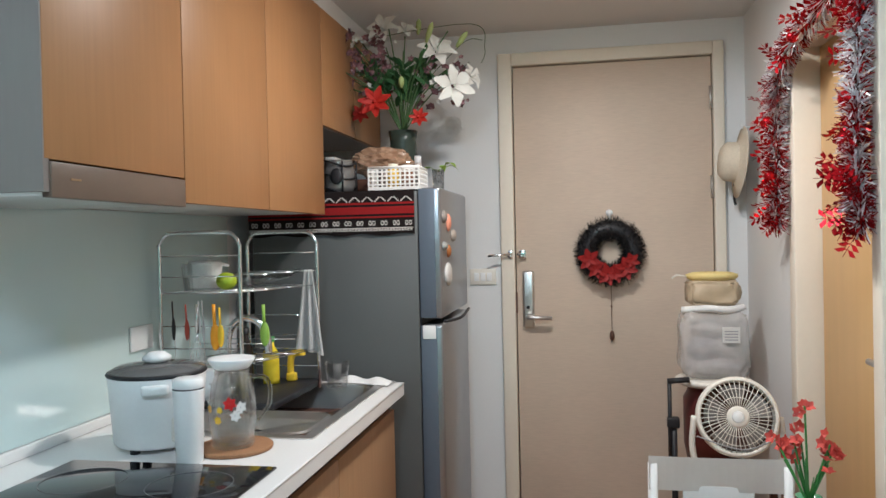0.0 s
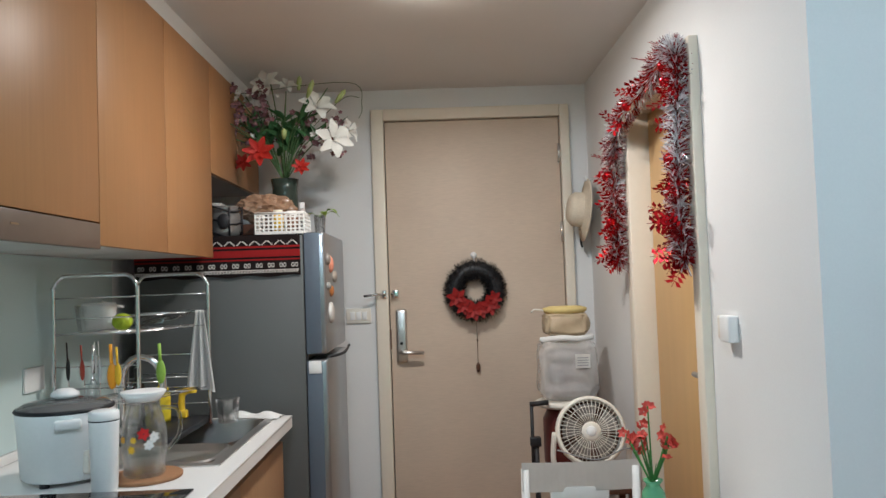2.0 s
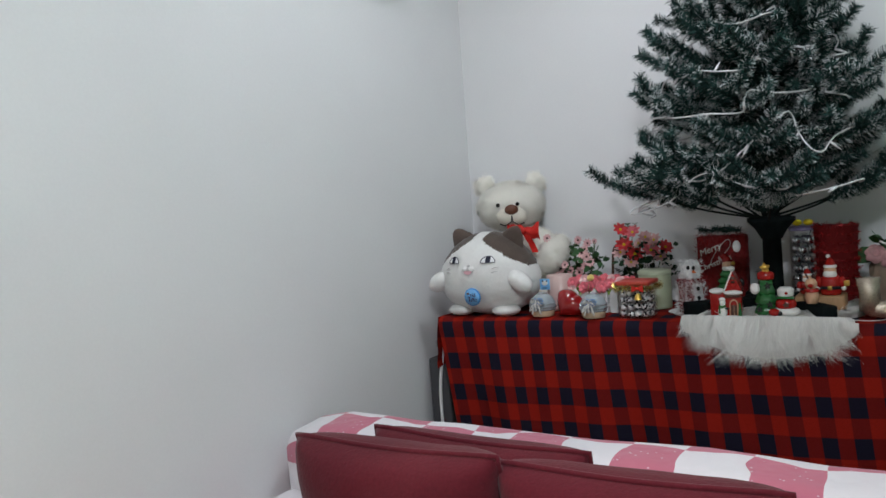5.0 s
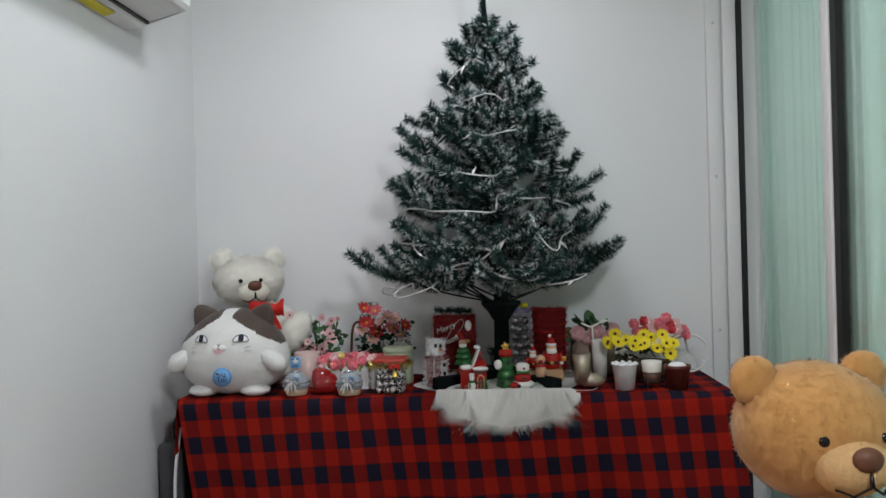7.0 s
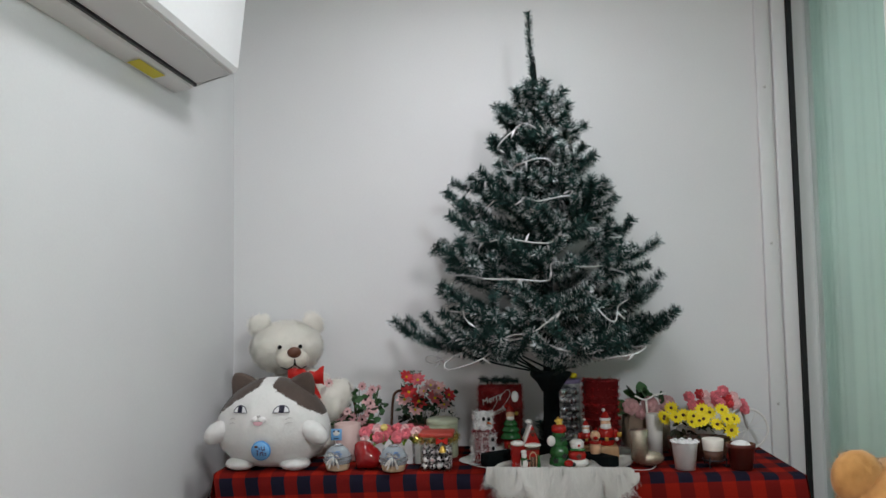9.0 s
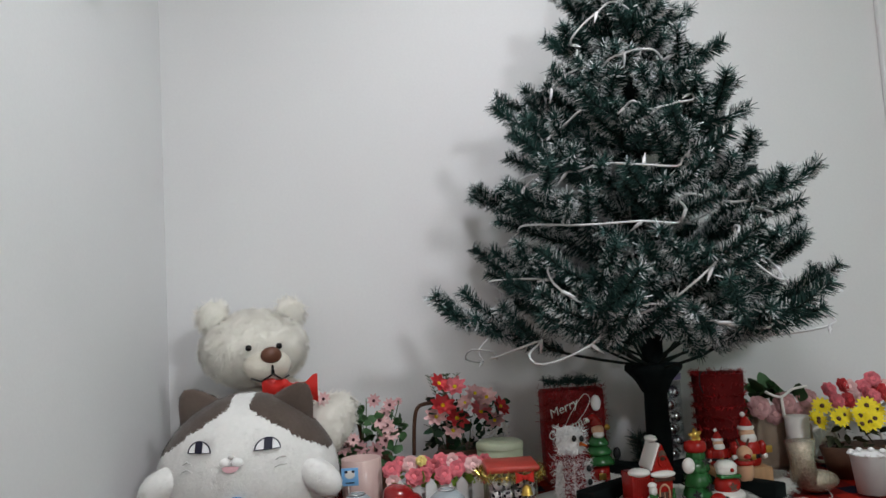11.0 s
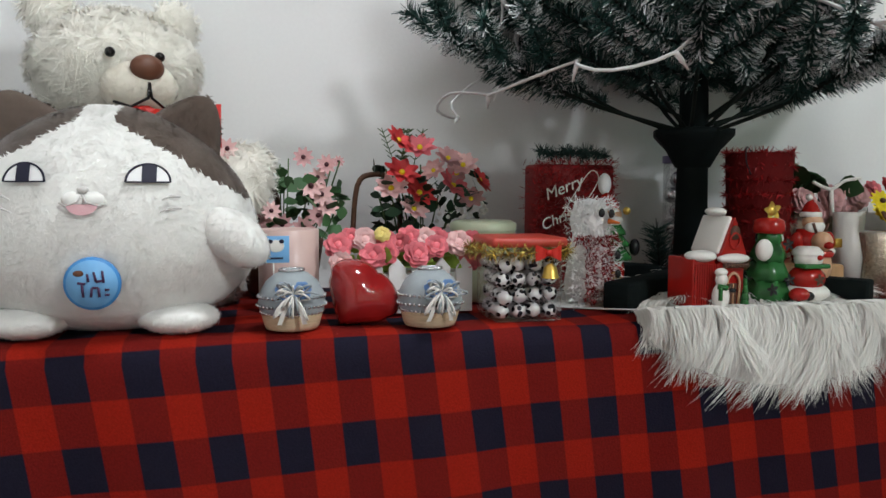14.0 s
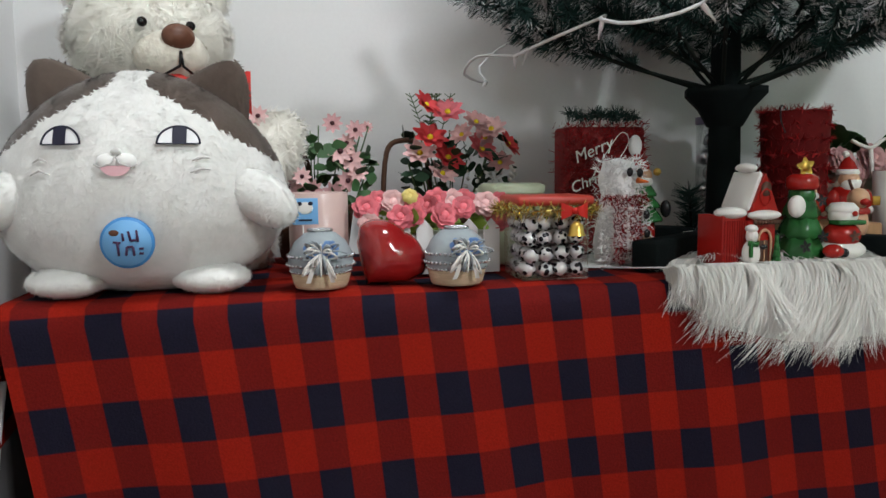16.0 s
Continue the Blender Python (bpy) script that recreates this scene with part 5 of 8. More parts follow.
# ---- living room: window, air conditioner, sofa ----
win = thing("sliding_window", pose(0, 0, 0), "white framed sliding glass door with a pale green curtain", "window", kind="structure")
ALU = mat("white_aluminium", (0.72, 0.72, 0.71), 0.4, grain=0.02, scale=60, big=0.02)
GASKET = mat("black_gasket", (0.01, 0.011, 0.011), 0.5)
bm = bm_new()
box(bm, 2.483, 2.499, -0.446, -0.402, 0, 2.5, 0.003)
box(bm, 2.488, 2.499, -0.452, -0.446, 0, 2.5, 0.002)
box(bm, 2.478, 2.499, -0.497, -0.453, 0, 2.5, 0.003)
part("jamb", bm, ALU, win)
bm = bm_new()
for z in (0.55, 1.05, 1.55, 2.05):
    lathe(bm, [(0, 0), (0.005, 0), (0.004, 0.002), (0, 0.003)], 10, m=Matrix.Translation((2.4825, -0.425, z)) @ pose(0, 0, 0, 0, -90, 0))
part("screws", bm, STEEL, win)
bm = bm_new()
box(bm, 2.47, 2.492, -0.513, -0.498, 0.0, 2.5)
box(bm, 1.845, 1.875, -0.56, -0.535, 0.0, 2.5)
part("gasket", bm, GASKET, win, "black rubber gasket")
bm = bm_new()
box(bm, 1.88, 1.925, -0.565, -0.53, 0, 2.5, 0.003)
part("sash_stile", bm, ALU, win)
part("sash_rail", box(bm_new(), 1.2, 2.44, -0.6, -0.53, 2.45, 2.5, 0.003), ALU, win)
pane = part("pane", box(bm_new(), -1.3, 2.468, -0.552, -0.546, 0.02, 2.45), GLASS, win)
pane.visible_shadow = False
CURTAIN = mat("green_sheer_curtain", (0.44, 0.66, 0.56), 0.8, grain=0.06, scale=160, stretch=(1, 1, 0.05), bump=0.1, big=0.05)
cur = thing("curtain", pose(0, -0.584, 0), "pale green curtain hanging behind the glass door", "curtain")
for x0, x1 in ((-1.3, 0.6), (0.62, 1.8), (1.82, 2.495)):
    part("drape", grid(bm_new(), int(60 * (x1 - x0)), 2, lambda u, v: Vector((x0 + u * (x1 - x0), 0.018 * math.sin((x0 + u * (x1 - x0)) * 62) + 0.01 * math.sin((x0 + u * (x1 - x0)) * 23), 0.02 + v * 2.48))), CURTAIN, cur)
# unseen dark slab behind the curtain, stands in for the night outside
structure("night_backing", box(bm_new(), -1.35, XF, -0.9, -0.8, 0, ZC), mat("night_grey", (0.12, 0.14, 0.14), 0.8, grain=0.1, scale=20))

ac = thing("air_conditioner", pose(1.62, 1.32, 1.97), "white wall-mounted split air conditioner", "air conditioner")
prof = [(0, 0.008), (-0.05, 0.018), (-0.062, 0.031), (-0.172, 0.056), (-0.182, 0.068), (-0.204, 0.27), (-0.198, 0.31), (0, 0.32)]
bm = bm_new()
n0 = len(bm.verts)
L = [bm.verts.new((-0.42, y - 0.0005, z)) for y, z in prof]
R = [bm.verts.new((0.42, y - 0.0005, z)) for y, z in prof]
for i in range(len(prof)):
    j = (i + 1) % len(prof)
    bm.faces.new((L[i], L[j], R[j], R[i]))
bm.faces.new(L[::-1])
bm.faces.new(R)
bmesh.ops.bevel(bm, geom=[e for e in bm.edges if abs(e.verts[0].co.x - e.verts[1].co.x) < 1e-4], offset=0.006, segments=2, affect="EDGES")
part("body", bm, WHITE, ac)
part("slot", box(bm_new(), -0.41, 0.41, -0.066, -0.058, 0.022, 0.034), BLACK, ac, "dark gap beside the louvre")
bm = box(bm_new(), -0.40, 0.40, -0.098, 0.0, -0.003, 0.002, 0.001, m=Matrix.Translation((0, -0.068, 0.031)) @ pose(0, 0, 0, -12.8))
part("louvre", bm, mat("louvre_white", (0.7, 0.7, 0.69), 0.4), ac)
part("sticker", flat(bm_new(), [(0.13, -0.008, 0.0062), (0.27, -0.008, 0.0062), (0.27, -0.04, 0.0126), (0.13, -0.04, 0.0126)]), mat("yellow_sticker", (0.75, 0.62, 0.03), 0.5), ac, "yellow energy sticker")
part("badge", box(bm_new(), 0.2, 0.24, -0.2015, -0.1985, 0.2, 0.206), mat("badge_grey", (0.3, 0.3, 0.32), 0.4), ac)

# sofa with a patchwork cover
PATCH = bpy.data.materials.new("pink_patchwork")
PATCH.use_nodes = True
nt = PATCH.node_tree
bs = nt.nodes["Principled BSDF"]
bs.inputs["Roughness"].default_value = 0.9
bs.inputs["Sheen Weight"].default_value = 0.2
tc = nt.nodes.new("ShaderNodeTexCoord")
mp = nt.nodes.new("ShaderNodeMapping")
mp.inputs["Rotation"].default_value = (0.0, 0.0, 0.0)
mp.inputs["Location"].default_value = (0.023, 0.031, 0.04)
nt.links.new(tc.outputs["Object"], mp.inputs["Vector"])
dz = nt.nodes.new("ShaderNodeTexNoise")
dz.inputs["Scale"].default_value = 5.0
nt.links.new(mp.outputs["Vector"], dz.inputs["Vector"])
wob = nt.nodes.new("ShaderNodeMix")
wob.data_type, wob.blend_type, wob.clamp_factor = "RGBA", "LINEAR_LIGHT", False
wob.inputs[0].default_value = 0.05
nt.links.new(mp.outputs["Vector"], wob.inputs[6])
nt.links.new(dz.outputs["Color"], wob.inputs[7])
cell = nt.nodes.new("ShaderNodeTexChecker")
cell.inputs["Scale"].default_value = 8.3
nt.links.new(wob.outputs[2], cell.inputs["Vector"])
ck = nt.nodes.new("ShaderNodeValToRGB")
ck.color_ramp.interpolation = "CONSTANT"
ck.color_ramp.elements[0].color = (0.72, 0.69, 0.71, 1)
ck.color_ramp.elements[1].position, ck.color_ramp.elements[1].color = 0.46, (0.52, 0.15, 0.21, 1)
nt.links.new(cell.outputs["Fac"], ck.inputs["Fac"])
vo = nt.nodes.new("ShaderNodeTexVoronoi")
vo.inputs["Scale"].default_value = 70
nt.links.new(tc.outputs["Object"], vo.inputs["Vector"])
ramp = nt.nodes.new("ShaderNodeValToRGB")
ramp.color_ramp.elements[0].position, ramp.color_ramp.elements[0].color = 0.10, (0.78, 0.74, 0.78, 1)
ramp.color_ramp.elements[1].position, ramp.color_ramp.elements[1].color = 0.2, (0, 0, 0, 1)
nt.links.new(vo.outputs["Distance"], ramp.inputs["Fac"])
mx = nt.nodes.new("ShaderNodeMix")
mx.data_type, mx.blend_type = "RGBA", "LIGHTEN"
mx.inputs[0].default_value = 0.55
nt.links.new(ck.outputs["Color"], mx.inputs[6])
nt.links.new(ramp.outputs["Color"], mx.inputs[7])
nt.links.new(mx.outputs[2], bs.inputs["Base Color"])
nz = nt.nodes.new("ShaderNodeTexNoise")
nz.inputs["Scale"].default_value = 14
bp = nt.nodes.new("ShaderNodeBump")
bp.inputs["Strength"].default_value, bp.inputs["Distance"].default_value = 0.6, 0.02
nt.links.new(tc.outputs["Object"], nz.inputs["Vector"])
nt.links.new(nz.outputs["Fac"], bp.inputs["Height"])
nt.links.new(bp.outputs["Normal"], bs.inputs["Normal"])


def soft_box(x0, x1, y0, y1, z0, z1, bevel, cuts=10, lump=0.008, seed=0):
    bm = bm_new()
    box(bm, x0, x1, y0, y1, z0, z1)
    bmesh.ops.subdivide_edges(bm, edges=list(bm.edges), cuts=cuts, use_grid_fill=True)
    c = Vector(((x0 + x1) / 2, (y0 + y1) / 2, (z0 + z1) / 2))
    h = Vector(((x1 - x0) / 2, (y1 - y0) / 2, (z1 - z0) / 2))
    for v in bm.verts:
        d = v.co - c
        inner = Vector([max(-(h[i] - bevel), min(h[i] - bevel, d[i])) for i in range(3)])
        o = d - inner
        if o.length > 1e-6:
            d = inner + o.normalized() * min(o.length, bevel)
        v.co = c + d + noise.noise_vector((c + d) * 6 + Vector((seed, 0, 0))) * lump
    paint(bm, 0, 0, True)
    return bm


sofa = thing("sofa", pose(0, 0, 0), "sofa under a pink and white patchwork cover", "sofa")
part("seat", soft_box(0.9, 1.46, -0.33, 1.10, 0.08, 0.42, 0.06, seed=1), PATCH, sofa)
part("backrest", soft_box(1.40, 1.62, -0.34, 1.28, 0.1, 0.768, 0.07, 14, 0.012, seed=2), PATCH, sofa)
part("armrest", soft_box(0.93, 1.50, 1.12, 1.305, 0.08, 0.615, 0.07, 16, 0.014, seed=3), PATCH, sofa)
for x, y in ((0.95, -0.28), (0.95, 1.2), (1.55, -0.28), (1.55, 1.2)):
    part("leg", box(bm_new(), x - 0.025, x + 0.025, y - 0.025, y + 0.025, 0, 0.1, 0.004), BROWN, sofa)
MAROON = mat("maroon_cushion_cloth", (0.115, 0.012, 0.02), 0.9, grain=0.25, scale=160, bump=0.4, sheen=0.15, big=0.12)


def cushion(w, h, t, seed):
    def f(s):
        def g(u, v):
            a, b = 2 * u - 1, 2 * v - 1
            e = (1 - abs(a) ** 3.2) * (1 - abs(b) ** 3.2)
            pinch = 1 - 0.07 * (1 - abs(a) ** 2) * abs(b) ** 4
            pinch2 = 1 - 0.07 * (1 - abs(b) ** 2) * abs(a) ** 4
            wob = noise.noise(Vector((a * 2.2, b * 2.2, seed + s))) * 0.016 * e + 0.006 * e * math.sin(9 * a + 5 * b + 4 * noise.noise(Vector((a * 1.5, b * 1.5, seed)))) * abs(a * b) ** 0.5
            rc = 1 - 0.03 * (abs(a) * abs(b)) ** 5
            return Vector((a * w / 2 * pinch2 * rc, s * (t / 2 * max(e, 0) ** 0.42) + wob, b * h / 2 * pinch * rc))
        return g
    bm = bm_new()
    grid(bm, 40, 40, f(1))
    grid(bm, 40, 40, f(-1))
    bmesh.ops.remove_doubles(bm, verts=list(bm.verts), dist=0.0006)
    bmesh.ops.recalc_face_normals(bm, faces=list(bm.faces))
    paint(bm, 0, 0, True)
    return bm


def piping(w, h):
    pts = []
    for a, b in [(-1 + 2 * i / 14, -1) for i in range(14)] + [(1, -1 + 2 * i / 14) for i in range(14)] + [(1 - 2 * i / 14, 1) for i in range(14)] + [(-1, 1 - 2 * i / 14) for i in range(14)]:
        p1 = 1 - 0.07 * (1 - abs(a) ** 2) * abs(b) ** 4
        p2 = 1 - 0.07 * (1 - abs(b) ** 2) * abs(a) ** 4
        rc = 1 - 0.03 * (abs(a) * abs(b)) ** 5
        pts.append((a * w / 2 * p2 * rc, 0, b * h / 2 * p1 * rc))
    return tube(bm_new(), pts, 0.0055, 8, closed=True)


for i, (x, y, z, rx, ry, rz) in enumerate(((1.262, 0.785, 0.637, -14, 1.5, 88), (1.375, 0.69, 0.615, -8, -1, 91), (1.275, 0.335, 0.632, -14, 1, 90))):
    cu = thing("cushion", pose(x, y, z, rx, ry, rz), "square maroon cushion with piping leaning on the sofa back", "cushion", "maroon cushions on the sofa")
    body = part("cover", cushion(0.48, 0.42, 0.19, i * 3.1), MAROON, cu)
    part("piping", piping(0.48, 0.42), MAROON, body)

# ---- console table with its plaid cloth ----
console = thing("console_table", pose(0, 0, 0), "long dark wooden console table under a plaid cloth", "table")
part("tabletop", box(bm_new(), 2.085, 2.465, -0.33, 1.195, 0.895, 0.92, 0.003), BROWN, console)
for x, y in ((2.11, -0.3), (2.11, 1.165), (2.44, -0.3), (2.44, 1.165)):
    part("leg", box(bm_new(), x - 0.02, x + 0.02, y - 0.02, y + 0.02, 0, 0.894, 0.003), BROWN, console)
part("shelf", box(bm_new(), 2.12, 2.45, -0.28, 1.15, 0.2, 0.22, 0.003), BROWN, console)

PLAID = bpy.data.materials.new("red_black_plaid")
PLAID.use_nodes = True
nt = PLAID.node_tree
bs = nt.nodes["Principled BSDF"]
bs.inputs["Roughness"].default_value = 0.95
bs.inputs["Specular IOR Level"].default_value = 0.08
uvn = nt.nodes.new("ShaderNodeUVMap")
sep = nt.nodes.new("ShaderNodeSeparateXYZ")
nt.links.new(uvn.outputs["UV"], sep.inputs["Vector"])


def node_math(op, a, b):
    n = nt.nodes.new("ShaderNodeMath")
    n.operation = op
    for i, v in enumerate((a, b)):
        if isinstance(v, (int, float)):
            n.inputs[i].default_value = v
        else:
            nt.links.new(v, n.inputs[i])
    return n.outputs[0]


def band(sock, period, shift):
    p = node_math("PINGPONG", node_math("ADD", sock, shift), period / 2)
    mr = nt.nodes.new("ShaderNodeMapRange")
    mr.inputs["From Min"].default_value, mr.inputs["From Max"].default_value = period * 0.236, period * 0.254
    nt.links.new(p, mr.inputs["Value"])
    return mr.outputs["Result"]


bu = band(sep.outputs["X"], 0.072, 0.0)
bv = band(sep.outputs["Y"], 0.097, 0.0)
tot = node_math("MULTIPLY", node_math("ADD", bu, bv), 0.5)
rp = nt.nodes.new("ShaderNodeValToRGB")
rp.color_ramp.elements[0].color = (0.275, 0.013, 0.006, 1)
rp.color_ramp.elements[1].color = (0.012, 0.011, 0.022, 1)
e = rp.color_ramp.elements.new(0.5)
e.color = (0.15, 0.009, 0.007, 1)
nt.links.new(tot, rp.inputs["Fac"])
tcn = nt.nodes.new("ShaderNodeTexCoord")
nzn = nt.nodes.new("ShaderNodeTexNoise")
nzn.inputs["Scale"].default_value, nzn.inputs["Detail"].default_value = 420, 3
nt.links.new(tcn.outputs["Object"], nzn.inputs["Vector"])
hs = nt.nodes.new("ShaderNodeHueSaturation")
mrr = nt.nodes.new("ShaderNodeMapRange")
mrr.inputs["To Min"].default_value, mrr.inputs["To Max"].default_value = 0.7, 1.3
nt.links.new(nzn.outputs["Fac"], mrr.inputs["Value"])
nt.links.new(mrr.outputs["Result"], hs.inputs["Value"])
nt.links.new(rp.outputs["Color"], hs.inputs["Color"])
nt.links.new(hs.outputs["Color"], bs.inputs["Base Color"])
bpn = nt.nodes.new("ShaderNodeBump")
bpn.inputs["Strength"].default_value, bpn.inputs["Distance"].default_value = 0.3, 0.002
nt.links.new(nzn.outputs["Fac"], bpn.inputs["Height"])
nt.links.new(bpn.outputs["Normal"], bs.inputs["Normal"])

cloth = thing("plaid_tablecloth", pose(0, 0, 0), "red and black checked cloth draped over the console table", "tablecloth")
bm = bm_new()
uv = bm.loops.layers.uv.new("UVMap")
Y0, Y1, DROP = -0.345, 1.212, 0.72


def drape(y, s):
    """The cloth's point at y, s metres from the back edge."""
    if s < 0.385:
        return Vector((2.462 - s, y, 0.926 + 0.0015 * math.sin(y * 31 + s * 20)))
    d = s - 0.385
    if d < 0.03:
        a = d / 0.03 * math.pi / 2
        return Vector((2.077 - 0.02 * math.sin(a), y, 0.926 - 0.02 * (1 - math.cos(a))))
    d -= 0.03
    k = min(d / 0.35, 1)
    fold = 0.010 * math.sin(y * 11 + 1.0) + 0.008 * math.sin(y * 23 + 0.6) + 0.004 * math.sin(y * 41)
    pull = d * (0.115 + 0.05 * max(0.0, (y - 0.9) / 0.3))
    return Vector((2.057 - 0.012 * k + fold * k, y - pull + 0.006 * k * math.sin(y * 17), 0.906 - d * 0.98))


NU, NV = 120, 60
S = 0.385 + 0.03 + DROP
vs = [[bm.verts.new(drape(Y0 + (Y1 - Y0) * i / NU, S * j / NV)) for j in range(NV + 1)] for i in range(NU + 1)]
for i in range(NU):
    for j in range(NV):
        f = bm.faces.new((vs[i][j], vs[i][j + 1], vs[i + 1][j + 1], vs[i + 1][j]))
        f.smooth = True
        for l, (a, b) in zip(f.loops, ((i, j), (i, j + 1), (i + 1, j + 1), (i + 1, j))):
            l[uv].uv = (Y0 + (Y1 - Y0) * a / NU + 0.008, S * b / NV - 0.3705 - 0.035 * (Y0 + (Y1 - Y0) * a / NU - 0.82))
for side, yy in ((1, Y1), (-1, Y0)):
    rows = []
    for i in range(31):
        x = 2.462 - 0.4 * i / 30
        rows.append([bm.verts.new((x + 0.006 * math.sin(9 * k * 0.1 + i * 0.5) * k / 10, yy + side * (0.002 + 0.012 * math.sin(math.pi * k / 16)), 0.926 - 0.016 * k * (0.6 + 0.4 * i / 30))) for k in range(11)])
    for i in range(30):
        for k in range(10):
            f = bm.faces.new((rows[i][k], rows[i][k + 1], rows[i + 1][k + 1], rows[i + 1][k]))
            f.smooth = True
            for l, (a, b) in zip(f.loops, ((i, k), (i, k + 1), (i + 1, k + 1), (i + 1, k))):
                l[uv].uv = (yy + b * 0.016, a * 0.0133 - 0.384)
part("cloth", bm, PLAID, cloth)
bm = bm_new()
for i, y in enumerate((1.222, 1.226, 1.23)):
    tube(bm, arc([(2.12 + i * 0.05, y, 0.9), (2.10 + i * 0.05, y + 0.025, 0.84), (2.13 + i * 0.04, y + 0.02, 0.78), (2.15, y + 0.006, 0.8)], 5), 0.003, 6)
solo("cord", bm, BLACK, Matrix(), "black cord hanging beside the plaid cloth", "cord")
solo("white_cable", tube(bm_new(), arc([(2.1, 1.224, 0.84), (2.08, 1.235, 0.7), (2.085, 1.238, 0.5), (2.10, 1.235, 0.004)], 8), 0.005, 8), WHITE, Matrix(), "white power cable hanging down to the floor", "cable")
boxd = thing("storage_box", pose(2.25, 1.262, 0), "dark storage box standing between table and wall", "box")
part("box", box(bm_new(), -0.12, 0.12, -0.03, 0.045, 0.0, 0.78, 0.006), mat("dark_grey_card", (0.07, 0.07, 0.075), 0.7, grain=0.1, scale=50), boxd)

# ---- Christmas tree ----
NEEDLE = bpy.data.materials.new("frosted_pine_needle")
NEEDLE.use_nodes = True
nt = NEEDLE.node_tree
bs = nt.nodes["Principled BSDF"]
bs.inputs["Roughness"].default_value = 0.6
bs.inputs["Specular IOR Level"].default_value = 0.2
gn = nt.nodes.new("ShaderNodeNewGeometry")
rp = nt.nodes.new("ShaderNodeValToRGB")
rp.color_ramp.interpolation = "CONSTANT"
rp.color_ramp.elements[0].color = (0.009, 0.034, 0.029, 1)
for pos, col in ((0.4, (0.015, 0.052, 0.044, 1)), (0.68, (0.024, 0.075, 0.064, 1)), (0.86, (0.05, 0.11, 0.1, 1))):
    e = rp.color_ramp.elements.new(pos)
    e.color = col
rp.color_ramp.elements[-1].color = (0.012, 0.035, 0.028, 1)
rp.color_ramp.elements[-1].position = 0.97
nt.links.new(gn.outputs["Random Per Island"], rp.inputs["Fac"])
nt.links.new(rp.outputs["Color"], bs.inputs["Base Color"])
TRUNK = mat("dark_green_trunk", (0.004, 0.007, 0.007), 0.85, grain=0.3, scale=90, bump=0.3)
WIRE = mat("tree_wire", (0.012, 0.018, 0.015), 0.8, grain=0.2, scale=60)
TX, TY, TZ = 2.272, 0.285, 0.928
tree = thing("christmas_tree", pose(TX, TY, TZ), "artificial Christmas tree with frosted dark green needles", "christmas tree")
g = np.random.default_rng(11)


def needles(pts, count, length, width, gen):
    pts = np.asarray(pts, float)
    seg = np.linalg.norm(np.diff(pts, axis=0), axis=1)
    cum = np.concatenate([[0], np.cumsum(seg)])
    s = gen.random(count) * cum[-1]
    i = np.clip(np.searchsorted(cum, s) - 1, 0, len(seg) - 1)
    f = ((s - cum[i]) / np.maximum(seg[i], 1e-6))[:, None]
    base = pts[i] * (1 - f) + pts[i + 1] * f
    along = (pts[i + 1] - pts[i]) / np.maximum(seg[i], 1e-6)[:, None]
    rnd = gen.normal(size=(count, 3))
    out = rnd - along * np.sum(rnd * along, axis=1)[:, None]
    out /= np.linalg.norm(out, axis=1)[:, None] + 1e-9
    d = out * 0.9 + along * (0.35 + 0.25 * gen.random((count, 1)))
    d /= np.linalg.norm(d, axis=1)[:, None]
    ln = length * (0.7 + 0.5 * gen.random((count, 1)))
    side = np.cross(d, gen.normal(size=(count, 3)))
    side *= width / (np.linalg.norm(side, axis=1)[:, None] + 1e-9)
    return np.stack([base - side, base + side, base + d * ln + side * 0.35, base + d * ln - side * 0.35], axis=1)


FROST = mat("needle_frost", (0.80, 0.84, 0.85), 0.75, grain=0.08, scale=200, island=0.2)


def frosted(quads, share, gen):
    """White flock on the outer ends of some needles, in patches."""
    keep = []
    for q, r in zip(quads, gen.random(len(quads))):
        if r < share * max(0.0, 0.6 + 1.8 * noise.noise(Vector(q[0]) * 17)):
            a, b, c, d = q
            cut = 0.42 + 0.2 * r / share
            lo, hi = a + (d - a) * cut, b + (c - b) * cut
            mid, half = (lo + hi) / 2, (hi - lo) * 0.62
            end = (c + d) / 2 + (c + d - a - b) * 0.02
            keep.append((mid - half, mid + half, end + half * 0.8, end - half * 0.8))
    return np.array(keep)


bm = bm_new()
tube(bm, [(0, 0, 0.02), (0, 0.0, 0.25), (-0.006, 0.01, 0.8), (-0.014, 0.03, 1.18)], [0.026, 0.022, 0.012, 0.006], 12)
part("trunk", bm, TRUNK, tree)
slivers("trunk_needles", needles([(0, 0, 0.03), (0, 0, 0.24)], 500, 0.018, 0.001, g), NEEDLE, tree)
bm = bm_new()
lathe(bm, [(0.026, 0.19), (0.04, 0.215), (0.06, 0.236), (0.06, 0.246), (0.02, 0.25)], 8)
part("collar", bm, TRUNK, tree, "black branch holder")
for a in (38, 128, 218, 308):
    bm = bm_new()
    m = pose(0, 0, 0, 0, 0, a + 90)
    box(bm, 0.015, 0.245, -0.019, 0.019, 0.004, 0.04, 0.004, m=m)
    part("stand_leg", bm, TRUNK, tree, "black folding stand leg")


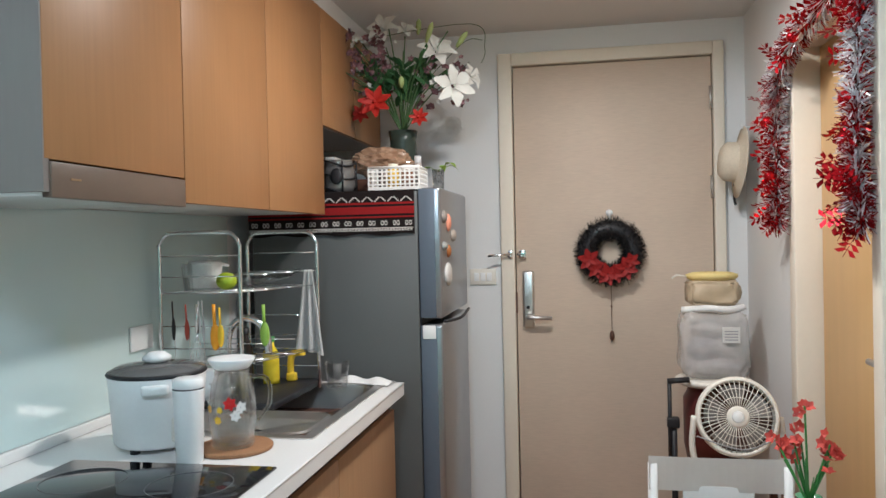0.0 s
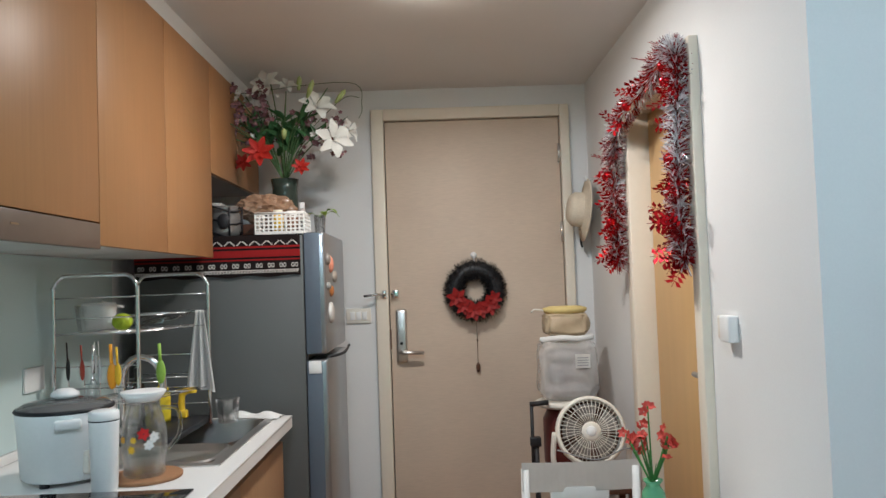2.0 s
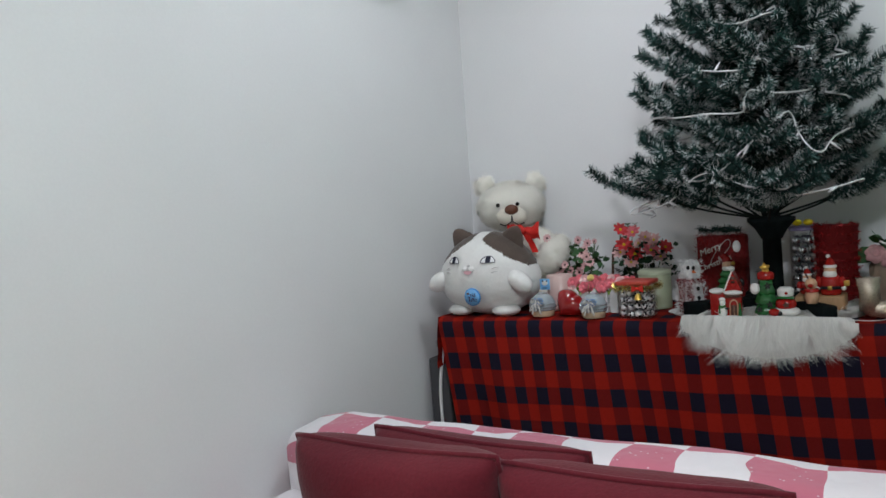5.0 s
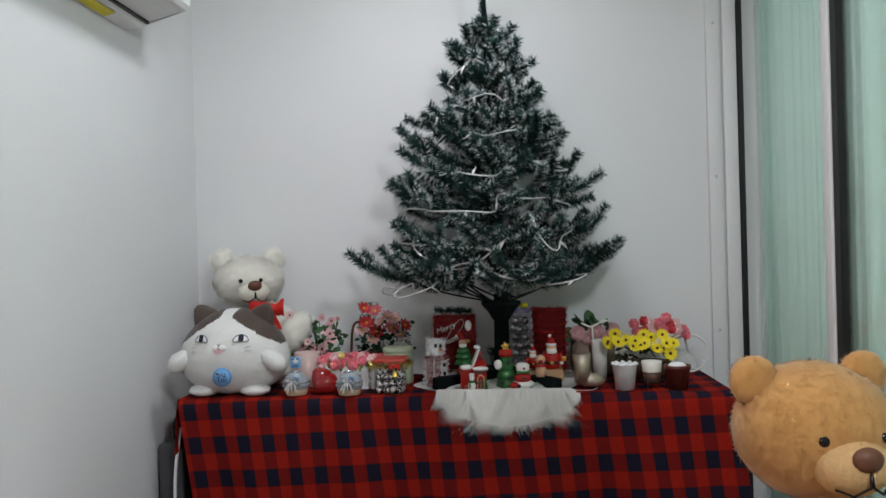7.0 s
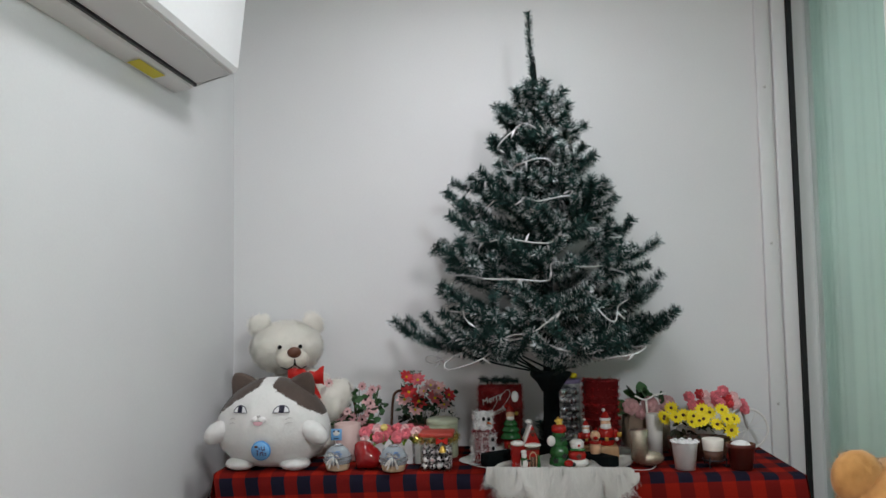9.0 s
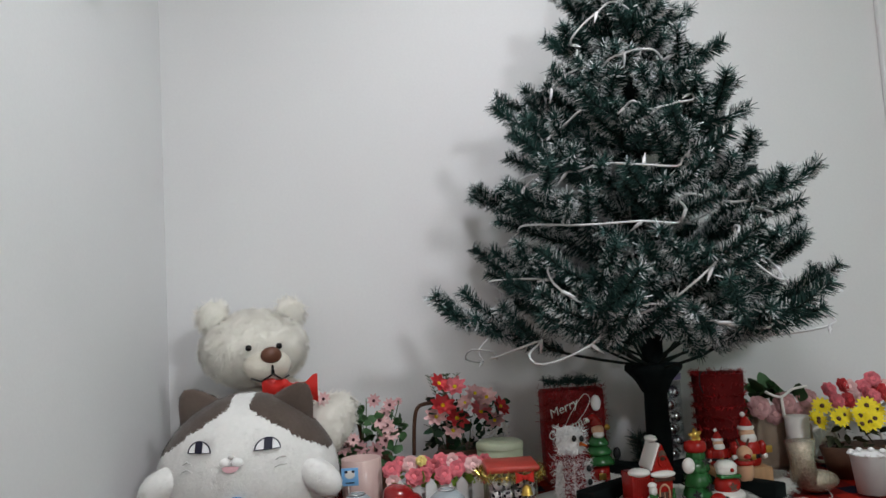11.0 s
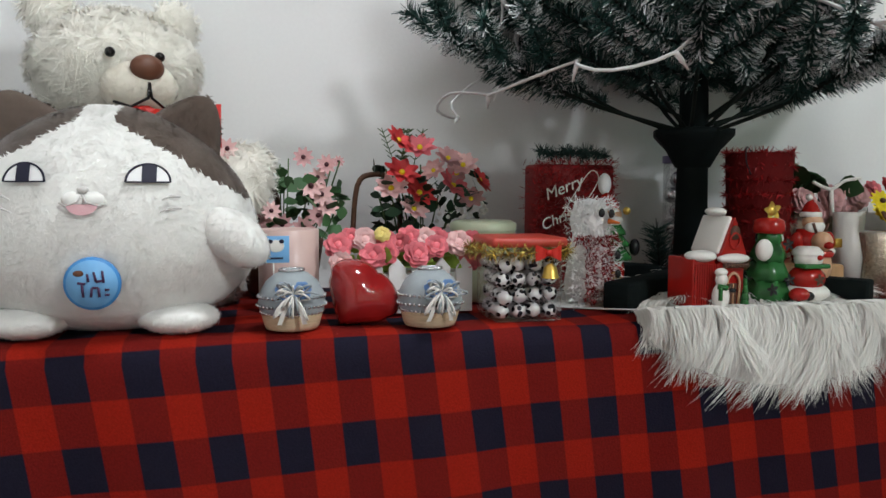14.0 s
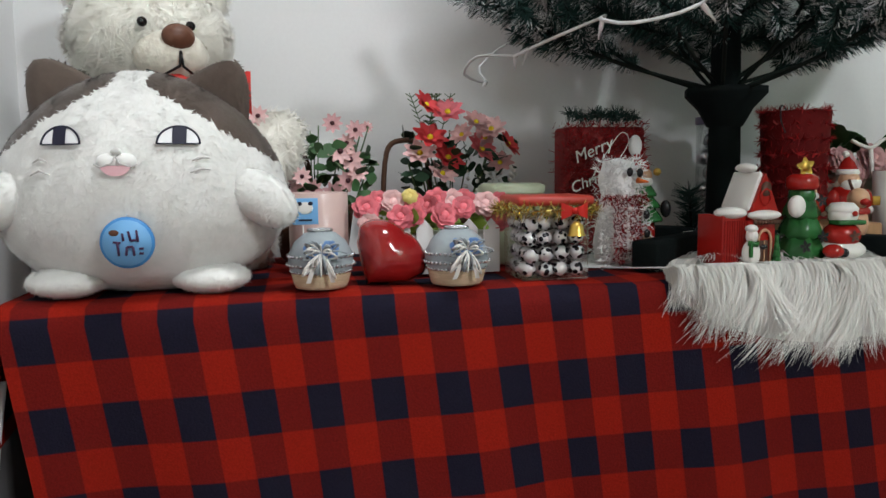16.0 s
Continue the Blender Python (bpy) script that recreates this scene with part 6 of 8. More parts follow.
def branch(z, ang, reach, rise, twigs, gen):
    a = math.radians(ang)
    d = Vector((math.cos(a), math.sin(a), 0))
    lean = Vector((-0.014, 0.03, 0)) * (z / 1.18)
    p0 = Vector((0, 0, z)) + lean
    end = p0 + d * reach + Vector((0, 0, rise))
    mid = p0 + d * reach * 0.5 + Vector((0, 0, rise * 0.35))
    lines = [arc([p0, mid, end], 5)]
    side = Vector((-d.y, d.x, 0))
    for k in range(twigs):
        t = 0.47 + 0.48 * k / max(twigs - 1, 1)
        b = p0.lerp(end, t) + Vector((0, 0, -rise * 0.12))
        s = 1 if k % 2 else -1
        ln = reach * (0.52 - 0.3 * t) * (0.8 + 0.4 * gen.random()) + 0.03
        dirn = (d * 0.75 + side * s * (0.6 + 0.35 * gen.random()) + Vector((0, 0, 0.2 + 0.5 * gen.random() * (1 if k % 3 else (-0.5 if z > 0.3 else 0.3))))).normalized()
        lines.append([b, b + dirn * ln * 0.55, b + dirn * ln + Vector((0, 0, 0.015))])
    return lines


tiers = [(0.232, 0.365, 0.145, 7, 6), (0.242, 0.29, 0.24, 7, 5), (0.35, 0.325, 0.12, 7, 6), (0.43, 0.285, 0.15, 7, 6), (0.51, 0.265, 0.15, 7, 5), (0.59, 0.225, 0.15, 7, 5), (0.67, 0.19, 0.14, 7, 4), (0.74, 0.165, 0.13, 6, 4), (0.81, 0.13, 0.13, 6, 4), (0.88, 0.10, 0.12, 6, 3), (0.95, 0.075, 0.10, 5, 2), (1.02, 0.05, 0.08, 5, 1)]
for ti, (z, reach, rise, n, tw) in enumerate(tiers):
    for k in range(n):
        ang = 360 * k / n + ti * 21 + g.uniform(-15, 15)
        lim = reach * g.uniform(0.80, 1.10)
        c = math.cos(math.radians(ang))
        if math.sin(math.radians(ang)) < 0:
            lim *= 1 - 0.13 * -math.sin(math.radians(ang))
        if c > 0.05:
            lim = min(lim, 0.215 / c)
        lines = branch(z + g.uniform(-0.015, 0.015), ang, lim, rise * g.uniform(0.7, 1.2), tw, g)
        quads = []
        bm = bm_new()
        for li, ln in enumerate(lines):
            pts = [tuple(p) for p in ln]
            L = sum((Vector(pts[i + 1]) - Vector(pts[i])).length for i in range(len(pts) - 1))
            if li == 0:
                tube(bm, pts, 0.003, 5)
                pts = pts[6:] if ti < 2 else pts[2:]
            else:
                tube(bm, pts, 0.0018, 4)
            quads.append(needles(pts, int(110 + 3100 * L), 0.021, 0.0011, g))
        br = part("branch", bm, WIRE, tree)
        quads = np.concatenate(quads)
        slivers("needles", quads, NEEDLE, br)
        slivers("frost", frosted(quads, 0.5, g), FROST, br)["kind"] = "stuff"
quads = needles([(-0.012, 0.028, 0.98), (-0.014, 0.036, 1.15), (-0.016, 0.042, 1.315)], 1100, 0.016, 0.001, g)
slivers("leader_needles", quads, NEEDLE, tree)
slivers("leader_frost", frosted(quads, 0.5, g), FROST, tree)["kind"] = "stuff"
part("leader", tube(bm_new(), [(-0.012, 0.028, 0.98), (-0.016, 0.042, 1.31)], 0.003, 5), WIRE, tree)

# fairy lights wound round the tree
CABLE = mat("silver_cable", (0.62, 0.62, 0.62), 0.3, grain=0.1, scale=200)
lights = thing("fairy_lights", pose(TX, TY, TZ), "unlit fairy lights on a pale cable wound round the tree", "fairy lights")
pts = []
for i in range(300):
    t = i / 299
    a = 2 * math.pi * 7.2 * t + 0.6 + 0.5 * noise.noise(Vector((i * 0.21, 0, 3)))
    z = 0.30 + 0.74 * t + 0.1 * (1 - 0.5 * t) * noise.noise(Vector((i * 0.31, 5, 0))) - 0.03 * abs(math.sin(i * 0.37))
    r = max(0.03, (0.385 - 0.40 * (z - 0.30)) * (0.88 + 0.3 * noise.noise(Vector((i * 0.47, 9, 0)))))
    x = min(r * math.cos(a), 0.19)
    y = r * math.sin(a)
    pts.append(Vector((x - 0.01 * t, y * (0.87 if y < 0 else 1) + 0.03 * t, z)))
part("cable", tube(bm_new(), arc(pts, 3), 0.0021, 5), CABLE, lights)
bulb = mat("clear_bulb", (0.85, 0.85, 0.86), 0.15, grain=0.05, scale=90)
for i in range(1, 299, 3):
    d = Vector((g.normal(), g.normal(), -0.7 + 0.8 * g.normal())).normalized()
    part("bulb", tube(bm_new(), [pts[i], pts[i] + d * 0.016, pts[i] + d * 0.018, pts[i] + d * 0.03], [0.0032, 0.0032, 0.0022, 0.001], 7), bulb, lights)

# fur skirt under the tree
FUR = mat("white_fur", (0.78, 0.765, 0.72), 0.9, grain=0.05, scale=60, island=0.12, sheen=0.2)
skirt = thing("fur_mat", pose(0, 0, 0), "long-haired white fur mat hanging over the table edge", "fur mat")


def skirt_edge(a):
    return (2.245 + 0.20 * math.cos(a), 0.272 + 0.215 * math.sin(a))


bm = bm_new()
lathe(bm, [(0, 0.016), (0.1, 0.016), (0.16, 0.013), (0.178, 0.007), (0.182, 0.0)], 40, m=Matrix.Translation((2.235, 0.275, 0.9285)) @ Matrix.Diagonal((0.93, 1.15, 1, 1)))
part("pelt", bm, FUR, skirt)
part("flap", grid(bm_new(), 40, 8, lambda u, v: Vector((2.052 - 0.006 * math.sin(math.pi * v), 0.075 + 0.395 * u, 0.934 - v * (0.02 + 0.07 * math.sin(math.pi * u) ** 0.7)))), FUR, skirt)
gen = np.random.default_rng(21)
verts, faces, pile = [], [], []


def strand(pts, out, width):
    """A flat tapering hair along points that faces the way out."""
    b = len(verts)
    n = len(pts)
    out = out / np.linalg.norm(out)
    for k, p in enumerate(pts):
        d = pts[min(k + 1, n - 1)] - pts[max(k - 1, 0)]
        w = np.cross(d, out) + gen.normal(size=3) * 0.0008
        w = w / (np.linalg.norm(w) + 1e-9) * width * (1 - 0.85 * (k / (n - 1)) ** 2)
        verts.extend((tuple(p - w), tuple(p + w)))
        pile.extend((tuple(out), tuple(out)))
    faces.extend((b + 2 * k, b + 2 * k + 1, b + 2 * k + 3, b + 2 * k + 2) for k in range(n - 1))


for i in range(13000):
    a = gen.uniform(0, 2 * math.pi)
    q = math.sqrt(gen.random())
    p = np.array([2.235 + 0.165 * q * math.cos(a), 0.275 + 0.2 * q * math.sin(a), 0.9425])
    swirl = noise.noise_vector(Vector(p * 22))
    d = np.array([math.cos(a) - 0.5, math.sin(a) * 1.1, 0.25]) + np.array(swirl) * 1.1 + gen.normal(size=3) * 0.12
    ln = 0.026 + 0.022 * gen.random()
    pts = [p.copy()]
    for k in range(3):
        p = p + d / np.linalg.norm(d) * ln / 3
        d[2] -= 0.45
        p[2] = max(p[2], 0.9425 if q < 0.85 else 0.93)
        pts.append(p.copy())
    strand(pts, np.array([-0.25, 0, 1.0]) + np.array(swirl) * 0.35 + gen.normal(size=3) * 0.07, 0.0011)
for layer in range(3):
    y = 0.088 + 0.005 * layer
    while y < 0.462:
        wide = gen.uniform(0.006, 0.018)
        c = y + wide / 2
        q = max(0.0, 1 - ((c - 0.275) / 0.215) ** 2)
        reach = (0.118 * q ** 0.75 + 0.026) * gen.uniform(0.5, 1.08)
        lean = (c - 0.275) * 0.45 + gen.normal() * 0.12
        bend = gen.normal() * 0.25
        for i in range(int(16000 * wide)):
            off = gen.uniform(-0.6, 0.6)
            deep = gen.random()
            stray = gen.normal() * 0.16
            ln = reach * (0.5 + 0.55 * gen.random() ** 0.7) * (1 - 0.25 * abs(off))
            p = np.array([2.075 - 0.012 * layer + 0.02 * deep, c + off * wide, 0.936 + 0.004 * layer])
            pts = [p.copy()]
            d = np.array([-1.0, 0.0, 0.12])
            for k in range(7):
                t = (k + 1) / 7
                p = p + d / np.linalg.norm(d) * ln / 7
                p[1] = c + off * wide * (1 - 0.66 * t ** 2) + (lean * t + (bend + stray) * t * t) * ln + 0.0005 * gen.normal()
                d = np.array([-0.75 * (1 - t) ** 2 - 0.05 + 0.1 * deep * t, 0.0, -1.0 + 0.8 * (1 - t) ** 3])
                pts.append(p.copy())
            strand(pts, np.array([-1.0, 0.5 * off + 0.15 * gen.normal(), 0.6 + 0.1 * gen.normal()]), 0.00038)
        y += wide * gen.uniform(0.6, 0.85)
me = bpy.data.meshes.new("fur")
me.from_pydata(verts, [], faces)
me.materials.append(FUR)
me.polygons.foreach_set("use_smooth", [True] * len(faces))
me.normals_split_custom_set_from_vertices(pile)
ob = new("fur", me)
ob.parent = skirt
ob["kind"] = "stuff"
solo("mat_cable", tube(bm_new(), arc([(2.16, 0.52, 0.931), (2.075, 0.46, 0.94), (2.05, 0.36, 0.944), (2.053, 0.25, 0.945), (2.05, 0.13, 0.943), (2.09, 0.04, 0.934), (2.2, 0.0, 0.931)], 6), 0.0011, 5), CABLE, Matrix(), "thin clear light cable lying on the fur mat", "cable")

# ---- plush toys ----
CAT_W = mat("white_plush", (0.84, 0.83, 0.80), 0.95, grain=0.06, scale=130, bump=0.15, sheen=0.4)
CAT_B = mat("brown_plush", (0.115, 0.085, 0.07), 0.95, grain=0.15, scale=130, bump=0.15, sheen=0.25)
NAVY = mat("navy_embroidery", (0.012, 0.012, 0.03), 0.6, grain=0.1, scale=200)
EYE_W = mat("white_embroidery", (0.82, 0.82, 0.82), 0.6)
PINK = mat("pink_felt", (0.72, 0.42, 0.45), 0.8, grain=0.08, scale=150)
TAG_B = mat("blue_tag", (0.16, 0.42, 0.72), 0.5, grain=0.04, scale=60)
STITCH = mat("grey_stitch", (0.6, 0.58, 0.56), 0.8)
CREAM = mat("cream_plush", (0.90, 0.87, 0.79), 0.95, grain=0.05, scale=110, bump=0.1, sheen=0.4)
CREAM_S = mat("cream_short_plush", (0.78, 0.73, 0.63), 0.9, grain=0.05, scale=150, bump=0.3, sheen=0.3)
NOSE = mat("brown_nose", (0.13, 0.05, 0.028), 0.45, grain=0.12, scale=150)
TAN = mat("tan_plush", (0.50, 0.255, 0.085), 0.95, grain=0.12, scale=110, bump=0.1, sheen=0.35)
TAN_S = mat("tan_short_plush", (0.58, 0.36, 0.17), 0.9, grain=0.08, scale=150, bump=0.3)
BOW = mat("red_satin", (0.55, 0.018, 0.012), 0.45, grain=0.1, scale=60, big=0.08)


def fuzz(bm, count, length, width, slots, seed, droop=0.25, clump=0.35, lift=0.12, soft=0.3):
    """Fur: short tapering tufts all over the faces of some slots."""
    gen = np.random.default_rng(seed)
    fs = [f for f in bm.faces if f.material_index in slots]
    area = np.array([f.calc_area() for f in fs])
    pick = gen.choice(len(fs), count, p=area / area.sum())
    bm.normal_update()
    pile = bm.verts.layers.float_vector.get("pile") or bm.verts.layers.float_vector.new("pile")
    fs = [f for f in bm.faces if f.material_index in slots]
    made = []
    for i in pick:
        f = fs[i]
        w = gen.dirichlet(np.ones(len(f.verts)))
        p = Vector((0, 0, 0))
        for v, k in zip(f.verts, w):
            p += v.co * float(k)
        r = noise.noise_vector(p * 45) * clump
        d = r * 1.6 + Vector((gen.normal(), gen.normal(), gen.normal())) * 0.22 + Vector((0, 0, -droop))
        d = ((d - f.normal * d.dot(f.normal)).normalized() + f.normal * (lift + 0.22 * gen.random())).normalized()
        ln = length * gen.uniform(0.6, 1.15)
        s = d.cross(f.normal + Vector((gen.normal(), gen.normal(), gen.normal())) * 0.06).normalized() * width
        lean = (f.normal + (r * 0.38 + Vector((gen.normal(), gen.normal(), gen.normal())) * 0.08) * soft).normalized()
        made.append((p + f.normal * 0.0002, d * ln, s, f.material_index, lean))
    for p, d, s, slot, lean in made:
        tri = [bm.verts.new(q) for q in (p - s, p + s, p + d + s * 0.15)]
        for v in tri:
            v[pile] = lean
        nf = bm.faces.new(tri)
        nf.material_index = slot
        nf.smooth = True
    return bm


def cat_toy():
    C, RX, RY, RZ = Vector((2.165, 1.079, 1.049)), 0.124, 0.160, 0.127

    def surf(y, z, off=0.0015):
        k = 1 + 0.16 * max(-1, min(1, -(z - C.z) / RZ))
        q = 1 - ((y - C.y) / (RY * k)) ** 2 - ((z - C.z) / RZ) ** 2
        return Vector((C.x - RX * math.sqrt(max(q, 0.0)) - off, y, z))

    bm = bm_new()
    bmesh.ops.create_uvsphere(bm, u_segments=110, v_segments=80, radius=1)
    for v in bm.verts:
        x, y, z = v.co
        k = 1 + 0.16 * -z
        v.co = C + Vector((RX * x, RY * k * y, RZ * (z if z > -0.75 else -0.75 - (abs(z) - 0.75) * 0.9)))
    for f in bm.faces:
        f.smooth = True
        p = f.calc_center_median()
        dy, z = abs(p.y - C.y), p.z - C.z
        lim = 0.110 - (dy - 0.012) * 0.62
        f.material_index = 1 if z > lim and dy > 0.018 else 0
    for s in (-1, 1):
        for side in (-1, 1):
            def ear(u, v):
                q = 2 * u - 1
                w = q * (1 - v) ** 0.55
                thick = math.sqrt(max(0.0, 1 - q * q)) * (1 - v) ** 0.45
                return Vector((C.x + 0.004 + side * 0.02 * thick - 0.012 * v, C.y + s * (0.072 + 0.038 * v + 0.044 * w), 1.126 + 0.062 * v - 0.027 * w))
            grid(bm, 18, 16, ear, 1)
        ball(bm, (C.x - 0.072, C.y + s * 0.136, 1.032), (0.03, 0.043, 0.027), 0, 26, 16, m=pose(0, 0, 0, s * -36, 0, 0))
        ball(bm, (C.x - 0.052, C.y + s * 0.076, 0.944), (0.04, 0.043, 0.017), 0, 26, 14)
    fuzz(bm, 36000, 0.0068, 0.001, (0, 1), 5, droop=0.2, clump=0.55, lift=0.14, soft=0.6)
    for s in (-1, 1):
        ey, ez, w, h = C.y + 0.001 + s * 0.057, 1.091, 0.0195, 0.0175

        def lid(u, v):
            a = math.pi * u
            return surf(ey + w * math.cos(a) * v, ez + h * math.sin(a) * v, 0.0065)
        grid(bm, 16, 4, lid, 3)
        grid(bm, 6, 6, lambda u, v: surf(ey + (u - 0.5) * 0.0135 + s * 0.001, ez + v * 0.018 * (1 - 0.35 * (u - 0.5) ** 2), 0.0078), 2)
        tube(bm, [surf(ey + (w + 0.0008) * math.cos(a), ez + (h + 0.0008) * math.sin(a), 0.007) for a in np.linspace(0, math.pi, 16)], 0.0011, 6, 2)
        tube(bm, [surf(ey - w, ez, 0.007), surf(ey, ez, 0.007), surf(ey + w, ez, 0.007)], 0.0008, 6, 2)
        for dz, ln in ((-0.014, 0.017), (-0.026, 0.02)):
            y = C.y + 0.001 + s * 0.078
            tube(bm, [surf(y - s * ln / 2, ez + dz - 0.004, 0.0065), surf(y, ez + dz, 0.0072), surf(y + s * ln / 2, ez + dz - 0.001 - 0.004 * (s > 0), 0.0065)], [0.0006, 0.0015, 0.0006], 6, 6)
    fy, fz = C.y + 0.003, 1.083
    ball(bm, surf(fy, fz, 0.004), (0.004, 0.0055, 0.0038), 6, 14, 8)
    for s in (-1, 1):
        ball(bm, surf(fy + s * 0.009, fz - 0.010, 0.0), (0.008, 0.011, 0.0085), 0, 18, 12)
        tube(bm, [surf(fy, fz - 0.004, 0.008), surf(fy + s * 0.004, fz - 0.012, 0.0085), surf(fy + s * 0.015, fz - 0.0155, 0.007), surf(fy + s * 0.021, fz - 0.0125, 0.006)], 0.0008, 6, 6)
    grid(bm, 12, 4, lambda u, v: surf(fy + 0.0145 * math.cos(math.pi * (1 + u)) * v, fz - 0.014 + 0.0105 * math.sin(math.pi * (1 + u)) * v, 0.0075), 4)
    tc = surf(C.y - 0.003, 0.991, 0.011)
    for r, off, slot in ((0.0265, 0.0, 7), (0.0238, -0.0016, 5)):
        lathe(bm, [(0, -0.002), (r, -0.002), (r, 0.002), (0, 0.002)], 36, slot, Matrix.Translation(tc + Vector((off, 0, 0))) @ pose(0, 0, 0, 0, 84, 0))
    tube(bm, [tc + Vector((0.0, 0, 0.026)), tc + Vector((0.004, 0, 0.036)), tc + Vector((0.009, 0.002, 0.05))], 0.0012, 6, 3)
    for y0, z0, y1, z1 in ((0.004, 0.010, 0.003, 0.002), (-0.002, 0.012, -0.004, 0.002), (-0.004, 0.002, -0.010, 0.003), (-0.010, 0.013, -0.011, 0.001), (0.013, 0.001, 0.006, 0.0), (0.009, 0.0, 0.008, -0.013), (0.0, -0.004, 0.001, -0.013), (0.0, -0.004, -0.006, -0.004), (-0.006, -0.004, -0.007, -0.013), (-0.012, -0.006, -0.016, -0.006), (-0.012, -0.011, -0.016, -0.011)):
        tube(bm, [tc + Vector((-0.0048, y0, z0)), tc + Vector((-0.0048, y1, z1))], 0.0013, 5, 8)
    ball(bm, tc + Vector((-0.004, 0.012, 0.011)), (0.0015, 0.006, 0.004), 9, 10, 6)
    return bm


solo("plush_cat", cat_toy(), [CAT_W, CAT_B, NAVY, EYE_W, PINK, TAG_B, STITCH, mat("tag_rim", (0.05, 0.27, 0.62), 0.45), mat("tag_letters", (0.06, 0.02, 0.07), 0.5), NOSE], Matrix(), "round white plush cat with brown patches and a blue tag", "plush toy")


def bear_toy(head, r, fur, short, nose, turn, body, body_r, seed, length, bow=None, arms=True, tilt=0, wide=1.05, high=0.92, face=1.0):
    bm = bm_new()
    m = Matrix.Translation(head) @ pose(0, 0, 0, tilt, 0, turn)

    def at(x, y, z):
        return m @ Vector((x * r, y * r, z * r))
    rot = m.to_3x3().to_4x4()
    ball(bm, head, (r * 0.95, r * wide, r * high), 0, 40, 28, rot)
    for s in (-1, 1):
        ball(bm, at(0.05, s * 0.8 * wide / 1.05, 0.68 - 0.1 * (0.92 - high)), (r * 0.2, r * 0.34 * face, r * 0.34 * face), 0, 22, 14, rot)
    ball(bm, body, body_r, 0, 36, 24)
    for s in (-1, 1):
        if arms:
            ball(bm, (body[0] - body_r[0] * 0.55, body[1] + s * body_r[1] * 0.92, body[2] + body_r[2] * 0.25), (body_r[0] * 0.45, body_r[1] * 0.36, body_r[2] * 0.55), 0, 22, 14, pose(0, 0, 0, s * -28, 25, 0))
        ball(bm, (body[0] - body_r[0] * 0.9, body[1] + s * body_r[1] * 0.62, body[2] - body_r[2] * 0.72), (body_r[0] * 0.85, body_r[1] * 0.36, body_r[2] * 0.3), 0, 22, 14)
    fuzz(bm, 40000 if face < 1 else 22000, length, 0.001, (0,), seed, droop=0.12, clump=0.55, lift=0.22, soft=0.4)
    ball(bm, at(-0.78, 0.0, -0.28), (r * 0.36, r * 0.5 * (0.4 + 0.6 * face), r * 0.38 * (0.2 + 0.8 * face)), 1, 30, 20, rot)
    fuzz(bm, 1500, length * 0.35, 0.001, (1,), seed + 1, droop=0.1)
    ball(bm, at(-1.1, 0.0, -0.13 + 0.25 * (1 - face)), (r * 0.12, r * 0.2, r * 0.155), 2, 20, 14, rot)
    for s in (-1, 1):
        ball(bm, at(-1.0 if face < 1 else -0.84, s * 0.4 * (2 * face - 1) + (0.1 if face < 1 else 0), 0.06), r * (0.06 if face < 1 else 0.075), 3, 16, 10)
        tube(bm, [at(-1.16, 0, -0.27), at(-1.17, s * 0.02, -0.45), at(-1.1, s * 0.2, -0.56), at(-0.98, s * 0.36, -0.5)], r * 0.018, 6, 3)
    if bow:
        b = Vector(bow)
        for s in (-1, 1):
            grid(bm, 10, 8, lambda u, v: b + Vector((-0.012 * math.sin(math.pi * v) * (1 - 0.3 * u) - 0.004, s * u * 0.055, (v - 0.5) * (0.016 + 0.042 * u) + 0.004 * math.sin(9 * u) + s * 0.004)), 4)
            grid(bm, 8, 4, lambda u, v: b + Vector((-0.006 - 0.004 * math.sin(6 * u), s * (0.006 + 0.03 * u) + (v - 0.5) * 0.022, -0.07 * u)), 4)
        ball(bm, b + Vector((-0.012, 0, 0)), (0.012, 0.012, 0.012), 4, 14, 10)
    return bm


BLACK_EYE = mat("black_eye", (0.01, 0.009, 0.009), 0.12)
solo("plush_bear", bear_toy((2.39, 1.106, 1.247), 0.108, CREAM, CREAM_S, NOSE, 27, (2.40, 1.066, 1.055), (0.088, 0.128, 0.125), 7, 0.024, bow=(2.298, 1.018, 1.168), arms=True, wide=1.02, high=0.74, face=0.86), [CREAM, CREAM_S, NOSE, BLACK_EYE, BOW], Matrix(), "fluffy cream plush bear with a red satin bow", "plush toy")
solo("plush_bear", bear_toy((1.30, -0.245, 1.01), 0.128, TAN, TAN_S, NOSE, 12, (1.26, -0.235, 0.665), (0.13, 0.15, 0.24), 9, 0.013), [TAN, TAN_S, NOSE, BLACK_EYE], Matrix(), "large tan plush bear sitting on the patchwork sofa", "plush toy")

# ---- ornaments on the console table ----
TT = 0.9285
CER_R = mat("red_ceramic", (0.36, 0.014, 0.01), 0.2, grain=0.12, scale=40, big=0.05)
CER_W = mat("white_ceramic", (0.76, 0.74, 0.70), 0.3, grain=0.05, scale=60)
CER_G = mat("green_ceramic", (0.02, 0.13, 0.035), 0.22, grain=0.2, scale=40, big=0.1)
CER_K = mat("black_ceramic", (0.015, 0.015, 0.016), 0.25)
SKIN = mat("peach_ceramic", (0.62, 0.36, 0.22), 0.35)
GOLD = mat("gold_paint", (0.62, 0.40, 0.09), 0.3, metal=0.8)
STRAW = mat("straw", (0.60, 0.46, 0.31), 0.8, grain=0.25, scale=60, stretch=(1, 1, 8), bump=0.3)
SILVER = mat("silver_cord", (0.55, 0.55, 0.56), 0.25, metal=0.9, grain=0.3, scale=300)
TULLE = mat("pale_blue_tulle", (0.30, 0.34, 0.36), 0.6, grain=0.2, scale=60)
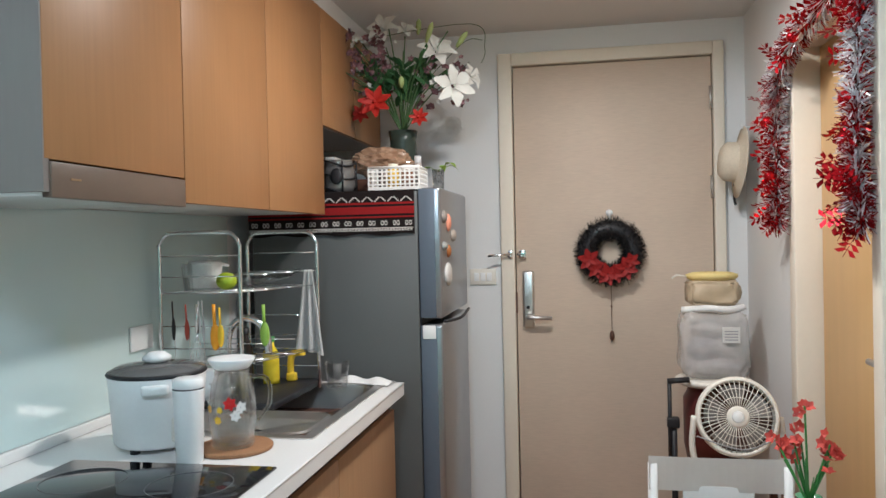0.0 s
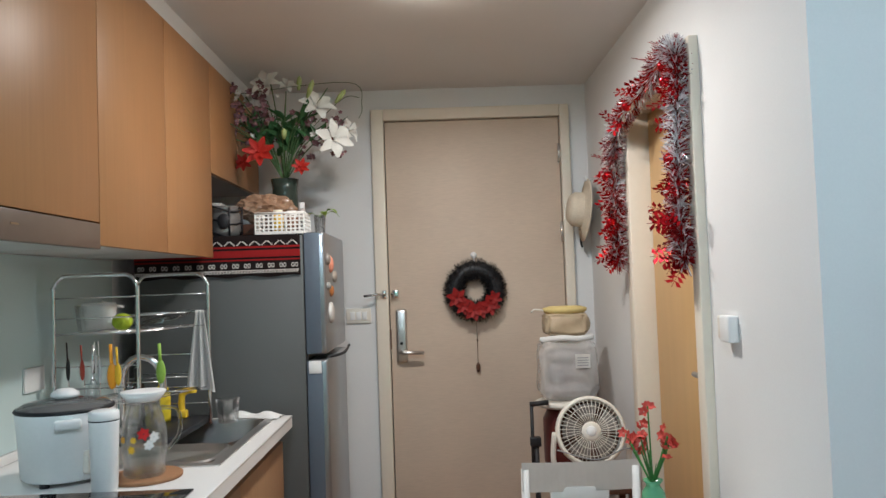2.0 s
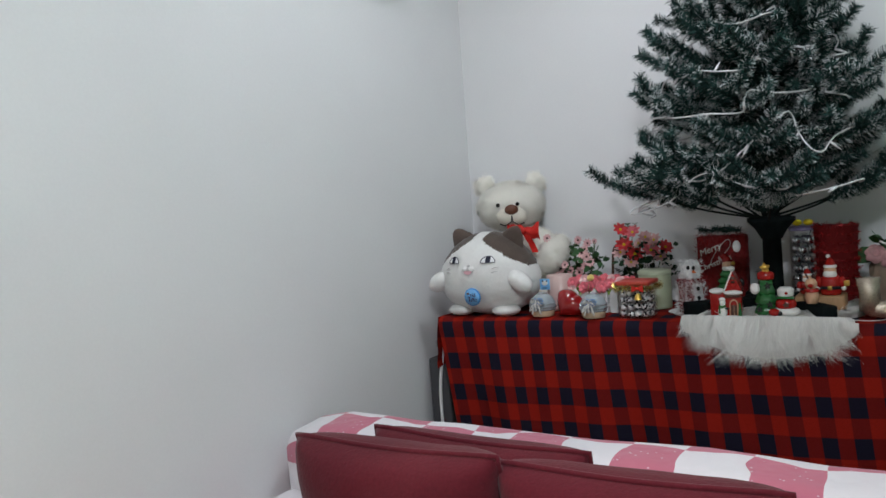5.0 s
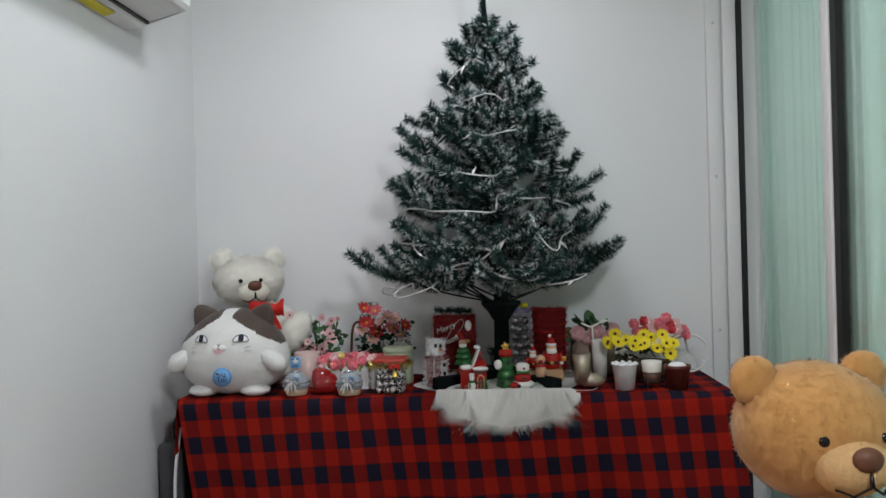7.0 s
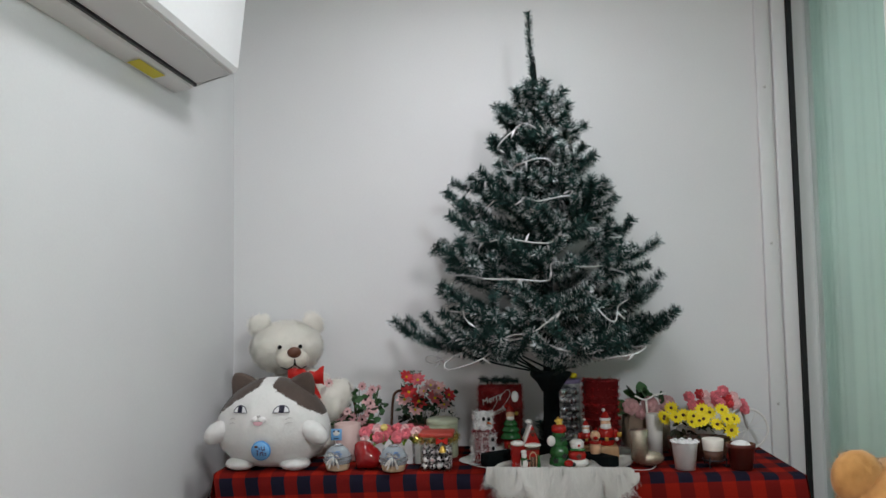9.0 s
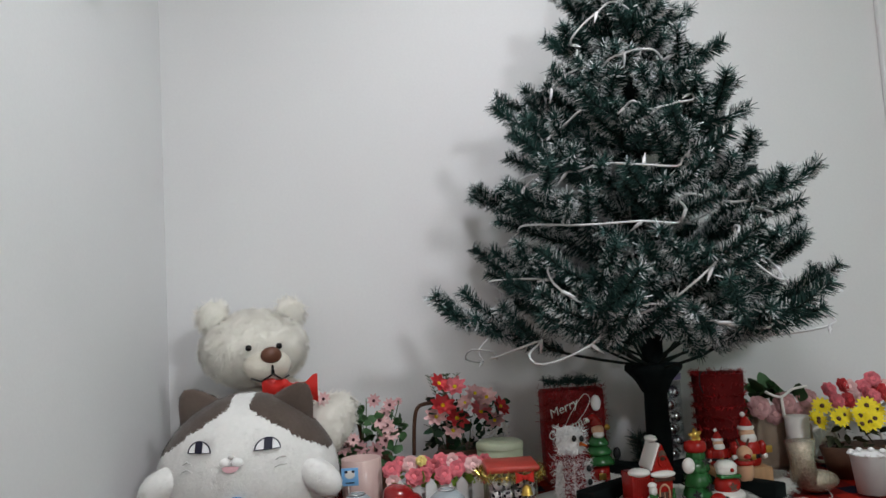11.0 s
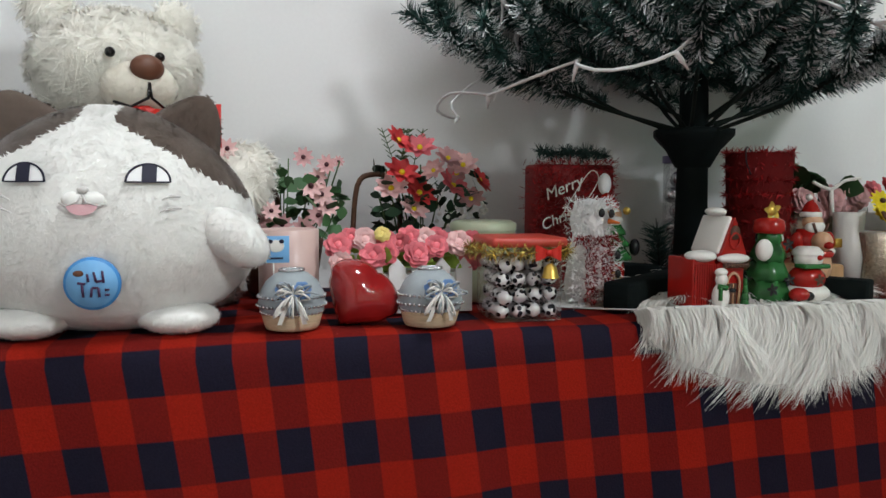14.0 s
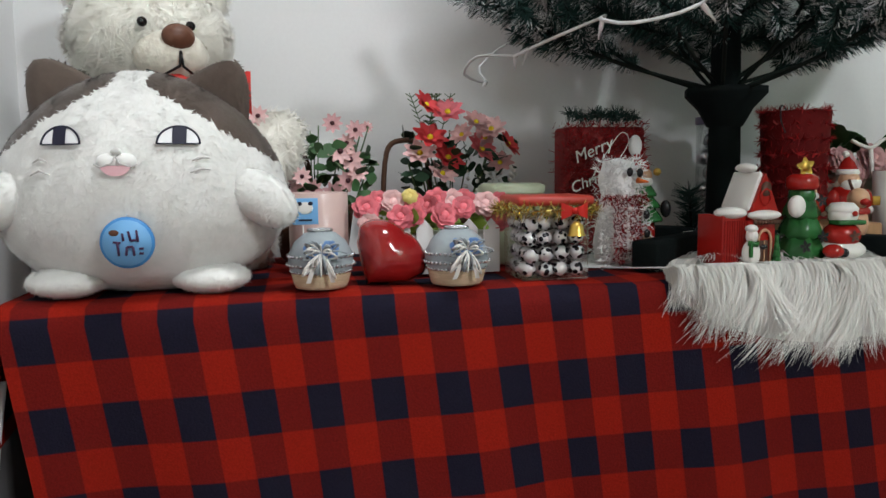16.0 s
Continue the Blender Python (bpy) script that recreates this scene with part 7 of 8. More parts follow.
BLUE = mat("blue_satin", (0.16, 0.30, 0.56), 0.45, grain=0.12, scale=60)
PINKP = mat("pink_petal", (0.74, 0.17, 0.20), 0.6, grain=0.15, scale=60, island=0.18)
PALEP = mat("pale_pink_petal", (0.76, 0.46, 0.45), 0.6, grain=0.12, scale=60, island=0.12)
REDP = mat("red_petal", (0.60, 0.045, 0.05), 0.6, grain=0.15, scale=60, island=0.2)
DUSTY = mat("dusty_pink_petal", (0.55, 0.30, 0.30), 0.7, grain=0.15, scale=60, island=0.15)
YEL = mat("sunflower_yellow", (0.80, 0.62, 0.02), 0.6, grain=0.1, scale=60, island=0.12)
WICKER = mat("dark_wicker", (0.10, 0.045, 0.025), 0.6, grain=0.3, scale=60)
LIMEG = mat("lime_leaf", (0.27, 0.45, 0.06), 0.5, grain=0.2, scale=50, island=0.3)
TINSEL_W = mat("white_tinsel", (0.78, 0.78, 0.77), 0.35, metal=0.1, island=0.2)
TINSEL_RD = mat("dark_red_tinsel", (0.32, 0.01, 0.012), 0.35, metal=0.3, island=0.5)
TINSEL_GD = mat("gold_tinsel", (0.55, 0.42, 0.12), 0.22, metal=0.85, island=0.4)
SNOW = mat("cotton_snow", (0.80, 0.80, 0.79), 0.9, grain=0.04, scale=150, bump=0.4)
gd = np.random.default_rng(77)


def rose(c, axis, r, seed=0):
    """A full rose of cupped petals in three layers."""
    bm = bm_new()
    axis = Vector(axis).normalized()
    c = Vector(c)
    ball(bm, c + axis * r * 0.25, r * 0.36, 0, 10, 7)
    for n, k, cup, tw in ((4, 0.5, 1.5, 0.2), (5, 0.72, 1.0, 0.9), (6, 0.9, 0.6, 0.4), (7, 1.0, 0.2, 0.1)):
        petals(bm, c, axis, r * k, n, cup=cup, wide=1.15, twist=tw + seed, tip=0.85)
    return bm


def daisy(c, axis, r, n=9):
    bm = petals(bm_new(), c, axis, r, n, cup=0.12, wide=0.5)
    ball(bm, Vector(c) + Vector(axis).normalized() * r * 0.08, r * 0.22, 1, 10, 7)
    return bm


def anemone(c, axis, r, turn):
    bm = petals(bm_new(), c, axis, r, 8, cup=0.3, wide=0.62, twist=turn)
    petals(bm, c, axis, r * 0.72, 7, cup=0.6, wide=0.66, twist=turn + 0.4)
    ball(bm, Vector(c) + Vector(axis).normalized() * r * 0.12, r * 0.17, 1, 10, 7)
    return bm


def leafy(parent, material, n, lo, hi, ln, seed, wide=0.3):
    q = np.random.default_rng(seed)
    for k in range(n):
        c = Vector([q.uniform(a, b) for a, b in zip(lo, hi)])
        d = Vector((-0.5 + q.normal() * 0.5, q.normal() * 0.7, 0.5 + q.normal() * 0.4)).normalized()
        s = d.cross(Vector((q.normal(), q.normal(), q.normal()))).normalized()
        l = ln * q.uniform(0.7, 1.2)
        part("leaf", grid(bm_new(), 4, 2, lambda u, v: c + d * l * u + s * (v - 0.5) * l * wide * 2 * math.sin(math.pi * min(0.96, 0.08 + 0.9 * u)) + Vector((0, 0, -0.25 * l * u * u))), material, parent)


# two small ribbon-trimmed straw jars
def ribbon_jar(m):
    j = thing("straw_jar", m, "small straw jar trimmed with silver cord and blue ribbon", "jar", "ribbon-trimmed straw jars")
    part("base", lathe(bm_new(), [(0, 0), (0.029, 0), (0.031, 0.004), (0.034, 0.016), (0.034, 0.018), (0, 0.018)], 28), STRAW, j)
    part("cloth", lathe(bm_new(), [(0.034, 0.018), (0.0375, 0.026), (0.036, 0.04), (0.029, 0.053), (0.018, 0.062), (0.007, 0.0665), (0, 0.067)], 28), TULLE, j)
    for r, z in ((0.0345, 0.019), (0.0385, 0.027), (0.0375, 0.037), (0.013, 0.0655)):
        bm = bm_new()
        for i in range(40):
            a = 2 * math.pi * i / 40
            ball(bm, (r * math.cos(a), r * math.sin(a), z), 0.0019, 0, 6, 4)
        part("bead_cord", bm, SILVER, j)
    for y in (-0.009, 0.009):
        part("ribbon_rose", rose((-0.037, y, 0.046), (-1, y * 10, 0.25), 0.0105), BLUE, j)
    for k in range(30):
        a = gd.uniform(0, 2 * math.pi)
        ln = gd.uniform(0.012, 0.031)
        e = Vector((-0.006, math.cos(a) * ln, math.sin(a) * ln * 0.8 - 0.006))
        c = Vector((-0.04, 0, 0.043))
        part("ribbon_loop", tube(bm_new(), arc([c, c + e * 0.6 + Vector((-0.005, 0, 0.004)), c + e, c + e * 0.5 + Vector((0.002, 0, -0.004))], 3), 0.0013, 4), CER_W if k % 2 else TULLE, j)
    for y in (-0.004, 0.005):
        part("ribbon_tail", grid(bm_new(), 5, 1, lambda u, v: Vector((-0.042 + 0.002 * math.sin(7 * u), y * (1 + 2 * u) + (v - 0.5) * 0.005, 0.04 - 0.03 * u))), CER_W, j)
    return j


j1 = ribbon_jar(pose(2.108, 0.881, TT))
copy_thing(j1, pose(2.098, 0.724, TT, 0, 0, 6))

# heart box
bm = bm_new()
bmesh.ops.create_uvsphere(bm, u_segments=40, v_segments=26, radius=1)
for v in bm.verts:
    x, y, z = v.co
    w = y
    lobe = 0.30 * abs(w) ** 0.6 * (1 if z > -0.3 else 0.6)
    zz = z * (1.0 - 0.15 * abs(w)) + lobe - 0.1
    v.co = Vector((0.03 * x, 0.039 * w * (1.0 if z > 0 else (1 - 0.45 * (-z) ** 1.3)), 0.034 + 0.031 * zz))
paint(bm, 0, 0, True)
solo("heart_box", bm, mat("dark_red_glaze", (0.27, 0.012, 0.012), 0.12, grain=0.08, scale=20, clear=0.5), pose(2.118, 0.826, TT + 0.01, 38, 6, 0) @ Matrix.Diagonal((1.15, 1.2, 1.22, 1)) @ Matrix.Translation((0, -0.004, -0.008)), "glossy red heart-shaped box on the plaid cloth", "box")

# clear box of little footballs
bb = thing("candy_box", pose(2.125, 0.607, TT), "clear box of football sweets with a red lid", "candy box")
part("box", box(bm_new(), -0.041, 0.041, -0.042, 0.042, 0.0, 0.088, 0.004), CLEAR, bb)
FOOT = bpy.data.materials.new("football_foil")
FOOT.use_nodes = True
nt = FOOT.node_tree
bs = nt.nodes["Principled BSDF"]
bs.inputs["Roughness"].default_value = 0.25
bs.inputs["Metallic"].default_value = 0.3
tcn = nt.nodes.new("ShaderNodeTexCoord")
von = nt.nodes.new("ShaderNodeTexVoronoi")
von.inputs["Scale"].default_value = 130
rpn = nt.nodes.new("ShaderNodeValToRGB")
rpn.color_ramp.interpolation = "CONSTANT"
rpn.color_ramp.elements[0].color = (0.015, 0.015, 0.02, 1)
rpn.color_ramp.elements[1].position, rpn.color_ramp.elements[1].color = 0.4, (0.72, 0.70, 0.70, 1)
nt.links.new(tcn.outputs["Object"], von.inputs["Vector"])
nt.links.new(von.outputs["Distance"], rpn.inputs["Fac"])
nt.links.new(rpn.outputs["Color"], bs.inputs["Base Color"])
sph = ball(bm_new(), (0, 0, 0), 0.0092, 0, 14, 9)
me = bpy.data.meshes.new("football")
sph.to_mesh(me)
sph.free()
me.materials.append(FOOT)
for layer in range(4):
    for i in range(4):
        for k in range(4):
            o = new("football", me)
            o.parent = bb
            o.location = (-0.029 + 0.0192 * i + gd.normal() * 0.0012, -0.029 + 0.0192 * k + gd.normal() * 0.0012, 0.0125 + 0.0182 * layer + gd.normal() * 0.001)
            o.rotation_euler = (gd.uniform(0, 6), gd.uniform(0, 6), gd.uniform(0, 6))
part("lid", box(bm_new(), -0.045, 0.045, -0.047, 0.047, 0.0885, 0.1, 0.004), mat("red_lid", (0.42, 0.045, 0.03), 0.4, grain=0.08), bb, "matt red lid")
ringp = [(-0.044, -0.046, 0.083), (-0.044, 0.046, 0.083), (0.044, 0.046, 0.083), (0.044, -0.046, 0.083), (-0.044, -0.046, 0.083)]
slivers("gold_tinsel", tinsel(arc([Vector(p) for p in ringp], 8), 0.006, 900, 0.009, 0.0007, 51), TINSEL_GD, bb)
bm = bm_new()
for s in (-1, 1):
    grid(bm, 6, 3, lambda u, v: Vector((-0.054 - 0.004 * math.sin(3 * u), -0.018 + s * 0.016 * u, 0.083 + (v - 0.5) * (0.006 + 0.014 * u))))
ball(bm, (-0.056, -0.018, 0.083), 0.004, 0, 10, 8)
part("bow", bm, BOW, bb)
part("bell", lathe(bm_new(), [(0.0105, 0), (0.009, 0.004), (0.0075, 0.012), (0.003, 0.0165), (0, 0.017)], 20, m=Matrix.Translation((-0.056, -0.02, 0.054))), GOLD, bb, "small gold bell")

# rose planter with a picket fence
pl = thing("rose_planter", pose(2.215, 0.735, TT), "white picket planter of pink artificial roses", "flower planter")
part("tub", box(bm_new(), -0.026, 0.03, -0.082, 0.082, 0.0, 0.052, 0.003), WHITE, pl)
for i in range(6):
    y = -0.072 + i * 0.0288
    bm = bm_new()
    face = [(y - 0.0105, 0.001), (y + 0.0105, 0.001), (y + 0.0105, 0.058), (y, 0.07), (y - 0.0105, 0.058)]
    near = [bm.verts.new((-0.042, p, q)) for p, q in face]
    far = [bm.verts.new((-0.037, p, q)) for p, q in face]
    bm.faces.new(near[::-1])
    bm.faces.new(far)
    for k in range(5):
        bm.faces.new((near[k], near[(k + 1) % 5], far[(k + 1) % 5], far[k]))
    bmesh.ops.recalc_face_normals(bm, faces=list(bm.faces))
    part("picket", bm, WHITE, pl)
for z in (0.018, 0.042):
    part("rail", box(bm_new(), -0.036, -0.031, -0.083, 0.083, z, z + 0.008, 0.001), WHITE, pl)
leafy(pl, LIMEG, 46, (-0.03, -0.085, 0.045), (0.015, 0.085, 0.075), 0.03, 3, 0.3)
for k in range(20):
    y = -0.085 + 0.17 * (k % 10) / 9 + gd.normal() * 0.003
    z = (0.092 if k < 10 else 0.078) + gd.normal() * 0.005 - (0.012 if abs(y) > 0.07 else 0)
    x = (-0.008 if k < 10 else -0.034) + gd.normal() * 0.003
    if k >= 10 and k % 3 == 0:
        continue
    part("rose", rose((x, y, z), (-1, gd.normal() * 0.3, 0.5), gd.uniform(0.015, 0.019), k), PALEP if k % 4 == 3 else PINKP, pl)
part("rose", rose((-0.02, 0.03, 0.098), (-1, 0, 0.6), 0.011), mat("cream_petal", (0.75, 0.6, 0.2), 0.6), pl, "pale yellow rosebud")

mug = thing("pink_mug", pose(2.235, 0.88, TT), "tall pale pink ceramic mug", "mug")
part("body", lathe(bm_new(), [(0, 0), (0.036, 0), (0.038, 0.004), (0.0385, 0.104), (0.036, 0.105), (0.035, 0.01), (0, 0.008)], 32), mat("pale_pink_glaze", (0.62, 0.44, 0.40), 0.3, grain=0.04, big=0.03), mug)
tg = thing("picture_tag", pose(2.165, 0.897, TT), "small blue picture tag on a thin wire", "tag")
part("card", box(bm_new(), -0.001, 0.001, -0.0155, 0.0155, 0.068, 0.1, 0.0005), TAG_B, tg)
bm = bm_new()
ball(bm, (-0.0012, 0.0, 0.088), (0.0006, 0.0095, 0.0075), 0, 14, 8)
part("picture", bm, CER_W, tg)
bm = bm_new()
for s in (-1, 1):
    ball(bm, (-0.0017, s * 0.0065, 0.0935), (0.0006, 0.003, 0.0025), 0, 10, 6)
box(bm, -0.0018, -0.0011, -0.008, 0.008, 0.0725, 0.0745)
part("picture_detail", bm, NAVY, tg)
part("wire", tube(bm_new(), [(0.0, 0.003, 0.068), (0.002, 0.003, 0.0)], 0.0008, 5), CER_W, tg)
gpot = thing("green_canister", pose(2.285, 0.606, TT), "pale green ceramic canister", "canister")
part("body", lathe(bm_new(), [(0, 0), (0.044, 0), (0.046, 0.004), (0.046, 0.098), (0, 0.098)], 32), mat("sage_glaze", (0.40, 0.44, 0.30), 0.35, grain=0.05, big=0.03), gpot)
part("lid", lathe(bm_new(), [(0.0475, 0.0985), (0.0475, 0.108), (0.04, 0.112), (0, 0.112)], 32), mat("sage_lid", (0.44, 0.48, 0.34), 0.35), gpot)


# baskets of artificial flowers along the wall
def flower_basket(name, x, y, label, palette, span, top, handle_y, seed, leaf):
    b = thing(name, pose(x, y, TT), label, "flower basket")
    q = np.random.default_rng(seed)
    part("basket", lathe(bm_new(), [(0, 0), (0.045, 0), (0.05, 0.005), (0.062, 0.08), (0.06, 0.082), (0, 0.075)], 24), WICKER, b, "dark woven basket")
    part("handle", tube(bm_new(), arc([(0, handle_y - 0.035, 0.07), (0, handle_y - 0.036, 0.13), (0, handle_y - 0.02, 0.17), (0, handle_y + 0.005, 0.178), (0, handle_y + 0.03, 0.16), (0, handle_y + 0.038, 0.07)], 5), 0.0042, 8), WICKER, b)
    leafy(b, leaf, 130, (-0.065, -span, 0.07), (0.03, span, top - 0.02), 0.026, seed, 0.36)
    bm = bm_new()
    for k in range(16):
        e = Vector((q.uniform(-0.06, 0.02), q.uniform(-span, span), q.uniform(0.12, top)))
        tube(bm, arc([(0, e.y * 0.3, 0.07), Vector((-0.01, e.y * 0.7, e.z * 0.6)), e], 3), 0.0014, 4)
    part("flower_stem", bm, STEM, b)
    return b


b1 = flower_basket("daisy_basket", 2.395, 0.885, "dark basket of small pink artificial daisies", None, 0.085, 0.2, 0.04, 61, GREEN_LEAF)
HEART = mat("dark_flower_heart", (0.06, 0.015, 0.02), 0.7)
for y, z, r, mt in ((0.055, 0.152, 0.019, PALEP), (0.035, 0.112, 0.021, DUSTY), (0.073, 0.21, 0.015, PALEP), (-0.04, 0.16, 0.019, PALEP), (-0.055, 0.148, 0.018, PALEP), (-0.05, 0.118, 0.017, DUSTY), (-0.03, 0.10, 0.018, DUSTY), (-0.062, 0.19, 0.015, DUSTY), (-0.03, 0.2, 0.015, DUSTY), (-0.08, 0.195, 0.009, DUSTY), (0.015, 0.125, 0.014, PALEP), (0.0, 0.105, 0.016, DUSTY), (-0.064, 0.13, 0.016, PALEP), (0.06, 0.118, 0.016, PALEP), (-0.05, 0.172, 0.014, PALEP)):
    part("daisy", daisy((-0.06 + gd.normal() * 0.004, y, z), (-1, gd.normal() * 0.3, 0.25), r), [mt, HEART], b1)
b2 = flower_basket("anemone_basket", 2.415, 0.665, "dark basket of red and pink artificial flowers", None, 0.085, 0.2, 0.075, 62, mat("dark_leaf", (0.012, 0.05, 0.02), 0.5, grain=0.2, island=0.4))
for y, z, r, mt in ((0.055, 0.225, 0.024, REDP), (0.02, 0.215, 0.026, PINKP), (0.048, 0.178, 0.028, REDP), (0.062, 0.155, 0.026, PALEP), (0.02, 0.148, 0.028, REDP), (0.03, 0.125, 0.024, PALEP), (-0.03, 0.16, 0.028, PINKP), (-0.02, 0.2, 0.022, DUSTY), (-0.045, 0.19, 0.024, PALEP), (-0.072, 0.168, 0.024, REDP), (-0.06, 0.14, 0.022, DUSTY), (-0.04, 0.178, 0.022, DUSTY), (-0.0, 0.182, 0.02, PALEP)):
    part("flower", anemone((-0.062 + gd.normal() * 0.006, y, z), (-0.7, gd.normal() * 0.5, 0.7), r, y * 30), [mt, YEL], b2)
bm = bm_new()
for k in range(5):
    c = Vector((-0.055, 0.03 + 0.012 * gd.normal(), 0.18))
    e = c + Vector((0, 0.02 * gd.normal(), 0.065))
    tube(bm, [c, e], 0.0008, 4)
    for i in range(6):
        p = c.lerp(e, 0.3 + 0.12 * i)
        for s in (-1, 1):
            tube(bm, [p, p + Vector((0, s * 0.008, 0.006))], 0.0008, 3)
part("fern", bm, STEM, b2)
for k in range(40):
    part("white_filler", ball(bm_new(), (-0.045 + gd.normal() * 0.008, gd.uniform(-0.09, -0.01), gd.uniform(0.085, 0.14)), 0.0035, 0, 7, 5), CER_W, b2)


# tinsel ornaments
def tinsel_box(parent, name, x, y0, y1, z0, z1, count, ln, material, seed, depth=0.03):
    q = np.random.default_rng(seed)
    n = count
    base = np.stack([np.where(q.random(n) < 0.6, x - depth, x + (2 * q.random(n) - 1) * depth), q.uniform(y0, y1, n), q.uniform(z0, z1, n)], axis=1)
    c = np.array([x, (y0 + y1) / 2, (z0 + z1) / 2])
    d = (base - c) / np.array([depth, (y1 - y0) / 2, (z1 - z0) / 2]) * 0.5 + q.normal(size=(n, 3)) * 0.6
    d /= np.linalg.norm(d, axis=1)[:, None]
    s = np.cross(d, q.normal(size=(n, 3)))
    s *= (0.0008 / np.linalg.norm(s, axis=1))[:, None]
    tip = base + d * ln * q.uniform(0.5, 1.1, (n, 1))
    return slivers(name, np.stack([base - s, base + s, tip + s * 0.4, tip - s * 0.4], axis=1), material, parent)


gift = thing("tinsel_gift", pose(2.385, 0.435, TT), "dark red tinsel gift ornament with a white greeting", "ornament")
part("core", box(bm_new(), -0.028, 0.028, -0.066, 0.066, 0.0, 0.195, 0.006), mat("dark_red_card", (0.2, 0.01, 0.01), 0.7, grain=0.2, scale=120), gift)
tinsel_box(gift, "tinsel", 0.0, -0.068, 0.068, 0.01, 0.2, 4200, 0.011, TINSEL_RD, 5)
for y in (-0.035, 0.0, 0.04):
    slivers("green_bow", tinsel([(-0.02, y - 0.02, 0.208), (-0.02, y + 0.02, 0.216)], 0.006, 220, 0.01, 0.0009, 9 + int(100 * y)), NEEDLE, gift)


def words(txt, size, m, material, parent):
    cu = bpy.data.curves.new("lettering", "FONT")
    cu.body, cu.size, cu.extrude, cu.align_x, cu.align_y = txt, size, 0.0006, "CENTER", "CENTER"
    cu.shear = 0.25
    cu.materials.append(material)
    o = new("lettering", cu)
    o.parent = parent
    o.matrix_local = m
    return o


words("Merry", 0.026, pose(-0.042, 0.026, 0.158, 90, -22, -90), CER_W, gift)
words("Christmas", 0.024, pose(-0.042, 0.016, 0.118, 90, -22, -90), CER_W, gift)
part("string", tube(bm_new(), arc([(-0.04, 0.035, 0.11), (-0.05, 0.0, 0.13), (-0.045, -0.03, 0.17), (-0.04, -0.02, 0.185), (-0.048, 0.01, 0.15), (-0.042, 0.03, 0.112)], 6), 0.0008, 4), CER_W, gift)
part("white_tuft", ball(bm_new(), (-0.036, -0.045, 0.165), (0.008, 0.011, 0.017), 0, 12, 8), SNOW, gift)

sm = thing("tinsel_snowman", pose(2.2, 0.481, TT), "white tinsel snowman with a red scarf", "ornament")
part("core", lathe(bm_new(), [(0, 0.004), (0.03, 0.006), (0.033, 0.03), (0.025, 0.08), (0.022, 0.095), (0.027, 0.115), (0.02, 0.14), (0, 0.145)], 22), SNOW, sm)
tinsel_box(sm, "body_tinsel", 0.0, -0.034, 0.034, 0.005, 0.088, 1500, 0.011, TINSEL_W, 15, 0.027)
tinsel_box(sm, "head_tinsel", 0.0, -0.027, 0.027, 0.095, 0.143, 900, 0.01, TINSEL_W, 16, 0.022)
tinsel_box(sm, "scarf_tinsel", -0.012, 0.006, 0.022, 0.008, 0.086, 520, 0.006, TIN_R, 17, 0.03)
tinsel_box(sm, "scarf_tail", -0.012, -0.014, 0.0, 0.014, 0.086, 460, 0.006, TIN_R, 19, 0.03)
tinsel_box(sm, "scarf_band", 0.0, -0.03, 0.03, 0.085, 0.094, 380, 0.008, TIN_R, 18, 0.027)
for y, z in ((-0.016, 0.125), (-0.002, 0.126), (-0.026, 0.07), (-0.027, 0.045), (-0.026, 0.02)):
    part("button", ball(bm_new(), (-0.034, y, z), (0.003, 0.0045, 0.006), 0, 12, 8), CER_K, sm)
part("carrot_nose", tube(bm_new(), [(-0.03, -0.014, 0.115), (-0.042, -0.024, 0.113)], [0.004, 0.001], 8), mat("carrot", (0.7, 0.16, 0.03), 0.6), sm)
solo("cotton_snow", lathe(bm_new(), [(0, 0.006), (0.05, 0.005), (0.09, 0.003), (0.1, 0)], 30, m=Matrix.Diagonal((0.8, 1.0, 1, 1))), SNOW, pose(2.235, 0.455, TT + 0.0005), "flat patch of white cotton snow", "decoration")


def figurine(name, m, label, build, mats):
    bm = bm_new()
    build(bm)
    return solo(name, bm, mats, m, label, "figurine", "ceramic Christmas figurines")


FIG = [CER_R, CER_W, CER_G, CER_K, SKIN, GOLD, BROWN]


def elf(bm):
    for r0, r1, z0, z1 in ((0.03, 0.018, 0.04, 0.062), (0.026, 0.014, 0.06, 0.08), (0.021, 0.01, 0.077, 0.098)):
        lathe(bm, [(0, z0), (r0, z0), (r0 * 1.02, z0 + 0.004), (r1, z1), (0, z1)], 18, 2)
    lathe(bm, [(0, 0.0), (0.021, 0.0), (0.019, 0.04), (0, 0.04)], 18, 0)
    box(bm, -0.022, -0.018, -0.007, 0.007, 0.012, 0.024, 0.001, 5)
    ball(bm, (-0.004, 0, 0.107), 0.013, 4, 14, 10)
    ball(bm, (-0.01, 0, 0.099), (0.009, 0.012, 0.008), 1, 12, 8)
    tube(bm, arc([(0, 0, 0.115), (0, 0.006, 0.132), (0.0, 0.016, 0.128)], 4), [0.012] * 3 + [0.008] * 3 + [0.007] * 2 + [0.006], 10, 0)
    ball(bm, (0, 0.018, 0.127), 0.005, 1, 10, 7)
    ball(bm, (-0.012, -0.018, 0.113), 0.006, 5, 10, 7)
    ball(bm, (-0.004, -0.036, 0.058), (0.008, 0.008, 0.013), 3, 12, 8)


figurine("elf_figurine", pose(2.29, 0.405, TT + 0.012), "green tree-shaped elf figurine with a red hat", elf, FIG)
solo("figurine_stand", box(bm_new(), -0.03, 0.03, -0.03, 0.03, 0, 0.012, 0.003), CER_W, pose(2.29, 0.405, TT), "low white stand under the elf figurine", "stand")


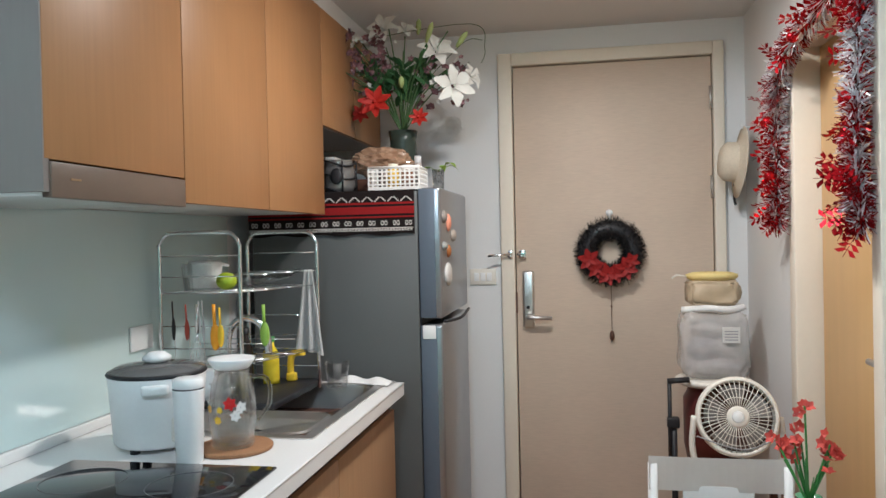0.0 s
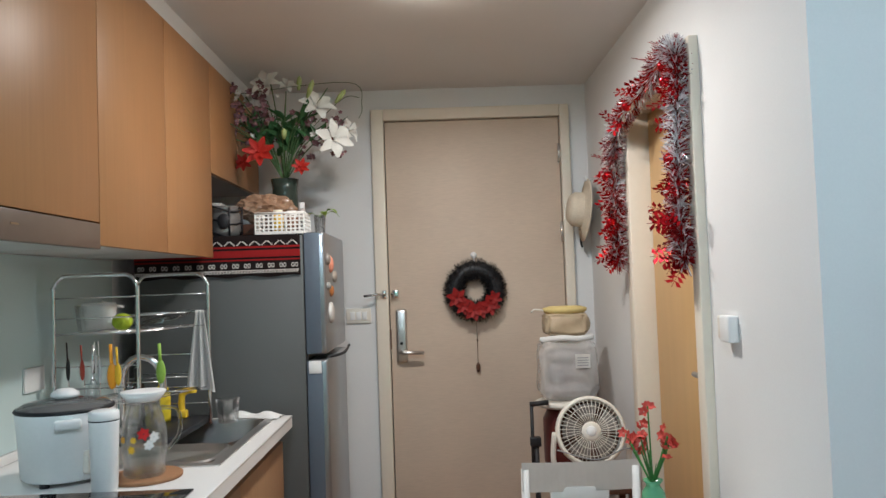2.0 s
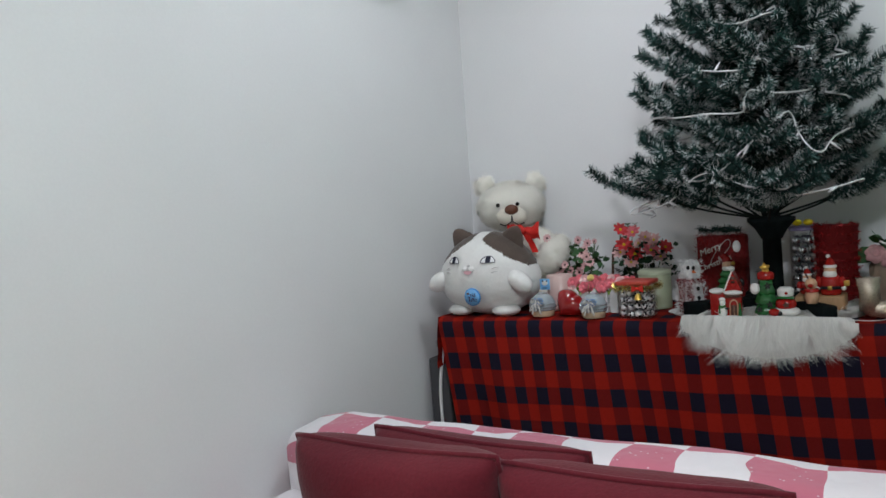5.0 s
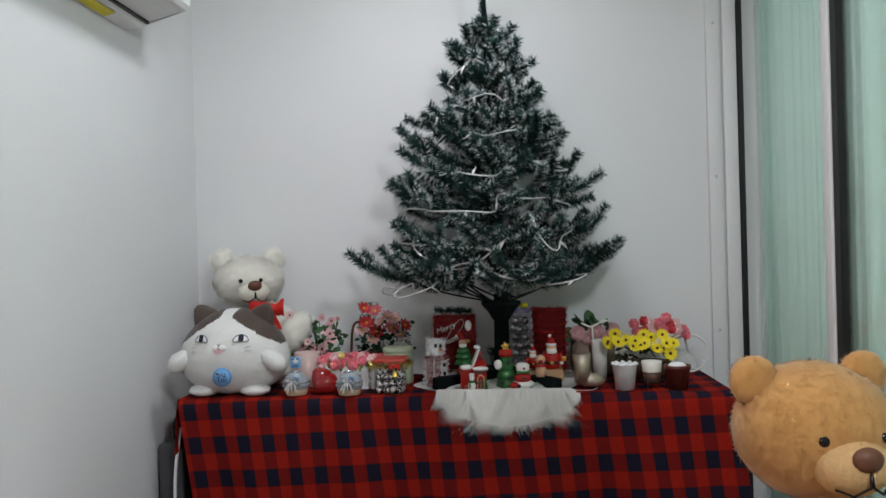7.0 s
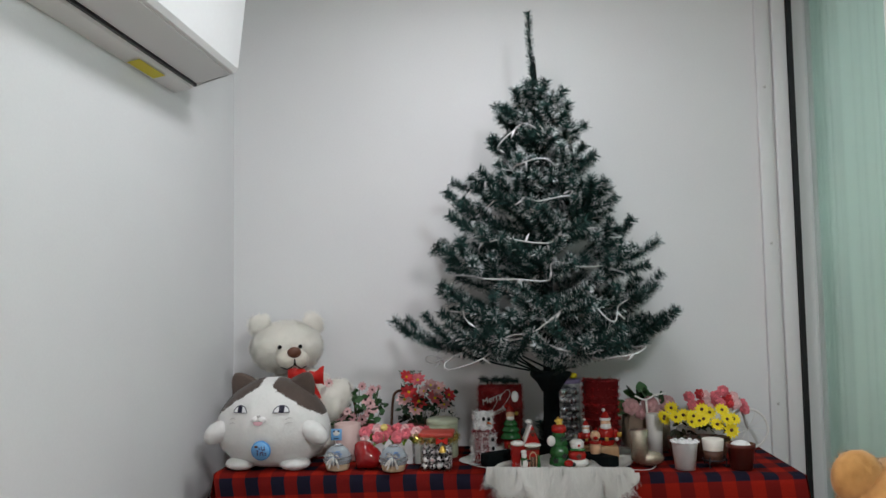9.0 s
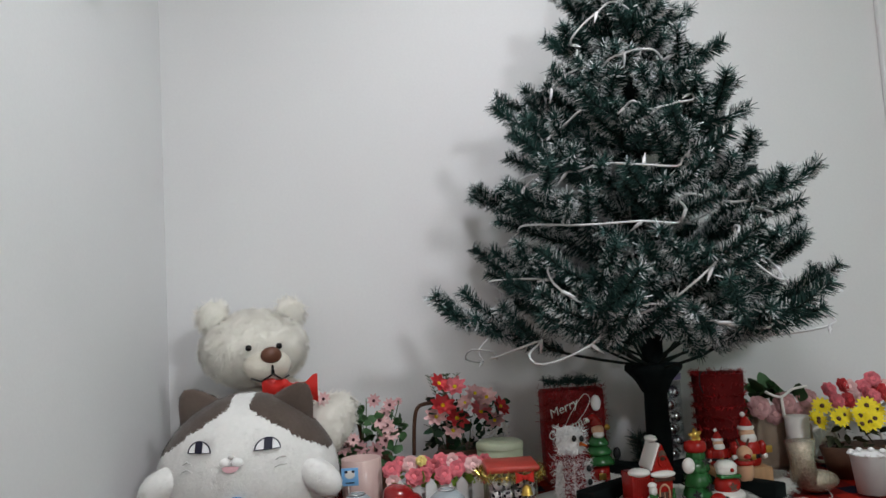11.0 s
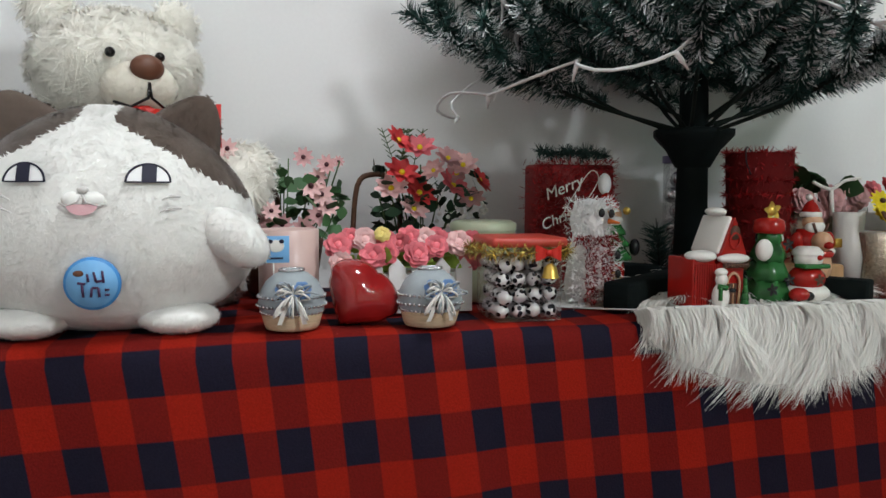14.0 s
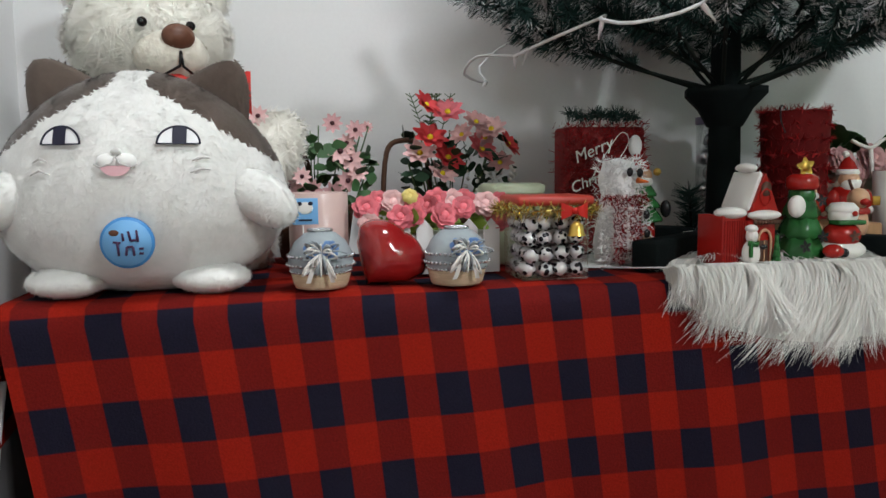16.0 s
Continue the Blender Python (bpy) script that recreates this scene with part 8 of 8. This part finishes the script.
def house(bm):
    box(bm, -0.03, 0.03, 0.008, 0.052, 0, 0.062, 0.002, 0)
    box(bm, -0.034, 0.03, -0.044, 0.008, 0, 0.055, 0.002, 0)
    for i in range(9):
        box(bm, -0.0335, -0.03, 0.011 + i * 0.0045, 0.0135 + i * 0.0045, 0.002, 0.055, 0.0006, 0)
    n = len(bm.faces)
    A = [(-0.036, -0.046, 0.066), (-0.036, 0.004, 0.066), (-0.036, -0.021, 0.112)]
    B = [(0.03, p[1], p[2]) for p in A]
    va, vb = [bm.verts.new(p) for p in A], [bm.verts.new(p) for p in B]
    bm.faces.new(va)
    bm.faces.new(vb[::-1])
    for i in range(3):
        j = (i + 1) % 3
        bm.faces.new((va[i], vb[i], vb[j], va[j]))
    paint(bm, n, 0, False)
    box(bm, -0.036, 0.03, -0.046, 0.004, 0.055, 0.0665, 0.002, 0)
    box(bm, -0.028, 0.033, -0.002, 0.005, 0, 0.052, 0.003, 1, m=Matrix.Translation((-0.003, 0.004, 0.066)) @ pose(0, 0, 0, 28, 0, 0))
    for p, r in (((-0.02, 0.03, 0.064), (0.022, 0.026, 0.0075)), ((-0.036, -0.02, 0.061), (0.014, 0.03, 0.0065)), ((-0.002, -0.013, 0.118), (0.02, 0.013, 0.006))):
        ball(bm, p, r, 1, 18, 10)
    for y in np.linspace(-0.042, 0.002, 9):
        ball(bm, (-0.043, float(y), 0.053), 0.0032, 6, 8, 6)
    tube(bm, [(-0.037, -0.021, 0.093 + 0.0), (-0.0385, -0.021, 0.093)], 0.009, 16, 6)
    tube(bm, [(-0.0375, -0.021 + 0.0095 * math.cos(a), 0.083 + 0.0095 * math.sin(a)) for a in np.linspace(0, 2 * math.pi, 18)[:-1]], 0.0017, 6, 0, closed=True)
    tube(bm, [(-0.036, -0.033, 0), (-0.037, -0.033, 0.03)] + [(-0.037, -0.021 + 0.012 * -math.cos(a), 0.03 + 0.013 * math.sin(a)) for a in np.linspace(0.2, math.pi - 0.2, 8)] + [(-0.037, -0.009, 0.03), (-0.036, -0.009, 0)], 0.002, 6, 4)
    box(bm, -0.0355, -0.034, -0.03, -0.012, 0.0, 0.03, 0.0005, 6)
    box(bm, -0.0375, -0.0355, -0.0215, -0.0205, 0.0, 0.03, 0, 4)
    ball(bm, (-0.046, 0.012, 0.016), (0.012, 0.014, 0.0165), 1, 18, 12)
    ball(bm, (-0.047, 0.012, 0.037), (0.0085, 0.0095, 0.0095), 1, 16, 10)
    ball(bm, (-0.047, 0.013, 0.046), (0.009, 0.0105, 0.005), 1, 16, 8)
    tube(bm, [(-0.05, 0.022, 0.029), (-0.058, 0.012, 0.0275), (-0.05, 0.003, 0.029)], 0.0032, 8, 2)
    box(bm, -0.058, -0.053, 0.018, 0.023, 0.012, 0.028, 0.001, 2)
    ball(bm, (-0.055, -0.003, 0.024), (0.004, 0.007, 0.003), 3, 10, 6)
    for k in range(4):
        lathe(bm, [(0, 0.003 + 0.0075 * k), (0.0085 - 0.0017 * k, 0.003 + 0.0075 * k), (0.003, 0.014 + 0.0075 * k), (0, 0.014 + 0.0075 * k)], 12, 2, m=Matrix.Translation((-0.042, -0.04, 0)))


figurine("house_figurine", pose(2.098, 0.366, 0.94, 0, 0, 6), "red ceramic snow-capped house figurine with a small snowman", lambda bm: (house(bm), bmesh.ops.scale(bm, vec=(0.86, 0.76, 1.0), verts=list(bm.verts))), FIG)


def tree_snowman(bm):
    for k, (r, z0, z1) in enumerate(((0.028, 0.0, 0.034), (0.025, 0.026, 0.058), (0.021, 0.05, 0.078), (0.016, 0.072, 0.094))):
        n = len(bm.verts)
        lathe(bm, [(0, z0), (r * 0.8, z0), (r, z0 + 0.006), (r * 0.92, z0 + 0.014), (r * 0.62, z1), (0, z1)], 20, 2)
        bm.verts.ensure_lookup_table()
        for v in list(bm.verts)[n:]:
            a = math.atan2(v.co.y, v.co.x)
            q = 1 + 0.12 * math.sin(7 * a + k)
            v.co.x *= q
            v.co.y *= q
    lathe(bm, [(0, 0.088), (0.018, 0.088), (0.02, 0.092), (0.019, 0.104), (0.012, 0.108), (0, 0.108)], 20, 0)
    petals(bm, (-0.006, 0, 0.117), (-1, 0, 0), 0.0125, 5, 5, cup=0.0, wide=0.7)
    ball(bm, (-0.004, 0, 0.117), (0.004, 0.007, 0.007), 5, 10, 8)
    ball(bm, (-0.022, 0.022, 0.068), (0.008, 0.0115, 0.014), 1, 16, 10)
    for y, z in ((-0.008, 0.075), (0.012, 0.018), (-0.012, 0.03)):
        petals(bm, (-0.0285, y, z), (-1, 0, 0.1), 0.0085, 5, 3, cup=0.0, wide=0.6)
    ball(bm, (-0.014, -0.047, 0.012), (0.026, 0.031, 0.013), 1, 18, 12)
    ball(bm, (-0.016, -0.046, 0.03), (0.021, 0.024, 0.018), 0, 18, 12)
    ball(bm, (-0.018, -0.046, 0.056), (0.016, 0.0185, 0.015), 1, 18, 12)
    lathe(bm, [(0.0185, 0), (0.0195, 0.004), (0.013, 0.011), (0, 0.012)], 18, 1, m=Matrix.Translation((-0.016, -0.046, 0.06)))
    box(bm, -0.036, -0.014, -0.066, -0.028, 0.044, 0.05, 0.002, 2)
    ball(bm, (-0.0345, -0.05, 0.058), 0.0035, 0, 10, 7)
    petals(bm, (-0.0375, -0.049, 0.03), (-1, 0, 0), 0.008, 5, 6, cup=0.0, wide=0.6)
    ball(bm, (-0.034, -0.022, 0.012), (0.012, 0.013, 0.009), 0, 14, 9)
    ball(bm, (-0.038, -0.034, 0.01), (0.004, 0.007, 0.006), 3, 10, 7)


figurine("tree_figurine", pose(2.1, 0.276, 0.942), "ceramic Christmas tree figurine with a snowman in red", tree_snowman, FIG)


def santa(bm):
    lathe(bm, [(0, 0), (0.022, 0), (0.024, 0.006), (0.024, 0.034), (0.018, 0.048), (0, 0.05)], 18, 0)
    lathe(bm, [(0.0242, 0.014), (0.0248, 0.016), (0.0248, 0.02), (0.0242, 0.022)], 18, 3)
    box(bm, -0.0262, -0.0235, -0.005, 0.005, 0.013, 0.023, 0.001, 5)
    ball(bm, (-0.004, 0, 0.058), (0.014, 0.0145, 0.013), 4, 16, 10)
    ball(bm, (-0.01, 0, 0.05), (0.011, 0.0155, 0.0125), 1, 16, 10)
    lathe(bm, [(0.0145, 0.066), (0.0155, 0.069), (0.014, 0.073), (0, 0.074)], 16, 1)
    lathe(bm, [(0.0135, 0.072), (0.009, 0.083), (0, 0.093)], 16, 0)
    ball(bm, (0, 0.004, 0.094), 0.005, 1, 10, 7)
    for s in (-1, 1):
        ball(bm, (-0.006, s * 0.026, 0.03), (0.009, 0.009, 0.015), 0, 12, 8)
        ball(bm, (-0.009, s * 0.029, 0.016), 0.006, 1, 10, 7)
    box(bm, -0.016, -0.004, -0.042, -0.03, 0.022, 0.035, 0.001, 5)


solo("wooden_stand", box(bm_new(), -0.045, 0.045, -0.055, 0.055, 0, 0.052, 0.004), mat("pine_wood", (0.42, 0.24, 0.12), 0.5, grain=0.2, scale=20, stretch=(1, 6, 1)), pose(2.2, 0.165, TT), "small pine wood stand behind the tree", "stand")
figurine("santa_figurine", pose(2.19, 0.142, TT + 0.0525), "ceramic Santa figurine holding a yellow present", santa, FIG)
figurine("santa_figurine", pose(2.2, 0.195, TT + 0.0525), "small ceramic Santa figurine with a dark sack", lambda bm: (santa(bm), bmesh.ops.scale(bm, vec=(0.7, 0.7, 0.7), verts=list(bm.verts))), FIG)


def deer(bm):
    ball(bm, (0, 0, 0.04), (0.016, 0.016, 0.024), 4, 14, 10)
    ball(bm, (-0.004, 0, 0.072), 0.014, 4, 14, 10)
    ball(bm, (-0.016, 0, 0.068), (0.006, 0.007, 0.005), 0, 10, 7)
    for s in (-1, 1):
        tube(bm, [(0.0, s * 0.009, 0.0), (0.0, s * 0.009, 0.03)], 0.005, 8, 6)
        tube(bm, [(0, s * 0.006, 0.083), (0, s * 0.012, 0.097)], 0.002, 6, 6)
    lathe(bm, [(0.017, 0.052), (0.018, 0.056), (0.015, 0.06)], 14, 0)


figurine("reindeer_figurine", pose(2.125, 0.178, 0.944), "small tan reindeer figurine with a red collar", deer, FIG)

bt = thing("bauble_tube", pose(2.395, 0.225, TT), "clear tube of silver baubles with a yellow bow", "bauble tube")
part("tube", lathe(bm_new(), [(0, 0), (0.034, 0), (0.034, 0.2), (0, 0.2)], 26), CLEAR, bt)
bm0 = ball(bm_new(), (0, 0, 0), 0.014, 0, 16, 10)
me = bpy.data.meshes.new("bauble")
bm0.to_mesh(me)
bm0.free()
me.materials.append(mat("silver_bauble", (0.6, 0.6, 0.62), 0.18, metal=0.95))
for k in range(7):
    for i in range(3):
        a = 2 * math.pi * i / 3 + k * 1.05
        o = new("bauble", me)
        o.parent = bt
        o.location = (0.0175 * math.cos(a), 0.0175 * math.sin(a), 0.016 + 0.0262 * k)
part("lid", lathe(bm_new(), [(0.036, 0.2005), (0.036, 0.212), (0, 0.212)], 26), mat("lilac_lid", (0.16, 0.13, 0.22), 0.4), bt)
bm = bm_new()
for s in (-1, 1):
    ball(bm, (0, s * 0.014, 0.222), (0.01, 0.013, 0.009), 0, 12, 8)
part("bow", bm, YEL, bt, "yellow ribbon bow")
rc = thing("tinsel_hat", pose(2.318, 0.138, TT), "tall dark red tinsel hat ornament", "ornament")
part("core", lathe(bm_new(), [(0, 0), (0.062, 0), (0.064, 0.02), (0.05, 0.03), (0.048, 0.12), (0.052, 0.215), (0, 0.217)], 26), mat("dark_red_felt", (0.11, 0.006, 0.006), 0.8, grain=0.2, scale=120), rc)
ringpts = [(0.05 * math.cos(a), 0.05 * math.sin(a), z) for z in np.linspace(0.04, 0.215, 9) for a in np.linspace(0, 2 * math.pi, 24)]
slivers("tinsel", tinsel(ringpts, 0.003, 3200, 0.009, 0.0009, 71), TINSEL_RD, rc)
part("loop", tube(bm_new(), arc([(-0.02, 0.03, 0.217), (-0.03, 0.045, 0.222), (-0.045, 0.055, 0.2), (-0.05, 0.05, 0.18)], 5), 0.0012, 5), BLACK, rc)
sp = thing("pine_sprig", pose(2.33, 0.30, TT), "small dark pine sprig ornament", "ornament")
slivers("needles", needles([(0, 0, 0.01), (0.0, 0.005, 0.06), (-0.005, 0.012, 0.095)], 420, 0.026, 0.001, gd), NEEDLE, sp)
part("stem", tube(bm_new(), [(0, 0, 0), (-0.004, 0.01, 0.09)], 0.002, 5), WIRE, sp)

# right-hand end: bouquet, boot, pots, sunflowers, bicycle
bq = thing("wrapped_bouquet", pose(2.375, 0.0, TT), "bouquet of dusty pink roses wrapped in brown gauze", "bouquet")
bm = sack(0.05, 0.066, 0.125, 0.12, 9)
part("gauze", bm, mat("brown_gauze", (0.33, 0.25, 0.18), 0.7, grain=0.2, scale=50, alpha=0.85), bq)
for y, z, r in ((0.05, 0.135, 0.026), (-0.005, 0.14, 0.026), (-0.055, 0.145, 0.024), (0.02, 0.118, 0.022), (-0.035, 0.12, 0.022)):
    part("rose", rose((-0.045, y, z), (-1, 0.1 * gd.normal(), 0.4), r), DUSTY, bq)
leafy(bq, GREEN_LEAF, 26, (-0.03, -0.05, 0.13), (0.02, 0.06, 0.17), 0.05, 12, 0.36)
part("tie", tube(bm_new(), arc([(-0.06, 0.04, 0.17), (-0.065, 0.01, 0.158), (-0.06, -0.02, 0.172), (-0.062, -0.05, 0.176)], 5), 0.003, 6), CER_W, bq)
part("tie_tail", tube(bm_new(), [(-0.064, 0.008, 0.158), (-0.066, 0.006, 0.115)], 0.0035, 6), CER_W, bq)
wp = thing("white_bucket", pose(2.29, -0.01, TT + 0.001), "small white bucket among the flowers", "bucket")
part("bucket", lathe(bm_new(), [(0, 0.0), (0.02, 0.0), (0.024, 0.12), (0.022, 0.12), (0, 0.1)], 22), CER_W, wp)
GLIT = mat("gold_glitter", (0.42, 0.36, 0.28), 0.25, metal=0.7, grain=0.6, scale=260, bump=0.8)
bo = thing("glitter_boot", pose(2.15, 0.045, TT), "small gold glitter boot ornament", "ornament")
bm = bm_new()
tube(bm, [(0, 0.01, 0.02), (0, 0.012, 0.06), (0, 0.014, 0.098)], [0.026, 0.022, 0.027], 20)
ball(bm, (0, -0.012, 0.022), (0.025, 0.042, 0.0215), 0, 24, 16)
part("boot", bm, GLIT, bo)
wc = thing("white_pot", pose(2.125, -0.058, TT), "white ribbed plastic pot", "pot")
part("pot", lathe(bm_new(), [(0, 0), (0.026, 0), (0.034, 0.07), (0.036, 0.072), (0.031, 0.068), (0.02, 0.06), (0, 0.06)], 30), WHITE, wc)
for i in range(10):
    a = 2 * math.pi * i / 10
    part("notch", ball(bm_new(), (0.033 * math.cos(a), 0.033 * math.sin(a), 0.0725), (0.006, 0.006, 0.004), 0, 10, 6), WHITE, wc)
bp_ = thing("two_tone_pot", pose(2.15, -0.138, TT), "cream and brown glazed pot on a wire stand", "pot")
part("lower", lathe(bm_new(), [(0, 0.012), (0.022, 0.012), (0.026, 0.045), (0, 0.045)], 26), BROWN, bp_)
part("upper", lathe(bm_new(), [(0.026, 0.0452), (0.0285, 0.074), (0.027, 0.075), (0.022, 0.06), (0, 0.06)], 26), IVORY, bp_)
bm = bm_new()
for a in (30, 150, 270):
    q = math.radians(a)
    tube(bm, arc([(0.028 * math.cos(q), 0.028 * math.sin(q), 0.03), (0.034 * math.cos(q), 0.034 * math.sin(q), 0.015), (0.033 * math.cos(q), 0.033 * math.sin(q), 0.0)], 4), 0.0018, 6)
tube(bm, [(0.029 * math.cos(a), 0.029 * math.sin(a), 0.02) for a in np.linspace(0, 2 * math.pi, 24)[:-1]], 0.0018, 6, closed=True)
part("stand", bm, BLACK, bp_)
dp = thing("brown_pot", pose(2.125, -0.204, TT), "dark red-brown glazed pot with cotton in it", "pot")
part("pot", lathe(bm_new(), [(0, 0), (0.027, 0), (0.034, 0.055), (0.037, 0.057), (0.037, 0.067), (0.033, 0.067), (0.03, 0.055), (0, 0.05)], 30), mat("oxblood_glaze", (0.10, 0.022, 0.016), 0.3, grain=0.15, scale=30), dp)
part("cotton", ball(bm_new(), (0, 0, 0.062), (0.026, 0.026, 0.013), 0, 16, 10), SNOW, dp)
sf = thing("sunflower_basket", pose(2.255, -0.125, TT), "dark wicker basket of yellow artificial sunflowers", "flower basket")
part("basket", lathe(bm_new(), [(0, 0), (0.05, 0), (0.062, 0.06), (0.06, 0.062), (0, 0.055)], 26, m=Matrix.Diagonal((0.7, 1.45, 1, 1))), WICKER, sf)
leafy(sf, mat("dark_stem_leaf", (0.03, 0.035, 0.012), 0.6, grain=0.2, island=0.4), 50, (-0.03, -0.09, 0.05), (0.02, 0.09, 0.1), 0.028, 44, 0.22)
for k in range(15):
    y = 0.095 - 0.19 * (k % 8) / 7 + gd.normal() * 0.006
    z = (0.118 if k < 8 else 0.128) + gd.normal() * 0.006 - 0.03 * max(0, -(y + 0.04)) * 8 * (k % 3 == 0)
    part("sunflower", daisy((-0.038 + gd.normal() * 0.012 + (0.03 if k >= 8 else 0), y, z), (-0.8, gd.normal() * 0.3, 0.7), 0.021, 12), [YEL, BROWN], sf)
part("sunflower", daisy((-0.05, -0.078, 0.088), (-1, -0.2, 0.2), 0.023, 12), [YEL, BROWN], sf)
by = thing("flower_bicycle", pose(2.385, -0.25, TT), "white wire bicycle planter with pink and red roses", "planter")


def wheel(c, r):
    bm = bm_new()
    tube(bm, [(c[0], c[1] + r * math.cos(a), c[2] + r * math.sin(a)) for a in np.linspace(0, 2 * math.pi, 36)[:-1]], 0.0036, 7, closed=True)
    for k in range(12):
        a = 2 * math.pi * k / 12
        tube(bm, [c, (c[0], c[1] + r * math.cos(a), c[2] + r * math.sin(a))], 0.001, 4)
    return bm


part("wheel", wheel((0, -0.05, 0.062), 0.058), CER_W, by)
part("wheel", wheel((0, 0.14, 0.04), 0.037), CER_W, by)
bm = bm_new()
tube(bm, [(0, -0.05, 0.062), (0, -0.03, 0.13), (0, -0.025, 0.155)], 0.0035, 8)
tube(bm, arc([(0, -0.028, 0.13), (0, 0.03, 0.1), (0, 0.1, 0.085), (0, 0.14, 0.042)], 5), 0.0035, 8)
tube(bm, arc([(-0.035, -0.02, 0.16), (-0.02, -0.025, 0.153), (0, -0.025, 0.155), (0.03, -0.02, 0.16)], 4), 0.003, 8)
part("frame", bm, CER_W, by)
part("planter", box(bm_new(), -0.035, 0.035, 0.01, 0.11, 0.085, 0.118, 0.004), CER_W, by)
for k in range(16):
    y = 0.115 - 0.15 * (k % 8) / 7 + gd.normal() * 0.005
    z = 0.138 + (0.022 if k >= 8 else 0) + gd.normal() * 0.006 - (0.02 if y < -0.02 else 0)
    part("rose", rose((-0.028 + 0.02 * (k >= 8), y, z), (-1, gd.normal() * 0.3, 0.5), 0.0185, k), (PINKP, REDP, PALEP, PINKP)[k % 4], by)
leafy(by, GREEN_LEAF, 14, (-0.02, -0.02, 0.11), (0.02, 0.11, 0.14), 0.025, 91, 0.3)
bm = bm_new()
for i in range(3):
    tube(bm, arc([(2.15 + i * 0.03, -0.35, 0.92), (2.12 + i * 0.03, -0.375, 0.86), (2.1 + i * 0.04, -0.365, 0.8), (2.12, -0.352, 0.74)], 5), 0.0025, 6)
solo("cord", bm, BLACK, Matrix(), "black cords hanging at the table end", "cord")
